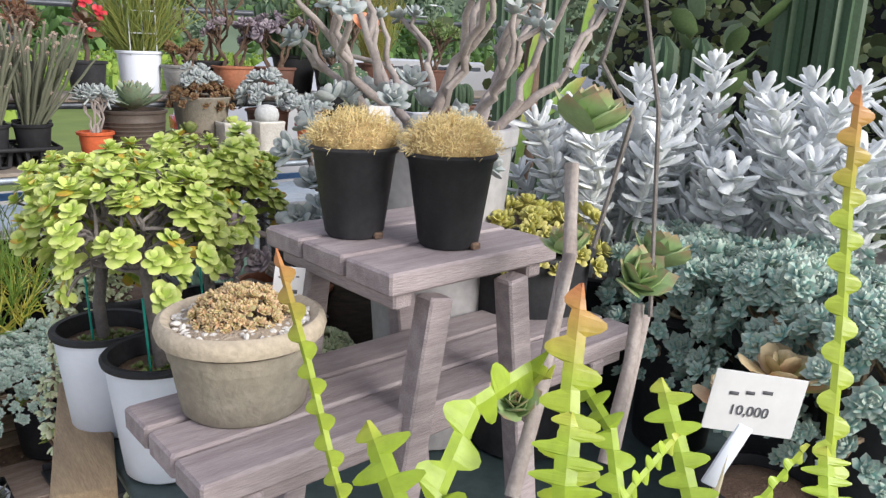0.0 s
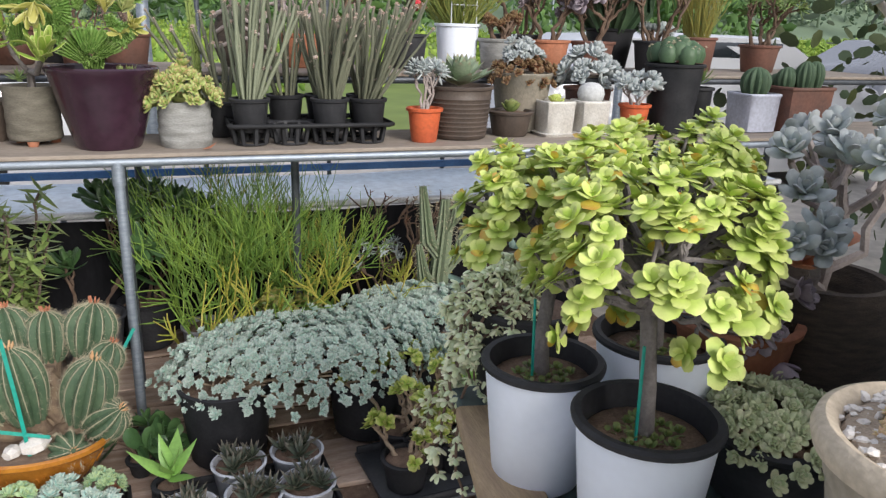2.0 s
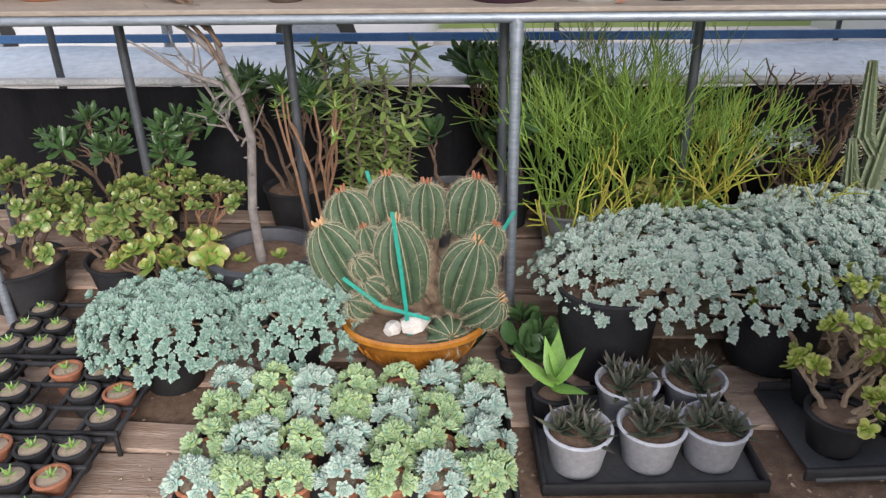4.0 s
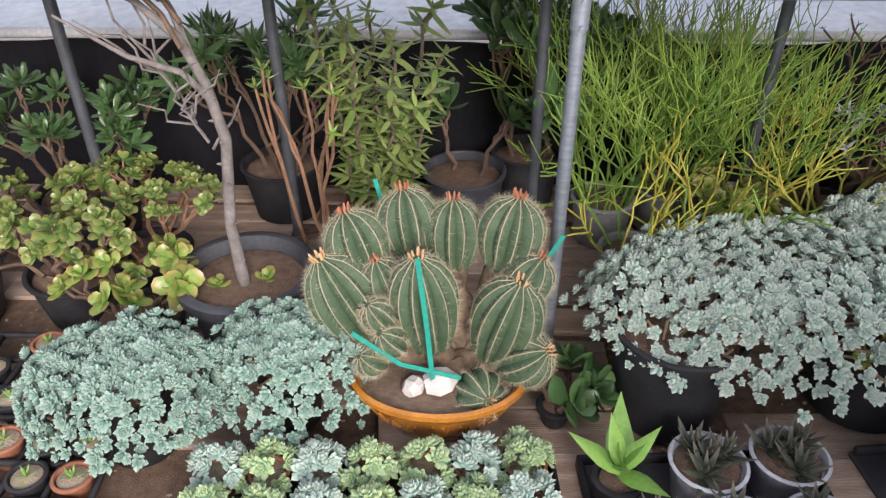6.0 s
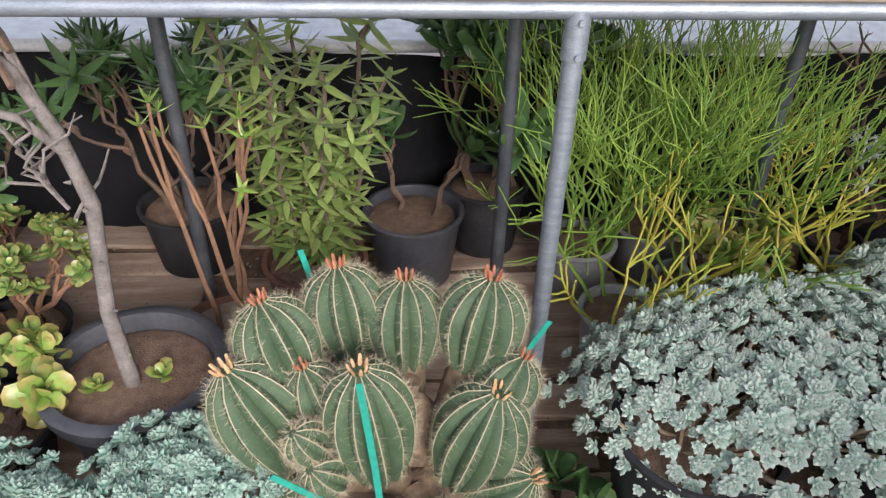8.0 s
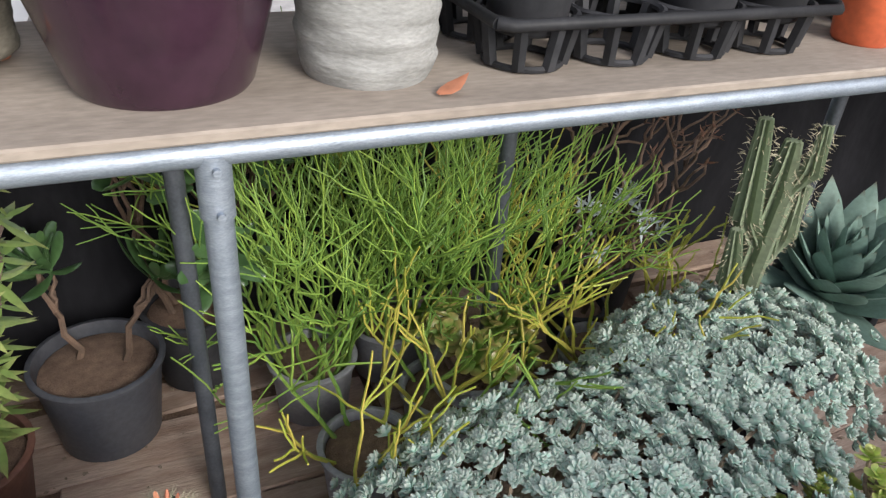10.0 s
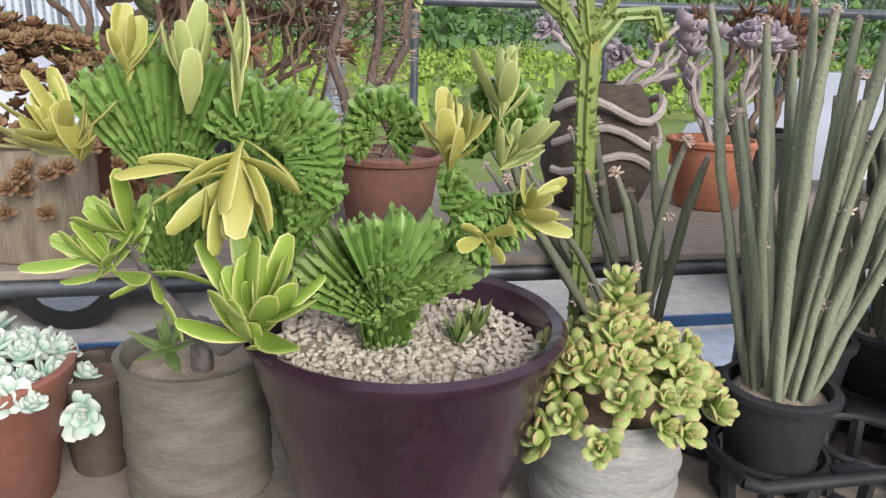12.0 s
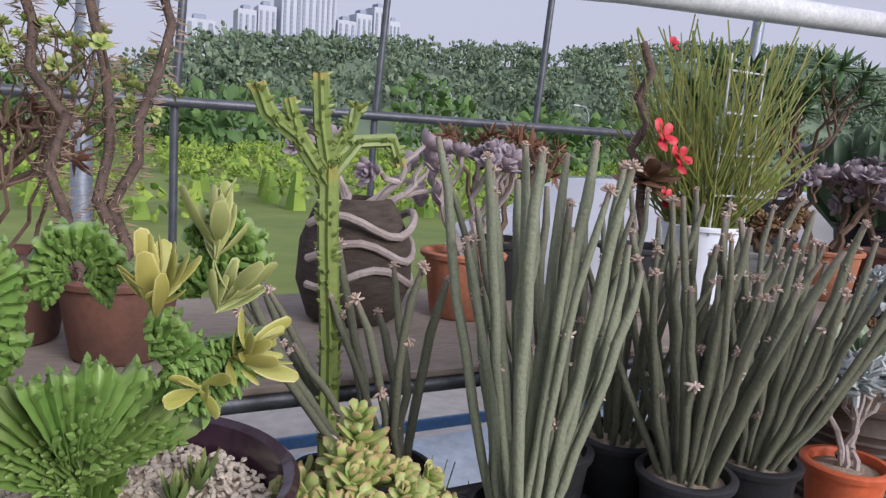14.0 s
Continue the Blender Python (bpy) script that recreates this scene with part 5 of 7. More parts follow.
stick_pot("leaning brown stick stems behind the jade rosettes", (0.335, 0.345, SZ), 15, 0.31, (-0.10, 0.02), L_STICK, rt=0.07, ph=0.13, wild=0.14, group="")
stick_pot("tall grey stick stems in a rear black pot", (tx0 + 3 * pit + 0.02, ty0 + pit, SZ + 0.045), 16, 0.38, (0.05, 0.02), L_STICK, wild=0.12)

# crested pillar euphorbia behind
AT = (0.29, 0.37, SZ)
t = potted("potted_pillar_euphorbia", "yellow-green toothed euphorbia pillar with crested top in a black pot", "succulent", (0.27, 0.385, SZ), 0.045, 0.035, 0.12, BLACK)
eg = Geo()
for pts, r in (([(0, 0, 0.1), (-0.005, 0, 0.3), (-0.015, 0, 0.45), (-0.018, 0, 0.55)], 0.017), ([(-0.018, 0, 0.52), (-0.06, 0, 0.58), (-0.1, 0.01, 0.61), (-0.115, 0.01, 0.645)], 0.014), ([(-0.018, 0, 0.54), (-0.03, 0, 0.6), (-0.035, 0, 0.665)], 0.014), ([(-0.018, 0, 0.53), (0.02, 0, 0.58), (0.07, 0, 0.585), (0.085, 0, 0.55)], 0.013), ([(-0.018, 0, 0.55), (0.01, 0, 0.6), (0.02, 0, 0.63)], 0.011), ([(-0.06, 0, 0.58), (-0.075, 0, 0.63)], 0.010)):
    r *= 0.72
    eg.tube(pts, r, 14, 0.2)
    pts = np.array(pts)
    for a, b in zip(pts[:-1], pts[1:]):
        for k in range(max(3, int(np.linalg.norm(b - a) / 0.014))):
            for w in range(6):
                an = rng.uniform(0, 6.28)
                eg.many(BUMP, frames(a + (b - a) * rng.random() + np.array([math.cos(an), math.sin(an), 0]) * r * 0.9, (math.cos(an), math.sin(an), 0.5), (0.1, 0.2, 1), np.array([0.010])))
part("stem", eg, leafmat("pillar_flesh", (0.15, 0.22, 0.06), (0.25, 0.31, 0.09), (0.36, 0.30, 0.08), rough=0.5, t0=0.9), t)

# pots further along the bench
t = potted("potted_kalanchoe", "grey dusty-leaved stems in a small orange plastic pot", "succulent", (1.05, 0.115, SZ), 0.062, 0.048, 0.125, ORANGEP, GRIT)
ends = []
for i in range(5):
    sg = Geo()
    ends += branching(sg, (rng.uniform(-0.02, 0.02), rng.uniform(-0.02, 0.02), 0.1), (rng.uniform(-0.4, 0.4), rng.uniform(-0.3, 0.3), 1), 0.10, 0.006, 1, 3, 0.4, 0.6)
    part("stem", sg, SILVERST, t)
part("leaves", Geo().many(FINGER, rosettes([e for e, d in ends], [d for e, d in ends], [0.045] * len(ends), 14, -10, 70)), L_PALE, t)
t = potted("potted_echeveria", "large grey-green echeveria rosette in a dark brown bucket-shaped pot", "succulent", (1.215, 0.20, SZ), 0.128, 0.108, 0.20, DARKPOT, rim=0.006, bands=9)
part("rosette", Geo().many(leaf(0.42, 0.1, (0.5, 0.85, 1.0, 0.75), 0.14, 6), rosettes([(0, 0, 0.2)], [(0, -0.15, 1)], [0.15], 34, 12, 82)), leafmat("echeveria_leaf", (0.20, 0.27, 0.17), (0.28, 0.34, 0.23), (0.36, 0.28, 0.2), rough=0.6, t0=0.85), t)
t = potted("potted_cactus", "small round cactus in a low brown rounded pot", "cactus", (1.445, 0.22, SZ), 0.088, 0.07, 0.10, DARKPOT, rim=0.008)
part("rosette", Geo().many(FAT, rosettes([(0, 0, 0.09)], [(0, 0, 1)], [0.06], 22, 30, 85)), L_KAL, t)
t = potted("potted_sedum", "brownish crested sedum overflowing a rough pale stone pot", "succulent", (1.55, 0.355, SZ + 0.0), 0.125, 0.095, 0.24, CEMENT, rim=0.004)
p, q = scatter_dome(60, 0.15, 0.13, 0.06, 0.22, 0.012, 0.03)
rosette_parts(t, p, q, 0.026, L_BROWNSED, 16)
p, q = scatter_dome(18, 0.07, 0.07, 0.06, 0.29, 0.012)
rosette_parts(t, p, q, 0.035, L_PALE, 16)
for x in (1.635, 1.795):
    t = potted("potted_cactus", "small cactus in a white square ceramic pot with saucer", "cactus", (x, 0.205, SZ), 0.066, 0.062, 0.14, WHITEC, GRIT, square=True, rim=0.002, group="white square pots")
    part("saucer", Geo().lathe([(0.07, 0), (0.078, 0.012), (0.07, 0.014)], 24, square=True), WHITEC, t)
    if x < 1.7:
        part("tuft", Geo().many(FAT, rosettes([(0, 0, 0.125)], [(0, 0, 1)], [0.05], 18)), L_LIME, t)
    else:
        bl = Geo().lathe([(0.03, 0.12), (0.05, 0.14), (0.056, 0.165), (0.05, 0.19), (0.03, 0.207), (0.01, 0.211)], 24)
        part("cactus_ball", bl, leafmat("woolly_ball", (0.5, 0.52, 0.52), (0.6, 0.6, 0.6), rough=0.95), t)
t = potted("potted_kalanchoe", "frosted blue-grey succulent bush in an orange plastic pot", "succulent", (2.0, 0.19, SZ), 0.062, 0.048, 0.125, ORANGEP)
ends = []
for i in range(6):
    sg = Geo()
    ends += branching(sg, (0, 0, 0.1), (0.6 * math.cos(i * 2.4), 0.6 * math.sin(i * 2.4), 1), 0.08, 0.006, 1, 3, 0.5, 0.4)
    part("stem", sg, SILVERST, t)
part("leaves", Geo().many(FAT, rosettes([e for e, d in ends], [d for e, d in ends], [0.045] * len(ends), 12)), L_PALE, t)
t = potted("potted_kalanchoe", "frosted grey succulent in a low brown pot", "succulent", (1.87, 0.36, SZ), 0.1, 0.08, 0.18, BROWNC)
p, q = scatter_dome(24, 0.13, 0.1, 0.13, 0.19, 0.015)
rosette_parts(t, p, q, 0.05, L_PALE, 16)
t = potted("potted_cactus", "dark spiny globe cacti filling a tall black square pot", "cactus", (2.2, 0.22, SZ), 0.12, 0.09, 0.29, BLACK)
cg = Geo()
dots = []
for i in range(16):
    a, u = i * 2.4, math.sqrt((i + 0.5) / 16)
    c = (0.095 * u * math.cos(a), 0.095 * u * math.sin(a), 0.29 + 0.05 * (1 - u))
    cg.lathe([(0.03, c[2]), (0.04, c[2] + 0.03), (0.033, c[2] + 0.06), (0.012, c[2] + 0.075)], 12, at=(c[0], c[1], 0))
    dots += [(c[0] + rng.normal(0, 0.025), c[1] + rng.normal(0, 0.025), c[2] + 0.06) for k in range(5)]
part("cactus_heads", cg, L_COL, t)
part("areoles", Geo().many(FAT, rosettes(dots, [(0, -0.3, 1)] * len(dots), [0.009] * len(dots), 6)), L_SPINE, t)
t = potted("potted_plant", "small plant in a slim black pot", "plant", (2.36, 0.25, SZ), 0.06, 0.05, 0.19, BLACK)
part("leaves", Geo().many(THIN, rosettes([(0, 0, 0.2)], [(0, 0, 1)], [0.1], 16, 20, 85)), L_KAL, t)
t = potted("potted_cactus", "green globe cactus in a pale lavender square pot", "cactus", (2.62, 0.2, SZ), 0.088, 0.08, 0.17, LAV, square=True, rim=0.003)
a, b, c, d = barrel(0.06, 0.14, 12)
hd = part("cactus_head", a, L_BARREL, t)
hd.location = (0, 0, 0.14)
t = potted("potted_cactus", "cluster of small cacti in a brown box planter", "cactus", (2.86, 0.22, SZ), 0.13, 0.12, 0.2, BROWNC, square=True, rim=0.006)
for i in range(7):
    a, b, c, d = barrel(0.04, 0.08 + 0.03 * (i % 3), 10)
    hd = part("cactus_head", a, L_BARREL, t)
    hd.location = (0.09 * math.cos(i * 2.4) * (i / 7) ** 0.5, 0.09 * math.sin(i * 2.4) * (i / 7) ** 0.5, 0.17)

# pots at the far end of the bench
graptosedum("potted_sedum", "pale green sedum mat in a brown terracotta pot", (-0.51, 0.27, SZ), 0.112, 0.08, 0.175, mat("brown_terracotta", (0.27, 0.105, 0.07), 0.7, (0.2, 0.09, 0.07), 8, 0.3, 70), 46, 0.115, 0.035, 0.03, L_SED, rim=0.004, rimh=0.03)
t = graptosedum("potted_sedum", "pink and cream rosettes in a blue-grey square pot", (-0.775, 0.275, SZ), 0.075, 0.06, 0.145, TEAL, 26, 0.11, 0.09, 0.045, leafmat("pink_rosette", (0.46, 0.27, 0.22), (0.52, 0.36, 0.30), rough=0.6), square=True, rim=0.006)
graptosedum("potted_sedum", "pale rosettes in a chip-stone pot", (-0.66, 0.37, SZ), 0.07, 0.065, 0.13, STONEW, 16, 0.08, 0.05, 0.035, L_PURP)
graptosedum("potted_sedum", "green and pink rosettes trailing from a dark fluted pot", (-0.95, 0.31, SZ), 0.09, 0.07, 0.12, DARKPOT, 22, 0.12, 0.09, 0.05, L_GRAPT)
t = graptosedum("potted_sedum", "green rosettes on crooked stems in an ochre fluted pot", (-1.14, 0.32, SZ), 0.11, 0.075, 0.15, OCHRE, 18, 0.15, 0.08, 0.05, L_BRIGHT, bands=6)
sg = Geo()
for k in range(5):
    sg.tube(wavy((0.02 * k, -0.08, 0.13), (0.2 + 0.03 * k, -0.22 - 0.02 * k, 0.05 - 0.05 * k), 7, 0.02), 0.006, 6)
part("stems", sg, BROWNST, t)
graptosedum("potted_sedum", "rusty rosettes in a clay pot", (-1.42, 0.25, SZ), 0.10, 0.08, 0.15, TERRA, 24, 0.12, 0.08, 0.045, L_MOSS)
graptosedum("potted_sedum", "blue rosettes in a dark pot", (-1.7, 0.25, SZ), 0.10, 0.08, 0.15, DARKPOT, 24, 0.12, 0.08, 0.045, L_SED)
t = graptosedum("potted_sedum", "white-green pearl succulent in a dark ribbed cup with hanging roots", (-0.66, 0.15, SZ), 0.06, 0.05, 0.12, DARKPOT, 20, 0.06, 0.03, 0.028, L_PALE, bands=6)

# ---- rear bench ----
RZ = 1.288
t = thing("potted_sedum", "dense brown-red sedum in a cylinder pot with wood look", "succulent", (-0.50, 0.56, RZ))
part("pot", Geo().lathe([(0.075, 0), (0.08, 0.005), (0.082, 0.15), (0.082, 0.158), (0.075, 0.158), (0.07, 0.14)], 40), CORK, t, "cylinder pot with wood-grain look")
part("soil", soil_geo(0.07, 0.14), SOIL, t)
p, q = scatter_dome(290, 0.145, 0.12, 0.17, 0.14, 0.018, 0.06)
rosette_parts(t, p, q, 0.017, L_BROWNSED, 16, FINGER)


def tree_plant(name, label, at, h, levels, kids, size, m, n0=3, potm=BROWNC, template=ROUND, nleaf=12, rt=0.1, stem=BROWNST, spread=0.5, rad=0.012, lo=0, hi=70, keep=0.72):
    t = potted(name, label, "plant", at, rt, rt * 0.8, 0.14, potm)
    ends = []
    for i in range(n0):
        a = i * 2.4
        sg = Geo()
        ends += branching(sg, (0.3 * rt * math.cos(a), 0.3 * rt * math.sin(a), 0.12), (0.35 * math.cos(a), 0.35 * math.sin(a), 1), h, rad, levels, kids, spread, 0.35, keep)
        part("stem", sg, stem, t)
    for e, d in ends:
        part("rosette", Geo().many(template, rosettes([e], [d], [rng.uniform(0.7, 1.2) * size], nleaf, lo, hi)), m, t)
    return t


tree_plant("potted_aeonium", "bushy aeonium with many small green rosettes on thin stems", (-0.14, 0.80, RZ), 0.14, 3, 3, 0.019, leafmat("small_aeonium_leaf", (0.24, 0.36, 0.09), (0.38, 0.46, 0.15), (0.4, 0.4, 0.14), rough=0.5), 4, rad=0.0042, stem=BROWNST, keep=0.8, nleaf=10)
tree_plant("potted_aeonium", "tall aeonium with thick brown stems and green rosettes", (-0.40, 0.78, RZ), 0.17, 2, 2, 0.045, leafmat("green_aeonium_leaf", (0.13, 0.24, 0.08), (0.26, 0.26, 0.13), rough=0.5), 4, rad=0.011, stem=BROWNST, nleaf=18)
tree_plant("potted_shrub", "leafy brown-stemmed shrub in a clay pot", (-0.85, 0.75, RZ), 0.12, 2, 3, 0.05, L_GRAPT, 3)
t = potted("potted_crown_of_thorns", "thick spiny brown stems with a few large green leaves", "plant", (0.02, 0.66, RZ), 0.09, 0.07, 0.13, BROWNC)
for x0, x1, y1, hh in ((-0.03, 0.075, 0.0, 0.64), (-0.08, -0.13, 0.06, 0.62), (0.03, -0.05, 0.07, 0.66)):
    pts = wavy((x0 * 0.5, 0, 0.1), (x1, y1, hh), 9, 0.012)
    g2 = Geo().tube(pts, np.linspace(0.009, 0.007, 9), 9)
    part("stem", g2, DKSTEM, t)
    k = 420
    ii = rng.uniform(0, 7.9, k)
    pos = np.array([pts[int(i)] + (pts[int(i) + 1] - pts[int(i)]) * (i % 1) for i in ii])
    dd = unit(rng.normal(0, 1, (k, 3)) * [1, 1, 0.3])
    part("thorns", Geo().many(SPIKE, frames(pos + dd * 0.012, dd, [(0, 0, 1)] * k, rng.uniform(0.014, 0.024, k))), L_THORN, t)
    part("leaves", Geo().many(ROUND, rosettes([pts[-2]], [unit(pts[-1] - pts[-2])], [0.06], 7, -20, 50)), L_DARK, t)
t = thing("palm_fibre_urn", "dark fibre urn planted with mauve rosettes on bare stems", "planter", (0.46, 0.80, RZ))
part("urn", Geo().lathe([(0.07, 0), (0.09, 0.01), (0.115, 0.08), (0.11, 0.16), (0.085, 0.22), (0.07, 0.245), (0.06, 0.245), (0.06, 0.2)], 32, wob=0.02), BASKET, t)
for k in range(3):
    part("root", Geo().tube([(0.115 * math.cos(a), 0.115 * math.sin(a), 0.1 + 0.05 * k + 0.02 * math.sin(a * 3 + k)) for a in np.linspace(-2.8, 0.3, 14)], 0.008, 7), SILVERST, t)
ends = []
for i in range(6):
    sg = Geo()
    ends += branching(sg, (0, 0, 0.2), (0.9 * math.cos(i * 2.4) + 0.4, 0.5 * math.sin(i * 2.4), 0.7), 0.11, 0.009, 1, 2, 0.45, 0.3)
    part("stem", sg, SILVERST, t)
for e, d in ends:
    part("rosette", Geo().many(FAT, rosettes([e], [d], [0.034], 18)), L_PURP, t)
t = potted("potted_plant", "tall bare mauve stems with rosette tips in a terracotta pot", "plant", (0.70, 0.78, RZ), 0.085, 0.065, 0.14, TERRA)
ends = []
for i in range(7):
    sg = Geo()
    ends += branching(sg, (0, 0, 0.12), (0.5 * math.cos(i * 2.4), 0.4 * math.sin(i * 2.4), 1), 0.13, 0.008, 1, 2, 0.4, 0.5)
    part("stem", sg, SILVERST, t)
for e, d in ends:
    part("rosette", Geo().many(FAT, rosettes([e], [d], [0.036], 18)), L_PURP, t)
t = potted("potted_crown_of_thorns", "crown of thorns with red flowers in a black pot", "plant", (1.18, 0.78, RZ), 0.085, 0.07, 0.15, BLACK)
pts = wavy((0, 0, 0.13), (-0.02, 0, 0.62), 9, 0.01)
part("stem", Geo().tube(pts, 0.011, 9), DKSTEM, t)
k = 260
pos = pts[0] + (pts[-1] - pts[0]) * rng.random((k, 1))
dd = unit(rng.normal(0, 1, (k, 3)) * [1, 1, 0.3])
part("thorns", Geo().many(SPIKE, frames(pos + dd * 0.012, dd, [(0, 0, 1)] * k, [0.016] * k)), L_THORN, t)
part("leaves", Geo().many(ROUND, rosettes([(0, -0.02, 0.30)], [(0, -0.3, 1)], [0.10], 14, -20, 60)), leafmat("bronze_leaf", (0.10, 0.09, 0.04), (0.17, 0.06, 0.045), rough=0.5), t)
for c, r in (((0.0, -0.05, 0.41), 0.046), ((0.06, -0.05, 0.36), 0.042), ((0.02, -0.06, 0.27), 0.03), ((0.05, 0, 0.63), 0.022)):
    part("flower", Geo().many(ROUND, rosettes([c], [(0, -1, 0.5)], [r], 7, 5, 40)), L_RED, t)
t = potted("potted_rhipsalis", "bushy thread-stemmed rhipsalis climbing a white wire trellis in a white bucket", "plant", (1.42, 0.80, RZ), 0.10, 0.085, 0.2, WHITEP, potname="bucket")
sg = Geo()
for i in range(330):
    a, u = i * 2.4, math.sqrt((i + 0.5) / 330)
    st = np.array((0.06 * u * math.cos(a), 0.06 * u * math.sin(a), 0.17))
    en = st + np.array((0.24 * u * math.cos(a), 0.15 * u * math.sin(a), rng.uniform(0.15, 0.52)))
    sg.tube(wavy(st, en, 5, 0.015), 0.0022, 4)
tagged(part("threads", sg, leafmat("thread_stem", (0.13, 0.20, 0.045), (0.28, 0.28, 0.07), rough=0.6), t), kind="stuff")
for x in (-0.06, 0.0, 0.06):
    part("trellis_wire", Geo().tube([(x, -0.08, 0.18), (x, -0.085, 0.62)], 0.0028, 6), WHITEPIPE, t)
for z in (0.28, 0.38, 0.48, 0.58):
    part("trellis_wire", Geo().tube([(-0.065, -0.085, z), (0.065, -0.085, z)], 0.0028, 6), WHITEPIPE, t)
tree_plant("potted_shrub", "brown sprawling succulent in a grey pot", (1.60, 0.72, RZ), 0.05, 2, 3, 0.03, L_BROWNSED, 5, potm=STONEW, template=FAT)
tree_plant("potted_shrub", "frosted mauve succulent tree in a terracotta pot", (1.86, 0.75, RZ), 0.10, 2, 3, 0.045, L_PURP, 3, potm=TERRA, template=FAT)
tree_plant("potted_shrub", "dark-stemmed aeonium in a brown pot", (2.06, 0.68, RZ), 0.12, 2, 3, 0.05, L_PURP, 3, potm=BROWNC, template=FAT)
t = potted("potted_column_cactus", "large dark clustering column cactus in a black pot", "cactus", (2.25, 0.85, RZ + 0.0), 0.12, 0.09, 0.2, BLACK)
for i in range(17):
    a, u = i * 2.4, math.sqrt((i + 0.5) / 17)
    part("column", Geo().tube([(0.08 * u * math.cos(a), 0.08 * u * math.sin(a), 0.17), (0.2 * u * math.cos(a), 0.17 * u * math.sin(a), 0.28), (0.24 * u * math.cos(a), 0.2 * u * math.sin(a), 0.42 + 0.1 * (1 - u)), (0.24 * u * math.cos(a), 0.2 * u * math.sin(a), 0.44 + 0.1 * (1 - u))], [0.025, 0.035, 0.03, 0.008], 14, 0.18), L_COL, t)
tree_plant("potted_shrub", "grey-white planter with low succulents", (2.45, 0.72, RZ), 0.05, 1, 3, 0.04, L_PALE, 5, potm=CEMENT, template=FAT)
t = potted("potted_rhipsalis", "yellowing thread-stemmed plant in a wire trellis", "plant", (2.75, 0.82, RZ), 0.10, 0.085, 0.17, BROWNC)
sg = Geo()
for i in range(130):
    a, u = i * 2.4, math.sqrt((i + 0.5) / 130)
    st = np.array((0.06 * u * math.cos(a), 0.06 * u * math.sin(a), 0.15))
    sg.tube(wavy(st, st + np.array((0.14 * u * math.cos(a), 0.1 * u * math.sin(a), rng.uniform(0.25, 0.6))), 5, 0.012), 0.0022, 4)
tagged(part("threads", sg, leafmat("gold_thread", (0.30, 0.24, 0.05), (0.22, 0.24, 0.06), rough=0.6), t), kind="stuff")
tree_plant("potted_shrub", "green leafy shrub at the end of the rear bench", (3.1, 0.75, RZ), 0.12, 2, 3, 0.06, L_KAL, 4, template=LANCE)
tree_plant("potted_shrub", "rusty rosettes in a clay pot on the rear bench", (-1.15, 0.7, RZ), 0.06, 2, 3, 0.05, L_MOSS, 4, template=FAT)
tree_plant("potted_shrub", "blue rosettes in a dark pot on the rear bench", (-1.5, 0.7, RZ), 0.07, 2, 3, 0.05, L_SED, 4, template=FAT)
graptosedum("potted_sedum", "orange lumpy sedum in a clay bowl on the rear bench", (-1.05, 0.58, RZ), 0.1, 0.08, 0.1, TERRA, 24, 0.12, 0.07, 0.04, L_MOSS)

bush("tall dark thorny shrub with brown leaves on the rear bench", (1.78, 0.92, RZ), 0.11, 0.16, 6, 0.21, 0.35, L_DARK, LANCE, 0.075, 12)
bush("dense dark leafy shrub on the rear bench", (2.35, 0.60, RZ), 0.10, 0.15, 6, 0.19, 0.4, L_KAL, LANCE, 0.07, 12)
bush("dark-leaved shrub at the back of the rear bench", (0.9, 0.95, RZ), 0.09, 0.14, 4, 0.12, 0.4, L_BROWNSED, LANCE, 0.05, 8)
bush("brown-leaved shrub among the rear pots", (-0.25, 0.95, RZ), 0.09, 0.14, 5, 0.12, 0.4, L_BROWNSED, LANCE, 0.05, 10)

# ---- beyond the greenhouse ----
CLUMP = leaf(0.75, 0.35, (0.75, 1.0), 0.1, 4, 0.6)


def wood(name, label, spots, m, per=60, fine=1.0):
    g = Geo()
    for x, y, z, h, w in spots:
        n = per
        u = unit(rng.normal(0, 1, (n, 3)) - [0, 0.5, -0.3]) * rng.uniform(0.55, 1.0, (n, 1))
        pos = np.array([x, y, z + h * 0.55]) + u * np.array([w, w, h * 0.45])
        g.many(CLUMP, frames(pos, u + rng.normal(0, 0.6, (n, 3)), rng.normal(0, 1, (n, 3)), rng.uniform(0.16, 0.38, n) * w * fine))
        g.tube([(x, y, z), (x, y, z + h * 0.7)], [0.25, 0.1], 5)
    return tagged(part(name, g, m, None), label, "trees", "", "stuff")


hill = Geo()
hx, hy = np.linspace(-260, 330, 60), np.linspace(70, 330, 16)


def hill_z(x, y):
    s = min(1, max(0, (y - 75) / 70))
    r = 11.0 + 0.106 * x + 0.9 * math.sin(x / 21)
    if x < 25:
        r *= max(0.0, (x + 12) / 37)
    return s * s * (3 - 2 * s) * max(0.3, r)


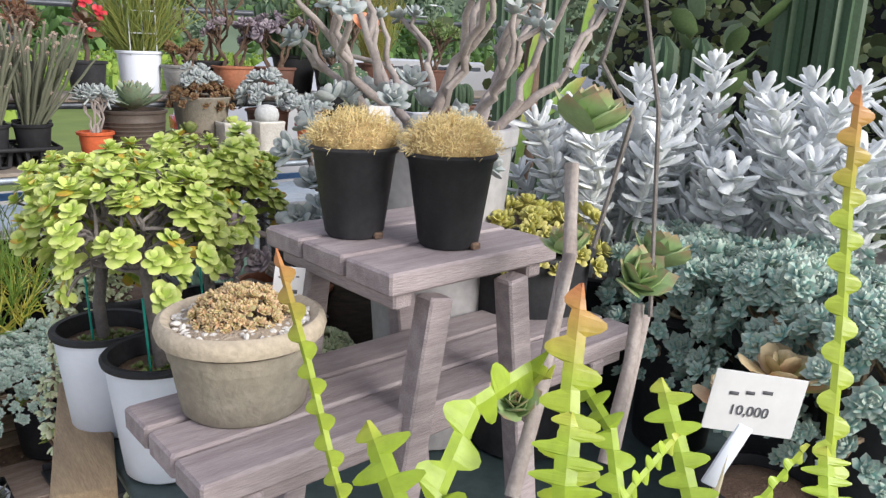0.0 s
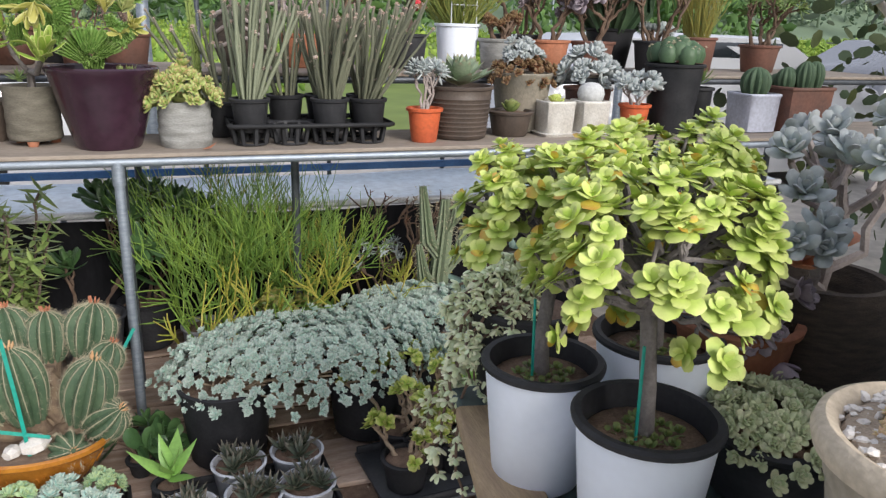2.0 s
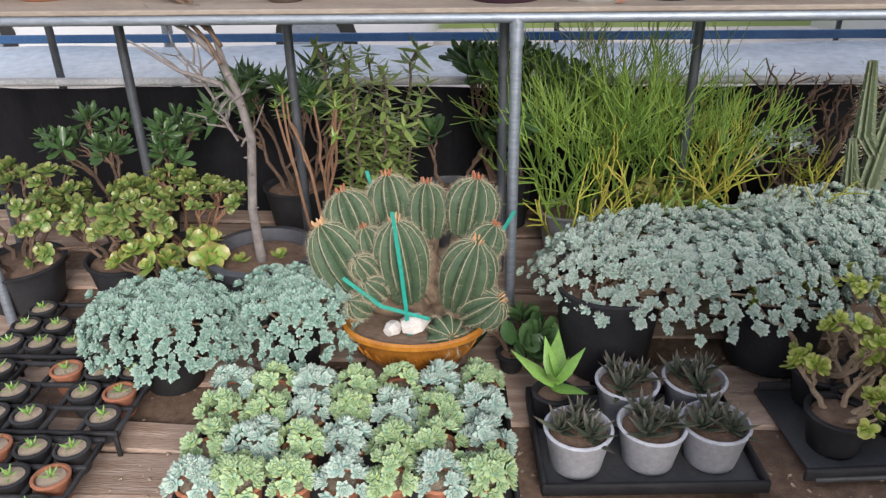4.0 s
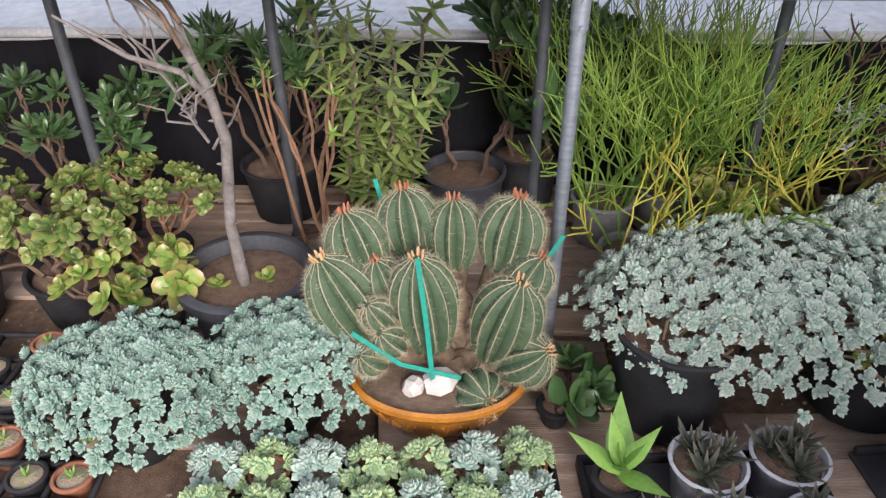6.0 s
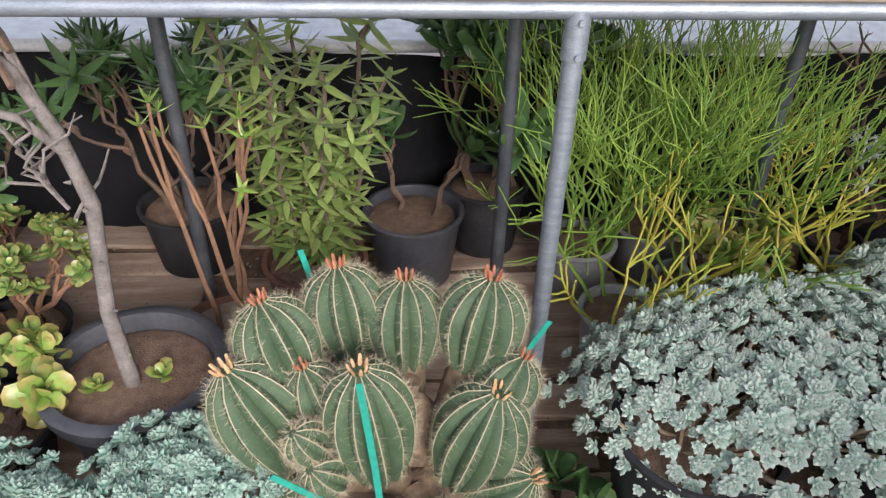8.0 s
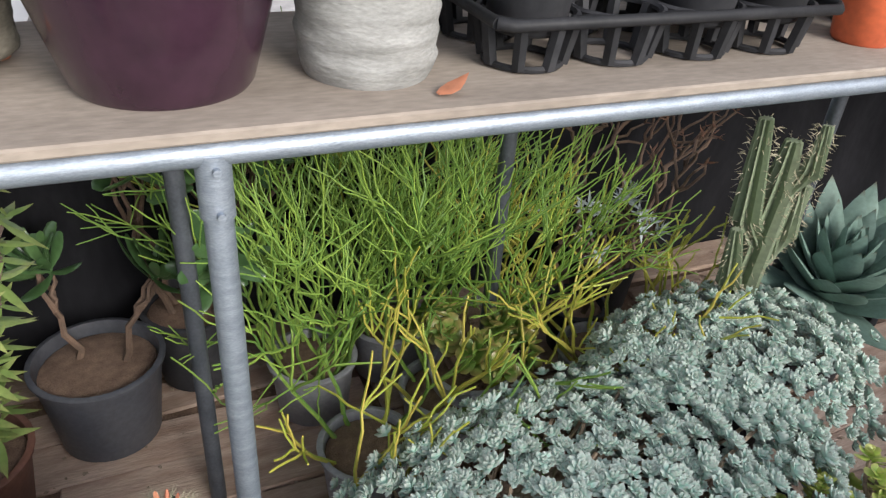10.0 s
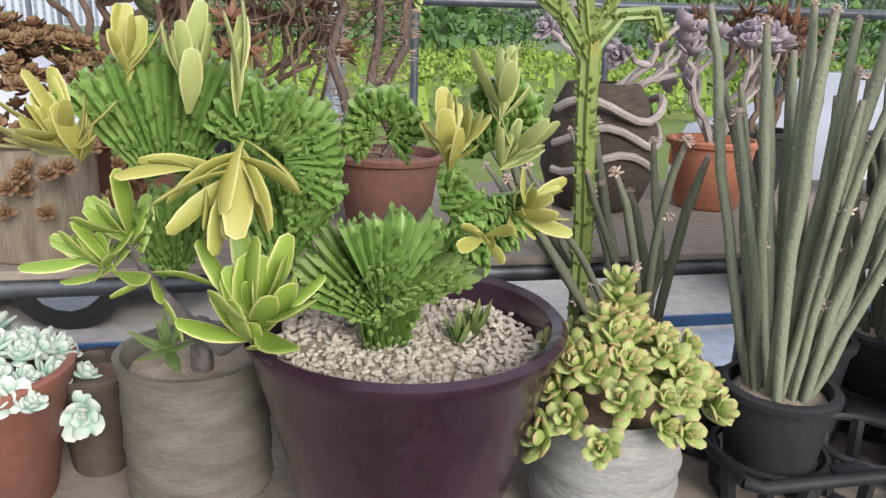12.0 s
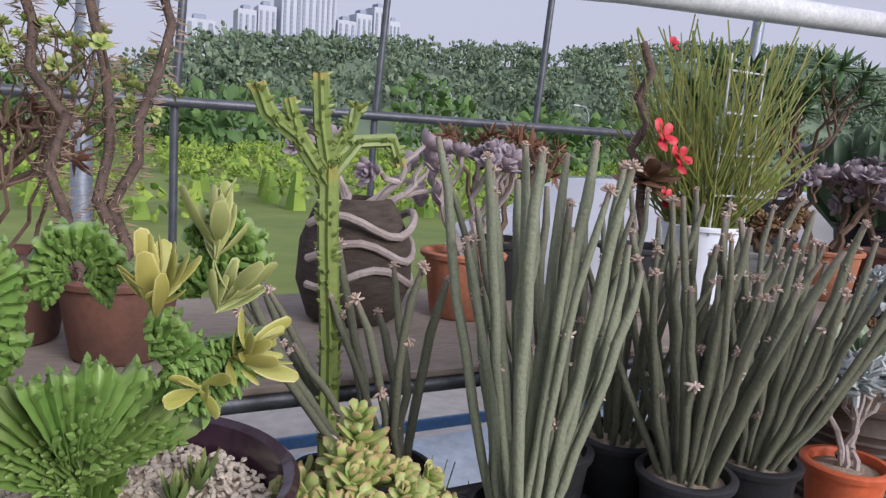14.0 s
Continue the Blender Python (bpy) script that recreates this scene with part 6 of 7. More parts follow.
hv = [(x, y, hill_z(x, y) - 0.2) for y in hy for x in hx]
hill.add(hv, [(j * 60 + i, j * 60 + i + 1, (j + 1) * 60 + i + 1, (j + 1) * 60 + i) for j in range(15) for i in range(59)])
setting("backdrop_hill", hill, L_TREE, "wooded hillside beyond the field", True)
spots = []
for i in range(520):
    x, y = rng.uniform(-15, 200), rng.uniform(84, 152)
    spots.append((x, y, hill_z(x, y) - 0.5, rng.uniform(3.5, 6.0), rng.uniform(2.2, 3.4)))
wood("woodland", "dense green woodland on the far hill, paled by haze in its colour", spots, L_TREE, per=70)
spots = [(rng.uniform(-18, 62), rng.uniform(13, 62), 0, rng.uniform(0.5, 1.4), rng.uniform(0.6, 1.6)) for i in range(480)]
wood("field_bushes", "bright yellow-green bushes growing over the field", spots, L_SHRUB, per=60, fine=0.5)
spots = [(rng.uniform(-3, 40), rng.uniform(34, 70), 0, rng.uniform(3.0, 5.5), rng.uniform(1.6, 2.6)) for i in range(26)]
wood("field_trees", "loose green trees along the far edge of the field", spots, leafmat("mid_foliage", (0.06, 0.13, 0.04), (0.12, 0.22, 0.06), rough=0.8), per=90)


def tower(x, y, w, d, h, label):
    t = thing("apartment_tower", label, "building", (x, y, 0), rng.uniform(-8, 8), "apartment towers on the skyline")
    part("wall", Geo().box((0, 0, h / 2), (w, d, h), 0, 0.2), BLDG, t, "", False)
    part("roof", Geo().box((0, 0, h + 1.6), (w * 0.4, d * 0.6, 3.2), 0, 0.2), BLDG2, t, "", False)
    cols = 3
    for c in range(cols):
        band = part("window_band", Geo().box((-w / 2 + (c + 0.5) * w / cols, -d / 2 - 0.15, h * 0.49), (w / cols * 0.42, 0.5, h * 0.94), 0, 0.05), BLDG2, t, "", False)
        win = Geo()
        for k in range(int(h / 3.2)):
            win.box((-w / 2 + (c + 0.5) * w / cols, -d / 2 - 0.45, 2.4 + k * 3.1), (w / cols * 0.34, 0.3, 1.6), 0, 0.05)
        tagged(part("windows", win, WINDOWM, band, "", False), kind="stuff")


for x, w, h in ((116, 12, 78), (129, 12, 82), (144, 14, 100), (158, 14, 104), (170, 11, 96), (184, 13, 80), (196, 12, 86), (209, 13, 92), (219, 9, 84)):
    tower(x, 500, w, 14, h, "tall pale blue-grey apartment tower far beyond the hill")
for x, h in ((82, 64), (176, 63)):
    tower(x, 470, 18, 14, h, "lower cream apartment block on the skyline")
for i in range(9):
    tower(-200 + i * 14, 420, 11, 12, 24 + 7 * ((i * 5) % 4), "pale apartment block on the far skyline with haze in its colour")
# lamp posts along the road
for x, y in ((22, 40), (36, 44)):
    t = thing("street_lamp", "grey street lamp post beside the road", "lamp post", (x, y, 0))
    part("pole", Geo().tube([(0, 0, 0), (0, 0, 4.5), (-0.3, 0, 5.0), (-1.0, 0, 5.1)], [0.09, 0.07, 0.06, 0.05], 8), STEEL, t)
    part("lamp_head", Geo().box((-1.2, 0, 5.08), (0.6, 0.25, 0.12), 0, 0.04), WHITEPIPE, t)


# parked cars
def car(label, x, y, rz, m, l=4.3, tall=1.45):
    t = thing("parked_car", label, "car", (x, y, 0.01), rz)
    prof = [(-0.5, 0.28), (-0.5, 0.62), (-0.47, 0.75), (-0.36, 0.82), (-0.26, 0.98), (-0.12, 1.0), (0.16, 0.99), (0.27, 0.82), (0.44, 0.72), (0.5, 0.58), (0.5, 0.28)]
    ys = (-0.86, -0.8, 0.8, 0.86)
    v, n = [], len(prof)
    for k, yy in enumerate(ys):
        for px, pz in prof:
            q = 1.0 if k in (1, 2) else 0.97
            inset = 0.82 if pz > 0.85 else 1.0
            v.append((px * l * q, yy * inset, (0.2 + (pz - 0.28) * 1.75) * tall / 1.45 * (1 if k in (1, 2) else 0.985)))
    f = [(k * n + i, (k + 1) * n + i, (k + 1) * n + (i + 1) % n, k * n + (i + 1) % n) for k in range(3) for i in range(n)]
    f += [tuple(range(n)), tuple(3 * n + i for i in range(n - 1, -1, -1))]
    part("body", Geo().add(v, f), m, t)
    for s in (-1, 1):
        part("side_window", Geo().box((-0.04 * l, s * 0.735, 1.26 * tall / 1.45), (0.36 * l, 0.02, 0.26), 0, 0.01), GLASSD, t)
        for px in (-0.31, 0.31):
            w = part("wheel", Geo().tube([(px * l, s * 0.87, 0.31), (px * l, s * 0.68, 0.31)], 0.31, 24), TYRE, t)
            part("rim", Geo().tube([(px * l, s * 0.885, 0.31), (px * l, s * 0.86, 0.31)], 0.2, 16), STEEL, w)
        part("tail_lamp", Geo().box((-0.495 * l, s * 0.68, 0.78), (0.06, 0.24, 0.14), 0, 0.02), REDL, t)
    part("number_plate", Geo().box((-0.505 * l, 0, 0.6), (0.02, 0.5, 0.11), 0, 0.01), CARD, t)


car("white parked car with red tail lamps behind the greenhouse", 4.9, 3.9, 4, PAINTW)
car("silver-white parked car beside the greenhouse", -2.6, 4.4, -3, PAINTW)
car("grey parked car at the yard's edge", 9.6, 4.6, 0, mat("grey_car_paint", (0.16, 0.17, 0.2), 0.25, coat=0.8, fine=0.02))

# ---- table corner beside the path ----
TZ = 0.865
tb = thing("low_table", "teal sheet-topped timber table under the picnic stand", "table", (0, 0, 0))
part("tabletop", Geo().box((1.55, -2.08, TZ - 0.012), (1.86, 1.38, 0.02), 0, 0.004), SLATE, tb, "teal grey sheet top")
part("edge_board", Geo().box((0.60, -1.70, TZ + 0.003), (0.09, 0.42, 0.03), radians(-12), 0.004), RAWWOOD, tb, "raw brown edge board")
for x, y in ((0.66, -1.5), (0.68, -2.7), (2.3, -1.5), (2.3, -2.7)):
    part("leg", Geo().tube([(x, y, 0.01), (x, y, TZ - 0.02)], 0.022, 10), DARKST, tb)
st = thing("picnic_stand", "weathered grey-violet timber picnic-style plant stand", "plant stand", (0.58, -2.36, 0), 4)
SY = 1.123
for k, (y0, ln) in enumerate(((0.02, 0.70), (0.09, 0.70), (0.163, 0.70))):
    part("bench_board", Geo().box((ln / 2, y0 + 0.012, SY - 0.014), (ln, 0.064, 0.028), 0, 0.003), TABLEW, st, "", False)
part("bench_rail", Geo().box((0.02 + 0.33, 0.03, SY - 0.042), (0.66, 0.025, 0.026), 0, 0.003), TABLEW, st, "", False)
for k in range(2):
    part("bench_end", Geo().box((0.05 + 0.55 * k, 0.10, SY - 0.042), (0.03, 0.20, 0.026), 0, 0.003), TABLEWY, st, "", False)
for k, y0 in enumerate((0.035, 0.127, 0.219)):
    part("top_board", Geo().box((0.34, y0 - 0.005, 1.283), (0.265, 0.085, 0.026), 0, 0.003), TABLEW, st, "", False)
part("apron", Geo().box((0.235, 0.12, 1.26), (0.025, 0.24, 0.022), 0, 0.003), TABLEWY, st, "", False)
part("apron", Geo().box((0.445, 0.12, 1.26), (0.025, 0.24, 0.022), 0, 0.003), TABLEWY, st, "", False)
for x, y, lx in ((0.245, 0.0, -10), (0.43, 0.0, 8), (0.245, 0.235, -8), (0.43, 0.235, 8)):
    part("leg", Geo().box((x, y, 1.06), (0.034, 0.03, 0.4), 0, 0.003, radians(-lx)), TABLEW, st, "", False)


def golden(at, label):
    t = potted("potted_cactus", label, "cactus", at, 0.052, 0.037, 0.112, BLACK, rim=0.004, rimh=0.01, group="golden cacti on the stand")
    p, q = scatter_dome(110, 0.057, 0.057, 0.030, 0.117, 0.003, 0.0)
    n = 2600
    ii = rng.integers(0, 110, n)
    pos = p[ii] + rng.normal(0, 0.004, (n, 3))
    d = q[ii] + rng.normal(0, 0.65, (n, 3))
    part("cactus_cushion", Geo().lathe([(0.042, 0.098), (0.052, 0.110), (0.050, 0.124), (0.034, 0.138), (0.010, 0.143)], 24), GOLDSKIN, t)
    tagged(part("spines", Geo().many(SPIKE, frames(pos, d, rng.normal(0, 1, (n, 3)), rng.uniform(0.006, 0.010, n))), L_GOLD, t), kind="stuff")
    part("drain_notch", Geo().box((0.012, -0.037, 0.004), (0.012, 0.006, 0.008), 0, 0.001), SOIL, t)
    return t


golden((0.846, -2.185, 1.297), "golden-spined cushion cactus in a black nursery pot")
golden((0.918, -2.285, 1.297), "golden-spined cushion cactus in a black pot near the stand's edge")
# stone pot
t = thing("potted_sedum", "rusty green sedum with white pebbles in a banded cement pot", "succulent", (0.683, -2.215, SY))
part("pot", Geo().lathe([(0.066, 0), (0.07, 0.004), (0.074, 0.03), (0.079, 0.062), (0.0815, 0.066), (0.081, 0.071), (0.0835, 0.075), (0.083, 0.08), (0.086, 0.084)], 48), CEMENT, t, "greenish weathered cement pot")
part("rim", Geo().lathe([(0.083, 0.084), (0.092, 0.088), (0.0945, 0.097), (0.092, 0.106), (0.086, 0.109), (0.078, 0.105), (0.074, 0.095)], 48), CEMRIM, t, "pale sandy cement rim")
part("soil", soil_geo(0.075, 0.099), GRIT, t)
tagged(part("pebbles", pebbles(0.074, 0.1, 420, 0.0085, 5), WHITEROCK, t, "white pebbles", False), kind="stuff")
p, q = scatter_dome(170, 0.055, 0.048, 0.03, 0.103, 0.003)
part("sedum_mat", Geo().many(FATMIN, rosettes(p, q, rng.uniform(0.007, 0.011, 170), 14, 5, 85)), L_MOSS, t)
sg2 = thing("price_card", "white handwritten price card stuck into the cement pot", "sign", (0.755, -2.185, SY + 0.095), -28)
part("card", Geo().box((0, 0, 0.028), (0.036, 0.0012, 0.042), 0, 0.0005, radians(8)), CARD, sg2, "", False)


def ink_text(body, size, parent, loc, rot=(90, 0, 0)):
    cu = bpy.data.curves.new("writing", "FONT")
    cu.body, cu.size, cu.align_x, cu.extrude = body, size, "CENTER", 0.0002
    cu.materials.append(INK)
    ob = new("writing", cu)
    ob.parent = parent
    ob.matrix_basis = pose(*loc, *rot)
    return ob


ink_text("35.-", 0.017, sg2, (0, -0.0012, 0.034), (90, 8, 0))
part("writing_bar", Geo().box((0.003, -0.0011, 0.018), (0.014, 0.0006, 0.005), 0, 0.0001, radians(8)), INK, sg2)

# white buckets with lime shrubs
LW = leaf(0.82, 0.06, (0.25, 0.85, 1.0, 0.65), 0.02, 6, 0.94)
lime_me = [Geo().add(*LW[:2], LW[2], LW[3]).mesh("leaf", m) for m in (L_LIME, L_YEL)]
lime_me, yellow_me = lime_me
for bx, by, rt, hh, lab, lean in ((0.69, -1.868, 0.083, 0.19, "white plastic pot with black liner rim and a lime-green leafy shrub", (0.0, 0.0)), (0.65, -1.68, 0.080, 0.18, "white plastic pot with a yellowing lime-green shrub", (0.04, 0.02)), (0.845, -1.665, 0.09, 0.19, "white plastic pot with a lime shrub behind the others", (0.05, 0.05))):
    t = potted("potted_shrub", lab, "plant", (bx, by, TZ), rt, rt * 0.78, hh, WHITEP, rim=0.0, rimh=0.012)
    part("rim", Geo().lathe([(rt - 0.004, hh - 0.004), (rt + 0.005, hh - 0.002), (rt + 0.006, hh + 0.004), (rt + 0.002, hh + 0.008), (rt - 0.006, hh + 0.007), (rt - 0.012, hh - 0.04)], 40, caps=False), BLACK, t, "black rolled rim")
    sg = Geo()
    sg.tube([(0, 0, hh * 0.8), (-0.005, 0, hh * 0.8 + 0.08), (-0.02 + lean[0], lean[1], hh + 0.17)], [0.011, 0.01, 0.009], 9)
    ends = []
    for i in range(24):
        bg = Geo()
        ends += branching(bg, (-0.02 + lean[0], lean[1], hh + 0.13 + 0.0022 * i), (math.cos(i * 2.4) * 1.1, math.sin(i * 2.4) * 1.1, 0.15 + 0.055 * i), 0.08, 0.0042, 1, 6, 0.62, 0.3)
        part("branch", bg, BARK, t)
    part("trunk", sg, BARK, t)
    c = [e for e, d in ends]
    ax = [unit(d + np.array([0, 0, 0.8])) for e, d in ends]
    lv = rosettes(c, ax, rng.uniform(0.019, 0.031, len(c)), 12, -20, 66)
    lv = lv[rng.permutation(len(lv))]
    leaf_parts(t, lv[:270], lime_me)
    leaf_parts(t, lv[270:300], yellow_me)
    tagged(part("foliage", Geo().many(LW, lv[360:]), L_LIME, t), kind="stuff")
    part("yellow_foliage", Geo().many(LW, lv[300:360]), L_YEL, t)
    tagged(part("ground_sprouts", Geo().many(ROUND, rosettes([(rt * 0.5 * math.cos(i * 2.4) * (i / 14) ** 0.5, rt * 0.5 * math.sin(i * 2.4) * (i / 14) ** 0.5, hh * 0.88) for i in range(14)], [(0, 0, 1)] * 14, [0.016] * 14, 8)), L_KAL, t), kind="stuff")
    part("stake", Geo().tube([(-0.02, -0.01, hh * 0.8), (-0.025, -0.012, hh + 0.1)], 0.002, 5), TAPE, t)
# terracotta bowl with grey rosettes
t = potted("potted_echeveria", "grey mauve rosettes on long pale stems in a terracotta bowl", "succulent", (1.0, -1.645, TZ), 0.095, 0.065, 0.20, TERRA, rim=0.008)
sg = Geo()
pts_e = []
for k, (ex, ey, ez) in enumerate(((-0.1, -0.06, 0.2), (-0.12, -0.08, 0.26), (-0.04, -0.09, 0.13), (0.0, -0.08, 0.1), (0.04, -0.06, 0.16), (-0.07, -0.1, 0.17), (0.02, -0.1, 0.06), (-0.13, -0.06, 0.15))):
    pts = wavy((0.02, 0, 0.09), (ex, ey, ez), 6, 0.012)
    sg.tube(pts + np.array([0, 0, 0.09]), 0.0055, 6)
    pts_e.append((pts[-1] + np.array([0, 0, 0.09]), unit(pts[-1] - pts[-2])))
sg.tube([(0.05, 0.0, 0.18), (0.09, -0.05, 0.25), (0.0, -0.06, 0.29), (-0.1, -0.05, 0.33)], 0.006, 7)
part("stems", sg, SILVERST, t)
part("rosettes", Geo().many(FAT, rosettes([p for p, d in pts_e], [d for p, d in pts_e], [0.036] * 8, 18)), L_PURP, t)
t = potted("potted_sedum", "pale green jelly-bean sedum in a grey bowl", "succulent", (0.955, -1.80, TZ), 0.105, 0.08, 0.11, BLACK)
p, q = scatter_dome(110, 0.115, 0.105, 0.035, 0.105, 0.006, 0.02)
rosette_parts(t, p, q, 0.02, leafmat("cream_sedum", (0.46, 0.56, 0.32), (0.64, 0.64, 0.42), rough=0.55), 16)
# fibre trunk planter with orange flowers
t = thing("palm_fibre_planter", "dark palm-fibre planter with orange-flowered silver succulent", "planter", (1.17, -1.64, TZ))
part("planter", Geo().lathe([(0.10, 0), (0.115, 0.02), (0.12, 0.1), (0.115, 0.2), (0.105, 0.25), (0.09, 0.25), (0.085, 0.2)], 32, wob=0.02), BASKET, t)
sg = Geo()
ends = []
for i, d in enumerate(((-0.5, -0.2, 0.8), (-0.1, -0.3, 1), (0.3, -0.2, 0.9), (-0.6, -0.4, 0.4), (0.1, 0.1, 1.2))):
    ends += branching(sg, (0, 0, 0.22), d, 0.15, 0.010, 1, 3, 0.5, 0.5)
part("stems", sg, SILVERST, t)
part("leaves", Geo().many(FAT, rosettes([e for e, d in ends], [d for e, d in ends], [0.045] * len(ends), 12)), L_PALE, t)
for c in ((-0.17, -0.10, 0.31), (-0.12, -0.10, 0.34), (-0.03, -0.08, 0.69)):
    part("flower", Geo().many(ROUND, rosettes([c], [(0, -0.5, 1)], [0.045], 9, 25, 75)), L_ORFL, t)
# big grey pot with silver branches
AT = (1.11, -2.0, TZ)
t = potted("potted_tree_succulent", "thick silver-barked succulent tree in a large pale grey pot", "succulent", AT, 0.125, 0.09, 0.545, PALEGREY, rim=0.008, rimh=0.03, potname="planter")
sg = Geo()
ends = []
for i in range(8):
    a = i * 0.785
    d = np.array((math.cos(a) * 0.7, math.sin(a) * 0.7, 0.8))
    ends += branching(sg, (0.02 * math.cos(a), 0.02 * math.sin(a), 0.46), d, 0.13, 0.0115, 2, 2, 0.35, 0.6, 0.85, 9)
part("branches", sg, SILVERST, t)
part("leaves", Geo().many(FAT, rosettes([e for e, d in ends], [d for e, d in ends], [0.026] * len(ends), 9, -10, 70)), L_PALE, t)
p, q = scatter_dome(20, 0.15, 0.15, 0.08, 0.45, 0.02, 0.03)
part("rosettes", Geo().many(FAT, rosettes(p - np.array([0.10, 0, -0.06]), q, [0.032] * 20, 14)), L_PALE, t)
tg = thing("plant_tag", "clear plastic plant tag with faint writing", "sign", (0.935, -2.10, 1.38), -20)
part("tag", Geo().box((0, 0, 0.03), (0.03, 0.001, 0.075), 0, 0.0005), CARD, tg, "", False)
part("writing_bar", Geo().box((0, -0.001, 0.045), (0.018, 0.0006, 0.006), 0, 0.0001), INK, tg)
# yellow sedum behind the stand
t = potted("potted_sedum", "yellow-green sedum in a black pot behind the stand", "succulent", (1.22, -2.12, TZ), 0.10, 0.085, 0.36, BLACK)
p, q = scatter_dome(70, 0.12, 0.12, 0.05, 0.36, 0.01, 0.03)
rosette_parts(t, p, q, 0.022, leafmat("yellow_sedum", (0.42, 0.42, 0.10), (0.56, 0.50, 0.16), rough=0.5), 16)


# silver-white group
def silver(at, n, h, spread, label):
    t = potted("potted_silver_plant", label, "succulent", at, 0.10, 0.08, 0.26, BLACK, group="silver-white plants")
    sg, fr = Geo(), []
    for i in range(n):
        a, u = i * 2.4, math.sqrt((i + 0.5) / n)
        st = np.array((0.06 * u * math.cos(a), 0.06 * u * math.sin(a), 0.22))
        en = st + np.array((spread * u * math.cos(a), spread * u * math.sin(a), h * rng.uniform(0.6, 1.05)))
        pts = wavy(st, en, 7, 0.010)
        sg.tube(pts, 0.006, 6)
        d = unit(pts[-1] - pts[-3])
        k = 5
        for j in range(k):
            fr.append(rosettes([pts[-1] - d * j * 0.036], [d], [0.058], 9, 15, 66 - j * 5))
    part("stems", sg, L_SIL, t)
    part("leaves", Geo().many(leaf(0.36, 0.16, (0.5, 0.9, 1.0, 0.75), 0.15, 6, 0.92), np.concatenate(fr)), L_SIL, t)


for x, y, n, h in ((1.50, -2.06, 14, 0.38), (1.64, -2.21, 16, 0.40), (1.66, -2.39, 16, 0.38), (1.60, -1.92, 10, 0.30)):
    silver((x, y, TZ), n, h, 0.13, "silver-white felted plant with finger leaves in a black pot")
sb = thing("side_bench", "dark low bench carrying a climbing cactus", "bench", (0, 0, 0))
part("board", Geo().box((2.35, -1.55, 0.505), (1.7, 1.7, 0.03), 0, 0.004), SLATE, sb, "", False)
for x, y in ((1.6, -2.3), (3.1, -2.3), (1.6, -0.8), (3.1, -0.8)):
    part("leg", Geo().tube([(x, y, 0.01), (x, y, 0.49)], 0.02, 8), DARKST, sb)
for x, y, n, base in ((1.45, -2.27, 80, 0.28), (1.45, -2.46, 90, 0.29), (1.40, -2.62, 80, 0.28)):
    sedum_clump("turquoise sedum rosettes heaped over a black pot", (x, y, TZ), [(0, 0)], 0.135, 0.125, 0.08, base, n, 0.031, L_SEDB, rt=0.08, rb=0.065, ph=0.25, droop=0.12)
# tall cacti behind
for c, r, h, n in (((3.318, -1.482, 1.234), 0.07, 0.85, 3), ((2.984, -1.127, 1.209), 0.06, 0.35, 2), ((2.165, -1.111, 1.142), 0.035, 0.6, 2)):
    t = potted("potted_column_cactus", "dark green ribbed column cactus in a black pot", "cactus", (c[0], c[1], 0.01), 0.16, 0.13, 0.35, BLACK)
    for i in range(n):
        ox, oy = 0.09 * math.cos(i * 2.2), 0.09 * math.sin(i * 2.2)
        part("column", Geo().tube([(ox, oy, 0.3), (ox, oy, c[2]), (ox, oy, c[2] + h), (ox, oy, c[2] + h + 0.05)], [r, r, r, r * 0.3], 22, 0.14), L_COL, t)
t = potted("potted_pad_cactus", "branching grey-green pad cactus in a black pot", "cactus", (*(3.068, -1.224, 1.506)[:2], 0.01), 0.16, 0.13, 0.35, BLACK)
top = (3.068, -1.224, 1.506)[2]
part("trunk", Geo().tube([(0, 0, 0.3), (0, 0, top - 0.1)], 0.035, 10), BARK, t)
for i in range(16):
    a = i * 2.4
    part("pad", Geo().many(leaf(0.55, 0.12, (0.4, 0.8, 1.0, 0.85), 0.05, 9), frames([(0.22 * math.cos(a) * (i / 16), 0.2 * math.sin(a) * (i / 16), top - 0.2 + 0.035 * i)], [(math.cos(a), math.sin(a) * 0.6, 0.7)], [(rng.normal(), rng.normal(), 0.3)], [0.15])), L_OPUN, t)
# flat-stemmed climbing cactus
t = potted("potted_epiphyte_cactus", "bright green flat-stemmed climbing cactus on a stake", "cactus", (*(1.686, -1.611, 1.243)[:2], 0.52), 0.10, 0.08, 0.2, BLACK)
zb = (1.686, -1.611, 1.243)[2] - 0.52
part("stake", Geo().tube([(0, 0, 0.15), (0, 0, zb + 0.6)], 0.02, 9), BROWNST, t)
for i, (x, z, dx, dz, ln) in enumerate(((-0.06, zb - 0.05, 0.0, 1, 0.3), (-0.05, zb + 0.15, 0.1, 1, 0.3), (0.02, zb + 0.14, 0.8, 0.6, 0.2), (0.12, zb + 0.24, 0.15, 1, 0.3), (-0.04, zb + 0.42, 0.2, 1, 0.25), (0.02, zb + 0.45, 0.5, 0.8, 0.2))):
    part("flat_stem", Geo().many(leaf(0.28, 0.06, (0.5, 0.9, 0.75, 1.0, 0.8), 0.05, 8), frames([(x, -0.03, z)], [(dx, -0.05, dz)], [(0.5, -1, 0.1)], [ln * 0.8])), L_JADEL, t)
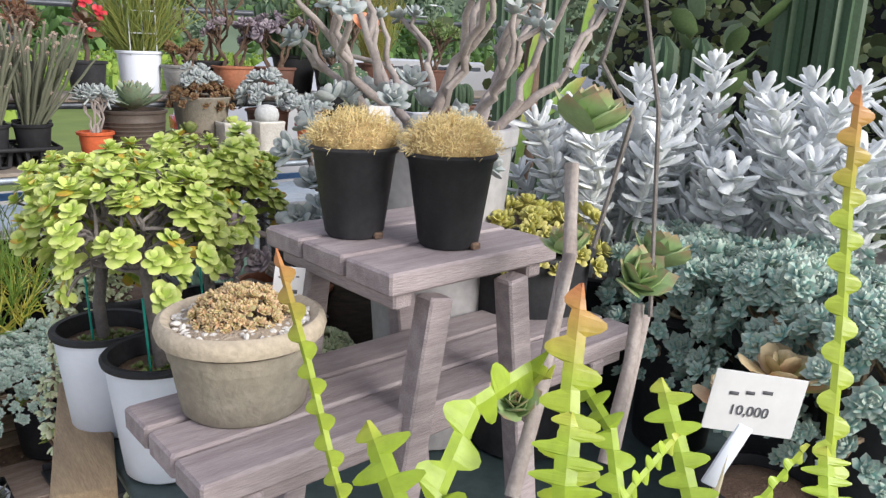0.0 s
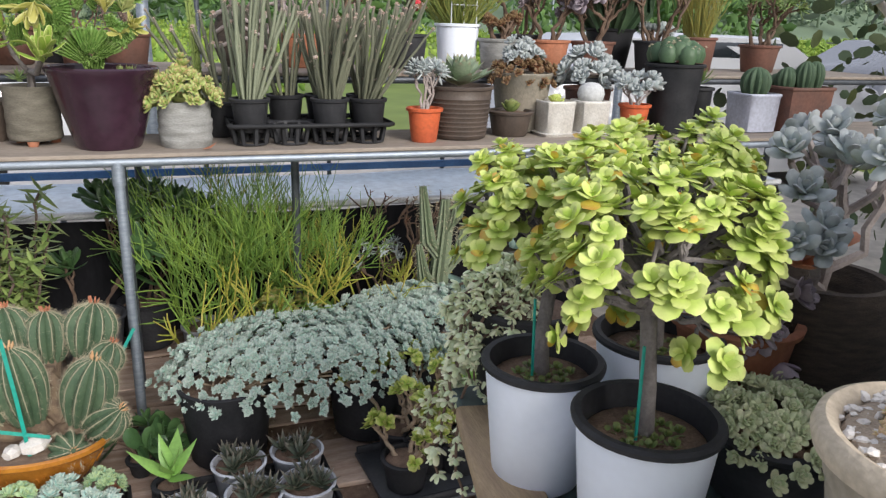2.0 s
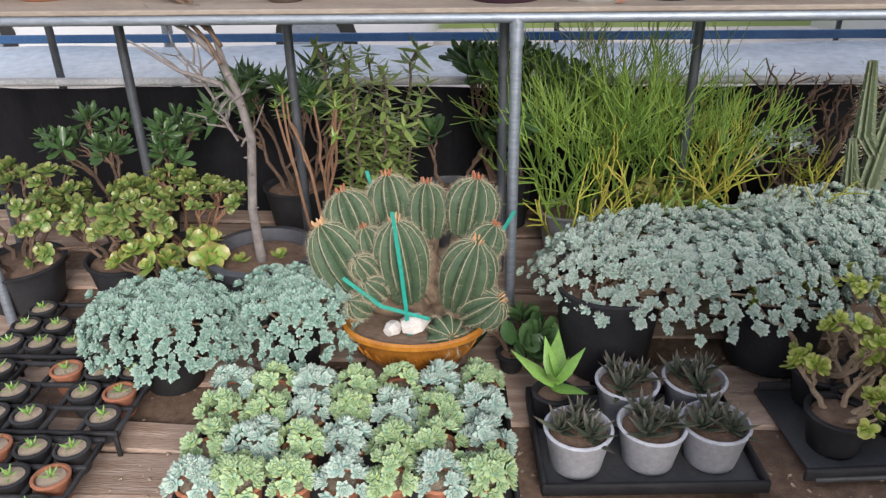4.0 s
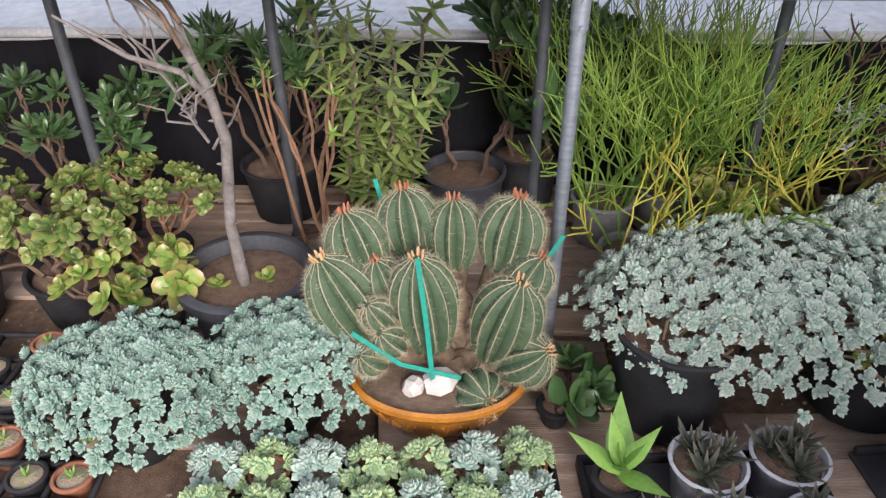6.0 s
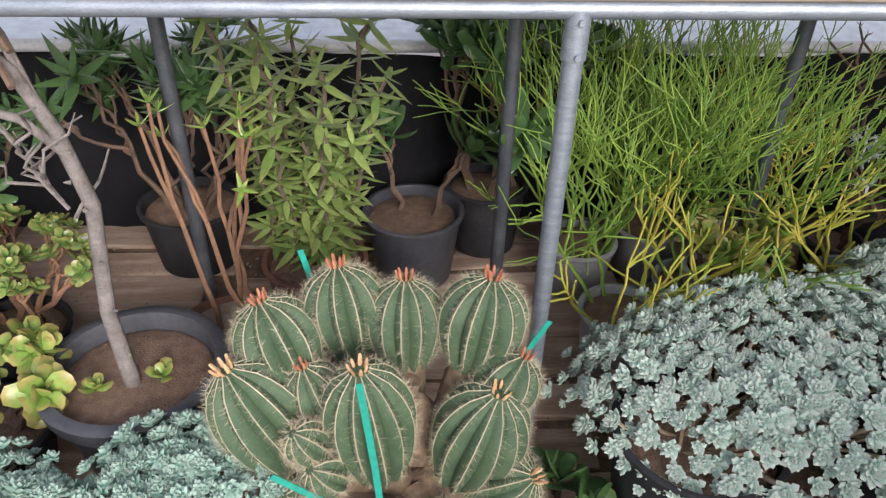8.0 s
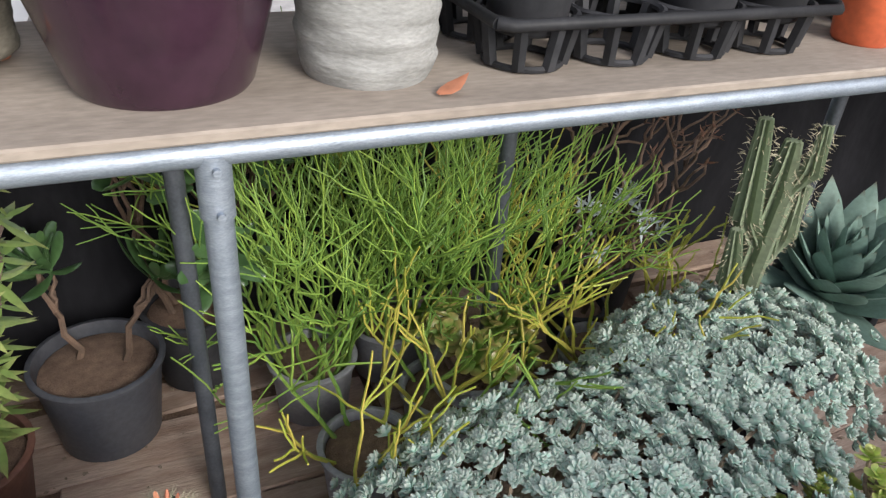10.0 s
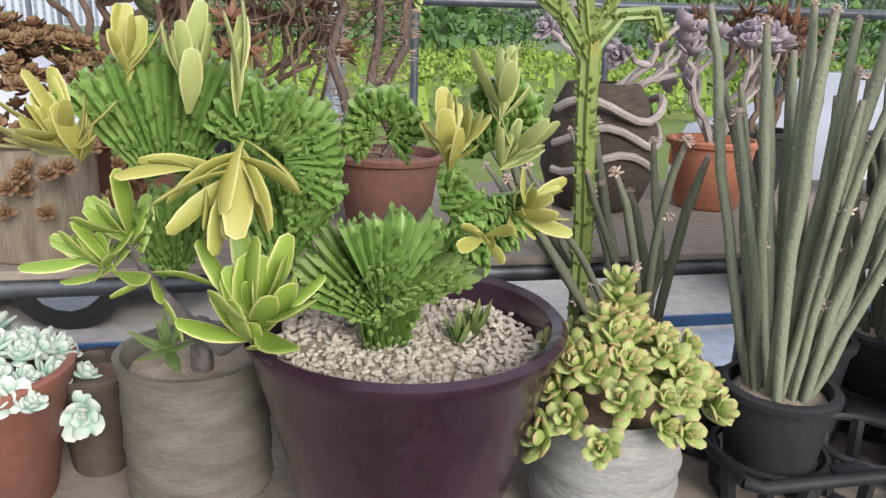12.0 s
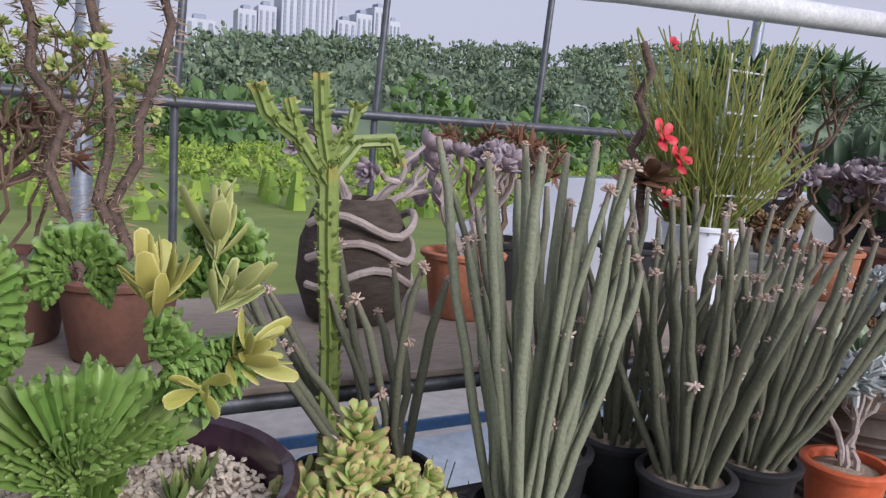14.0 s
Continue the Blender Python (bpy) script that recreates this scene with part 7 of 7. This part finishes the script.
# dark hedge that closes the far end
hg = Geo()
n = 5200
pos = np.stack([rng.uniform(2.9, 7.0, n), rng.uniform(-2.6, 1.5, n), rng.uniform(0.1, 2.6, n) ** 1.0], 1)
pos[:, 1] += (pos[:, 0] - 4.2) * 0.3
pos = pos[(pos[:, 0] > 4.0) | (pos[:, 1] > 0.9)]
hg.many(leaf(0.72, 0.1, (0.5, 1.0, 0.7), 0.12, 4, 0.85), frames(pos, rng.normal(0, 1, (len(pos), 3)), rng.normal(0, 1, (len(pos), 3)) + [0, 0, 1], rng.uniform(0.06, 0.14, len(pos))))
tagged(part("hedge", hg, leafmat("hedge_leaf", (0.035, 0.065, 0.025), (0.10, 0.12, 0.04), rough=0.6), None), "dark mixed foliage closing the far end", "hedge", "", "stuff")
setting("wall_east", Geo().box((7.4, -0.5, 1.3), (0.06, 7.0, 2.6), 0, 0.01), CLOTH, "black shade cloth wall at the far end")

# foreground: zigzag fishbone cactus, aeoniums and a price card
fg = potted("potted_fishbone_cactus", "lime zigzag fishbone cactus with orange new tips in a black pot", "cactus", (*(0.764, -2.649, 1.145)[:2], TZ), 0.09, 0.075, 0.14, BLACK)
BASE = np.array((*(0.764, -2.649, 1.145)[:2], TZ))


def zigzag(pts, wid, m, facing=(0.6, 0.75, 0.1), waves=7):
    """A flat lobed ribbon stem along points."""
    wid = wid * 0.95
    pts = np.asarray(pts, float) - BASE
    k = 10 * waves
    s = np.linspace(0, len(pts) - 1.001, k + 1)
    c = np.array([pts[int(q)] + (pts[int(q) + 1] - pts[int(q)]) * (q % 1) for q in s])
    d = unit(np.gradient(c, axis=0))
    side = unit(np.cross(d, facing))
    nrm = np.cross(side, d)
    v, f, tip = [], [], []
    for i in range(k + 1):
        taper = min(1, (k - i) / 9 + 0.2)
        a, b = (wid * taper * (0.32 + 0.68 * max(0.0, math.sin(2 * math.pi * q)) ** 0.8) for q in (i / 10, i / 10 + 0.5))
        v += [c[i] - side[i] * a, c[i] - nrm[i] * 0.0022, c[i] + side[i] * b, c[i] + nrm[i] * 0.0022]
        tip += [i / k] * 4
    for i in range(k):
        for j in range(4):
            q = (j + 1) % 4
            f.append((i * 4 + j, i * 4 + q, i * 4 + 4 + q, i * 4 + 4 + j))
    f += [(3, 2, 1, 0), tuple(k * 4 + j for j in range(4))]
    part("zigzag_stem", Geo().add(v, f, tip), m, fg, "", False)


zigzag([(0.766, -2.647, 1.148), (0.784, -2.623, 1.192), (0.807, -2.596, 1.258), (0.832, -2.577, 1.34)], 0.027, L_ZIGR, waves=6)
zigzag([(0.692, -2.607, 1.15), (0.691, -2.571, 1.188), (0.747, -2.548, 1.24), (0.802, -2.555, 1.262), (0.819, -2.563, 1.253)], 0.026, L_ZIG, waves=6)
zigzag([(0.648, -2.623, 1.18), (0.643, -2.588, 1.215), (0.645, -2.547, 1.256)], 0.03, L_ZIG, waves=4)
zigzag([(0.61, -2.597, 1.18), (0.615, -2.549, 1.227), (0.62, -2.501, 1.292), (0.625, -2.44, 1.365)], 0.011, L_ZIGR, waves=9)
zigzag([(0.749, -2.657, 1.157), (0.756, -2.643, 1.213), (0.776, -2.626, 1.26)], 0.03, L_ZIG, waves=5)
zigzag([(0.793, -2.679, 1.151), (0.834, -2.619, 1.225), (0.841, -2.567, 1.259)], 0.018, L_ZIG, waves=6)
zigzag([(0.705, -2.715, 1.23), (0.748, -2.709, 1.251), (0.799, -2.704, 1.27)], 0.010, L_ZIG, waves=7)
zigzag([(0.862, -2.696, 1.152), (0.878, -2.658, 1.208), (0.894, -2.62, 1.256)], 0.024, L_ZIG, waves=5)
zigzag([(0.94, -2.766, 1.142), (0.971, -2.734, 1.215), (1.005, -2.71, 1.319), (1.02, -2.692, 1.415), (1.025, -2.684, 1.506)], 0.016, L_ZIGR, waves=11)
zigzag([(0.789, -2.762, 1.207), (0.815, -2.761, 1.246), (0.85, -2.768, 1.277)], 0.007, L_ZIG, waves=6)
zigzag([(0.88, -2.795, 1.187), (0.892, -2.769, 1.222), (0.904, -2.757, 1.253)], 0.02, L_ZIG, waves=5)
AB = (*(0.854, -2.538, 1.033)[:2], TZ)
t = potted("potted_aeonium", "leggy aeonium with plump green rosettes on bare stems", "succulent", AB, 0.08, 0.065, 0.14, BLACK)
for pts, c, ax, r in (([(0.819, -2.524, 1.115), (0.878, -2.497, 1.206), (0.929, -2.473, 1.327), (0.946, -2.45, 1.415)], (0.955, -2.456, 1.447), (0.1, -0.2, 1), 0.055), ([(0.959, -2.518, 1.101), (1.015, -2.496, 1.197), (1.041, -2.479, 1.254)], (1.041, -2.469, 1.274), (-0.1, -0.55, 0.8), 0.05), ([(0.977, -2.512, 1.092), (1.073, -2.465, 1.23)], (1.107, -2.449, 1.283), (0.3, -0.1, 1), 0.05), ([(0.878, -2.497, 1.206), (0.952, -2.446, 1.305)], (0.972, -2.434, 1.312), (-0.2, 0.1, 1), 0.04), ([(0.861, -2.501, 1.175), (0.854, -2.488, 1.184)], (0.852, -2.486, 1.184), (-0.3, -0.4, 0.6), 0.035)):
    part("stem", Geo().tube([local(q, AB) for q in pts], 0.0075, 8), SILVERST, t)
    part("rosette", Geo().many(leaf(0.8, 0.12, (0.4, 0.85, 1.0, 0.8), 0.25, 7), rosettes([local(c, AB)], [ax], [r], 22, 22, 86)), L_AEO, t)
part("dry_stalk", Geo().tube([local(q, AB) for q in ((1.039, -2.498, 1.246), (1.065, -2.461, 1.465), (1.051, -2.443, 1.57), (1.045, -2.439, 1.604))], 0.0028, 6), BARK, t)
part("dry_stalk", Geo().tube([local(q, AB) for q in ((0.975, -2.463, 1.325), (1.009, -2.471, 1.461), (0.988, -2.442, 1.516), (0.998, -2.46, 1.593))], 0.003, 6), BARK, t)
cd = (1.02, -2.64, 1.205)
cdo = thing("price_card", "white handwritten price card on a plastic clip", "sign", cd, -34)
part("card", Geo().box((0, 0, 0), (0.092, 0.0012, 0.062), 0, 0.0005, radians(8)), CARD, cdo, "", False)
ink_text("10,000", 0.015, cdo, (-0.006, -0.0014, -0.012), (90, 8, 0))
for k, (w, dx) in enumerate(((0.013, -0.022), (0.012, -0.006), (0.014, 0.011))):
    part("writing_bar", Geo().box((dx, -0.0012, 0.012), (w * 0.7, 0.0006, 0.0035), 0, 0.0001, radians(8)), INK, cdo)
part("clip", Geo().box((-0.02, 0.0, -0.055), (0.016, 0.004, 0.07), 0, 0.002, radians(25)), WHITEP, cdo)
part("clip_stem", Geo().tube([(-0.02, 0.002, -0.05), (-0.03, 0.0, -0.13), (-0.035, 0.01, -0.4)], 0.004, 7), L_SPINE, cdo)
# orange-leaved pot and dark pots on the table near the card
c = (1.26, -2.546, 1.12)
t = potted("potted_jade", "yellow-orange leaved succulent in a black pot", "succulent", (c[0], c[1], TZ), 0.08, 0.065, 0.12, BLACK)
part("leaves", Geo().many(ROUND, rosettes([(0, 0, max(0.12, c[2] - TZ)), (0.05, 0.02, max(0.1, c[2] - TZ - 0.02)), (-0.05, 0.03, max(0.1, c[2] - TZ - 0.03))], [(0, 0, 1)] * 3, [0.07, 0.06, 0.06], 14)), L_MOSS, t)
# trailing donkey tail on the table's edge
t = potted("potted_donkey_tail", "pale trailing donkey-tail sedum hanging from a black pot", "succulent", (0.745, -1.43, TZ + 0.0), 0.10, 0.08, 0.17, BLACK)
fr, sg = [], Geo()
for i in range(15):
    a = 1.9 + i * 0.19
    out, drop = rng.uniform(0.08, 0.18), rng.uniform(-0.03, 0.48)
    e = np.array((math.cos(a), math.sin(a) * 0.8, 0)) * out
    pts = np.array([(0, 0, 0.16), (*(e[:2] * 0.5), 0.24), (*(e[:2] * 0.85), 0.17), (*(e[:2] * 1.0 + rng.normal(0, 0.02, 2)), 0.13 - drop * 0.5), (*(e[:2] * 1.08 + rng.normal(0, 0.03, 2)), 0.10 - drop)])
    k = 30
    s = np.linspace(0, 3.99, k)
    c = np.array([pts[int(q)] + (pts[int(q) + 1] - pts[int(q)]) * (q % 1) for q in s]) + rng.normal(0, 0.004, (k, 3))
    d = unit(np.gradient(c, axis=0))
    sg.tube(c, 0.0028, 5)
    fr.append(rosettes(c[3:], d[3:] + rng.normal(0, 0.25, (k - 3, 3)), rng.uniform(0.013, 0.022, k - 3), 7, 5, 50))
part("stems", sg, BROWNST, t)
tagged(part("leaves", Geo().many(FAT, np.concatenate(fr)), L_BURRO, t), kind="stuff")
for i in range(5):
    rk = Geo().many(leaf(0.75, 0.5, (0.7, 1, 0.9), 0, 7), frames([(0, 0, 0)], [(1, rng.normal(0, 0.4), 0)], [(0, 0, 1)], [0.11]))
    tagged(part("stone", rk, mat("brown_rock", (0.30, 0.20, 0.13), 0.9, (0.2, 0.14, 0.1), 12, 0.8, 40) if i == 0 else bpy.data.materials["brown_rock"], None), "rough brown stone piled beside the table", "stone", "stones by the table").location = (0.55 + 0.1 * (i % 2), -1.25 + 0.09 * i, BZ + 0.02)

# ---- planks on the ground ----
planks = [Geo().box((0, 0, 0), (ln, wd, 0.018), 0, 0.004).mesh("plank", PLANK, False) for ln, wd in ((1.1, 0.135), (0.8, 0.11), (0.6, 0.15))]
for j in range(15):
    for i in range(5):
        if rng.random() < 0.22:
            continue
        ob = part("plank", planks[int(rng.integers(0, 3))], None, deck)
        ob.matrix_basis = pose(-2.0 + i * 0.92 + rng.normal(0, 0.06), -1.12 + j * 0.145, 0.036 + rng.normal(0, 0.003), rng.normal(0, 0.6), rng.normal(0, 0.3), rng.normal(0, 2.2))
grit = Geo()
n = 2600
pos = np.stack([rng.uniform(-2.2, 2.2, n), rng.uniform(-1.15, 0.9, n), rng.uniform(0.044, 0.05, n)], 1)
grit.many(leaf(0.8, 0.5, (0.7, 1.0), 0, 4), frames(pos, rng.normal(0, 1, (n, 3)) * [1, 1, 0.2], [(0, 0, 1)] * n, rng.uniform(0.004, 0.014, n)))
tagged(part("litter", grit, GRIT, None, "", False), "crumbs of soil and grit strewn over the planks", "litter", "", "stuff")
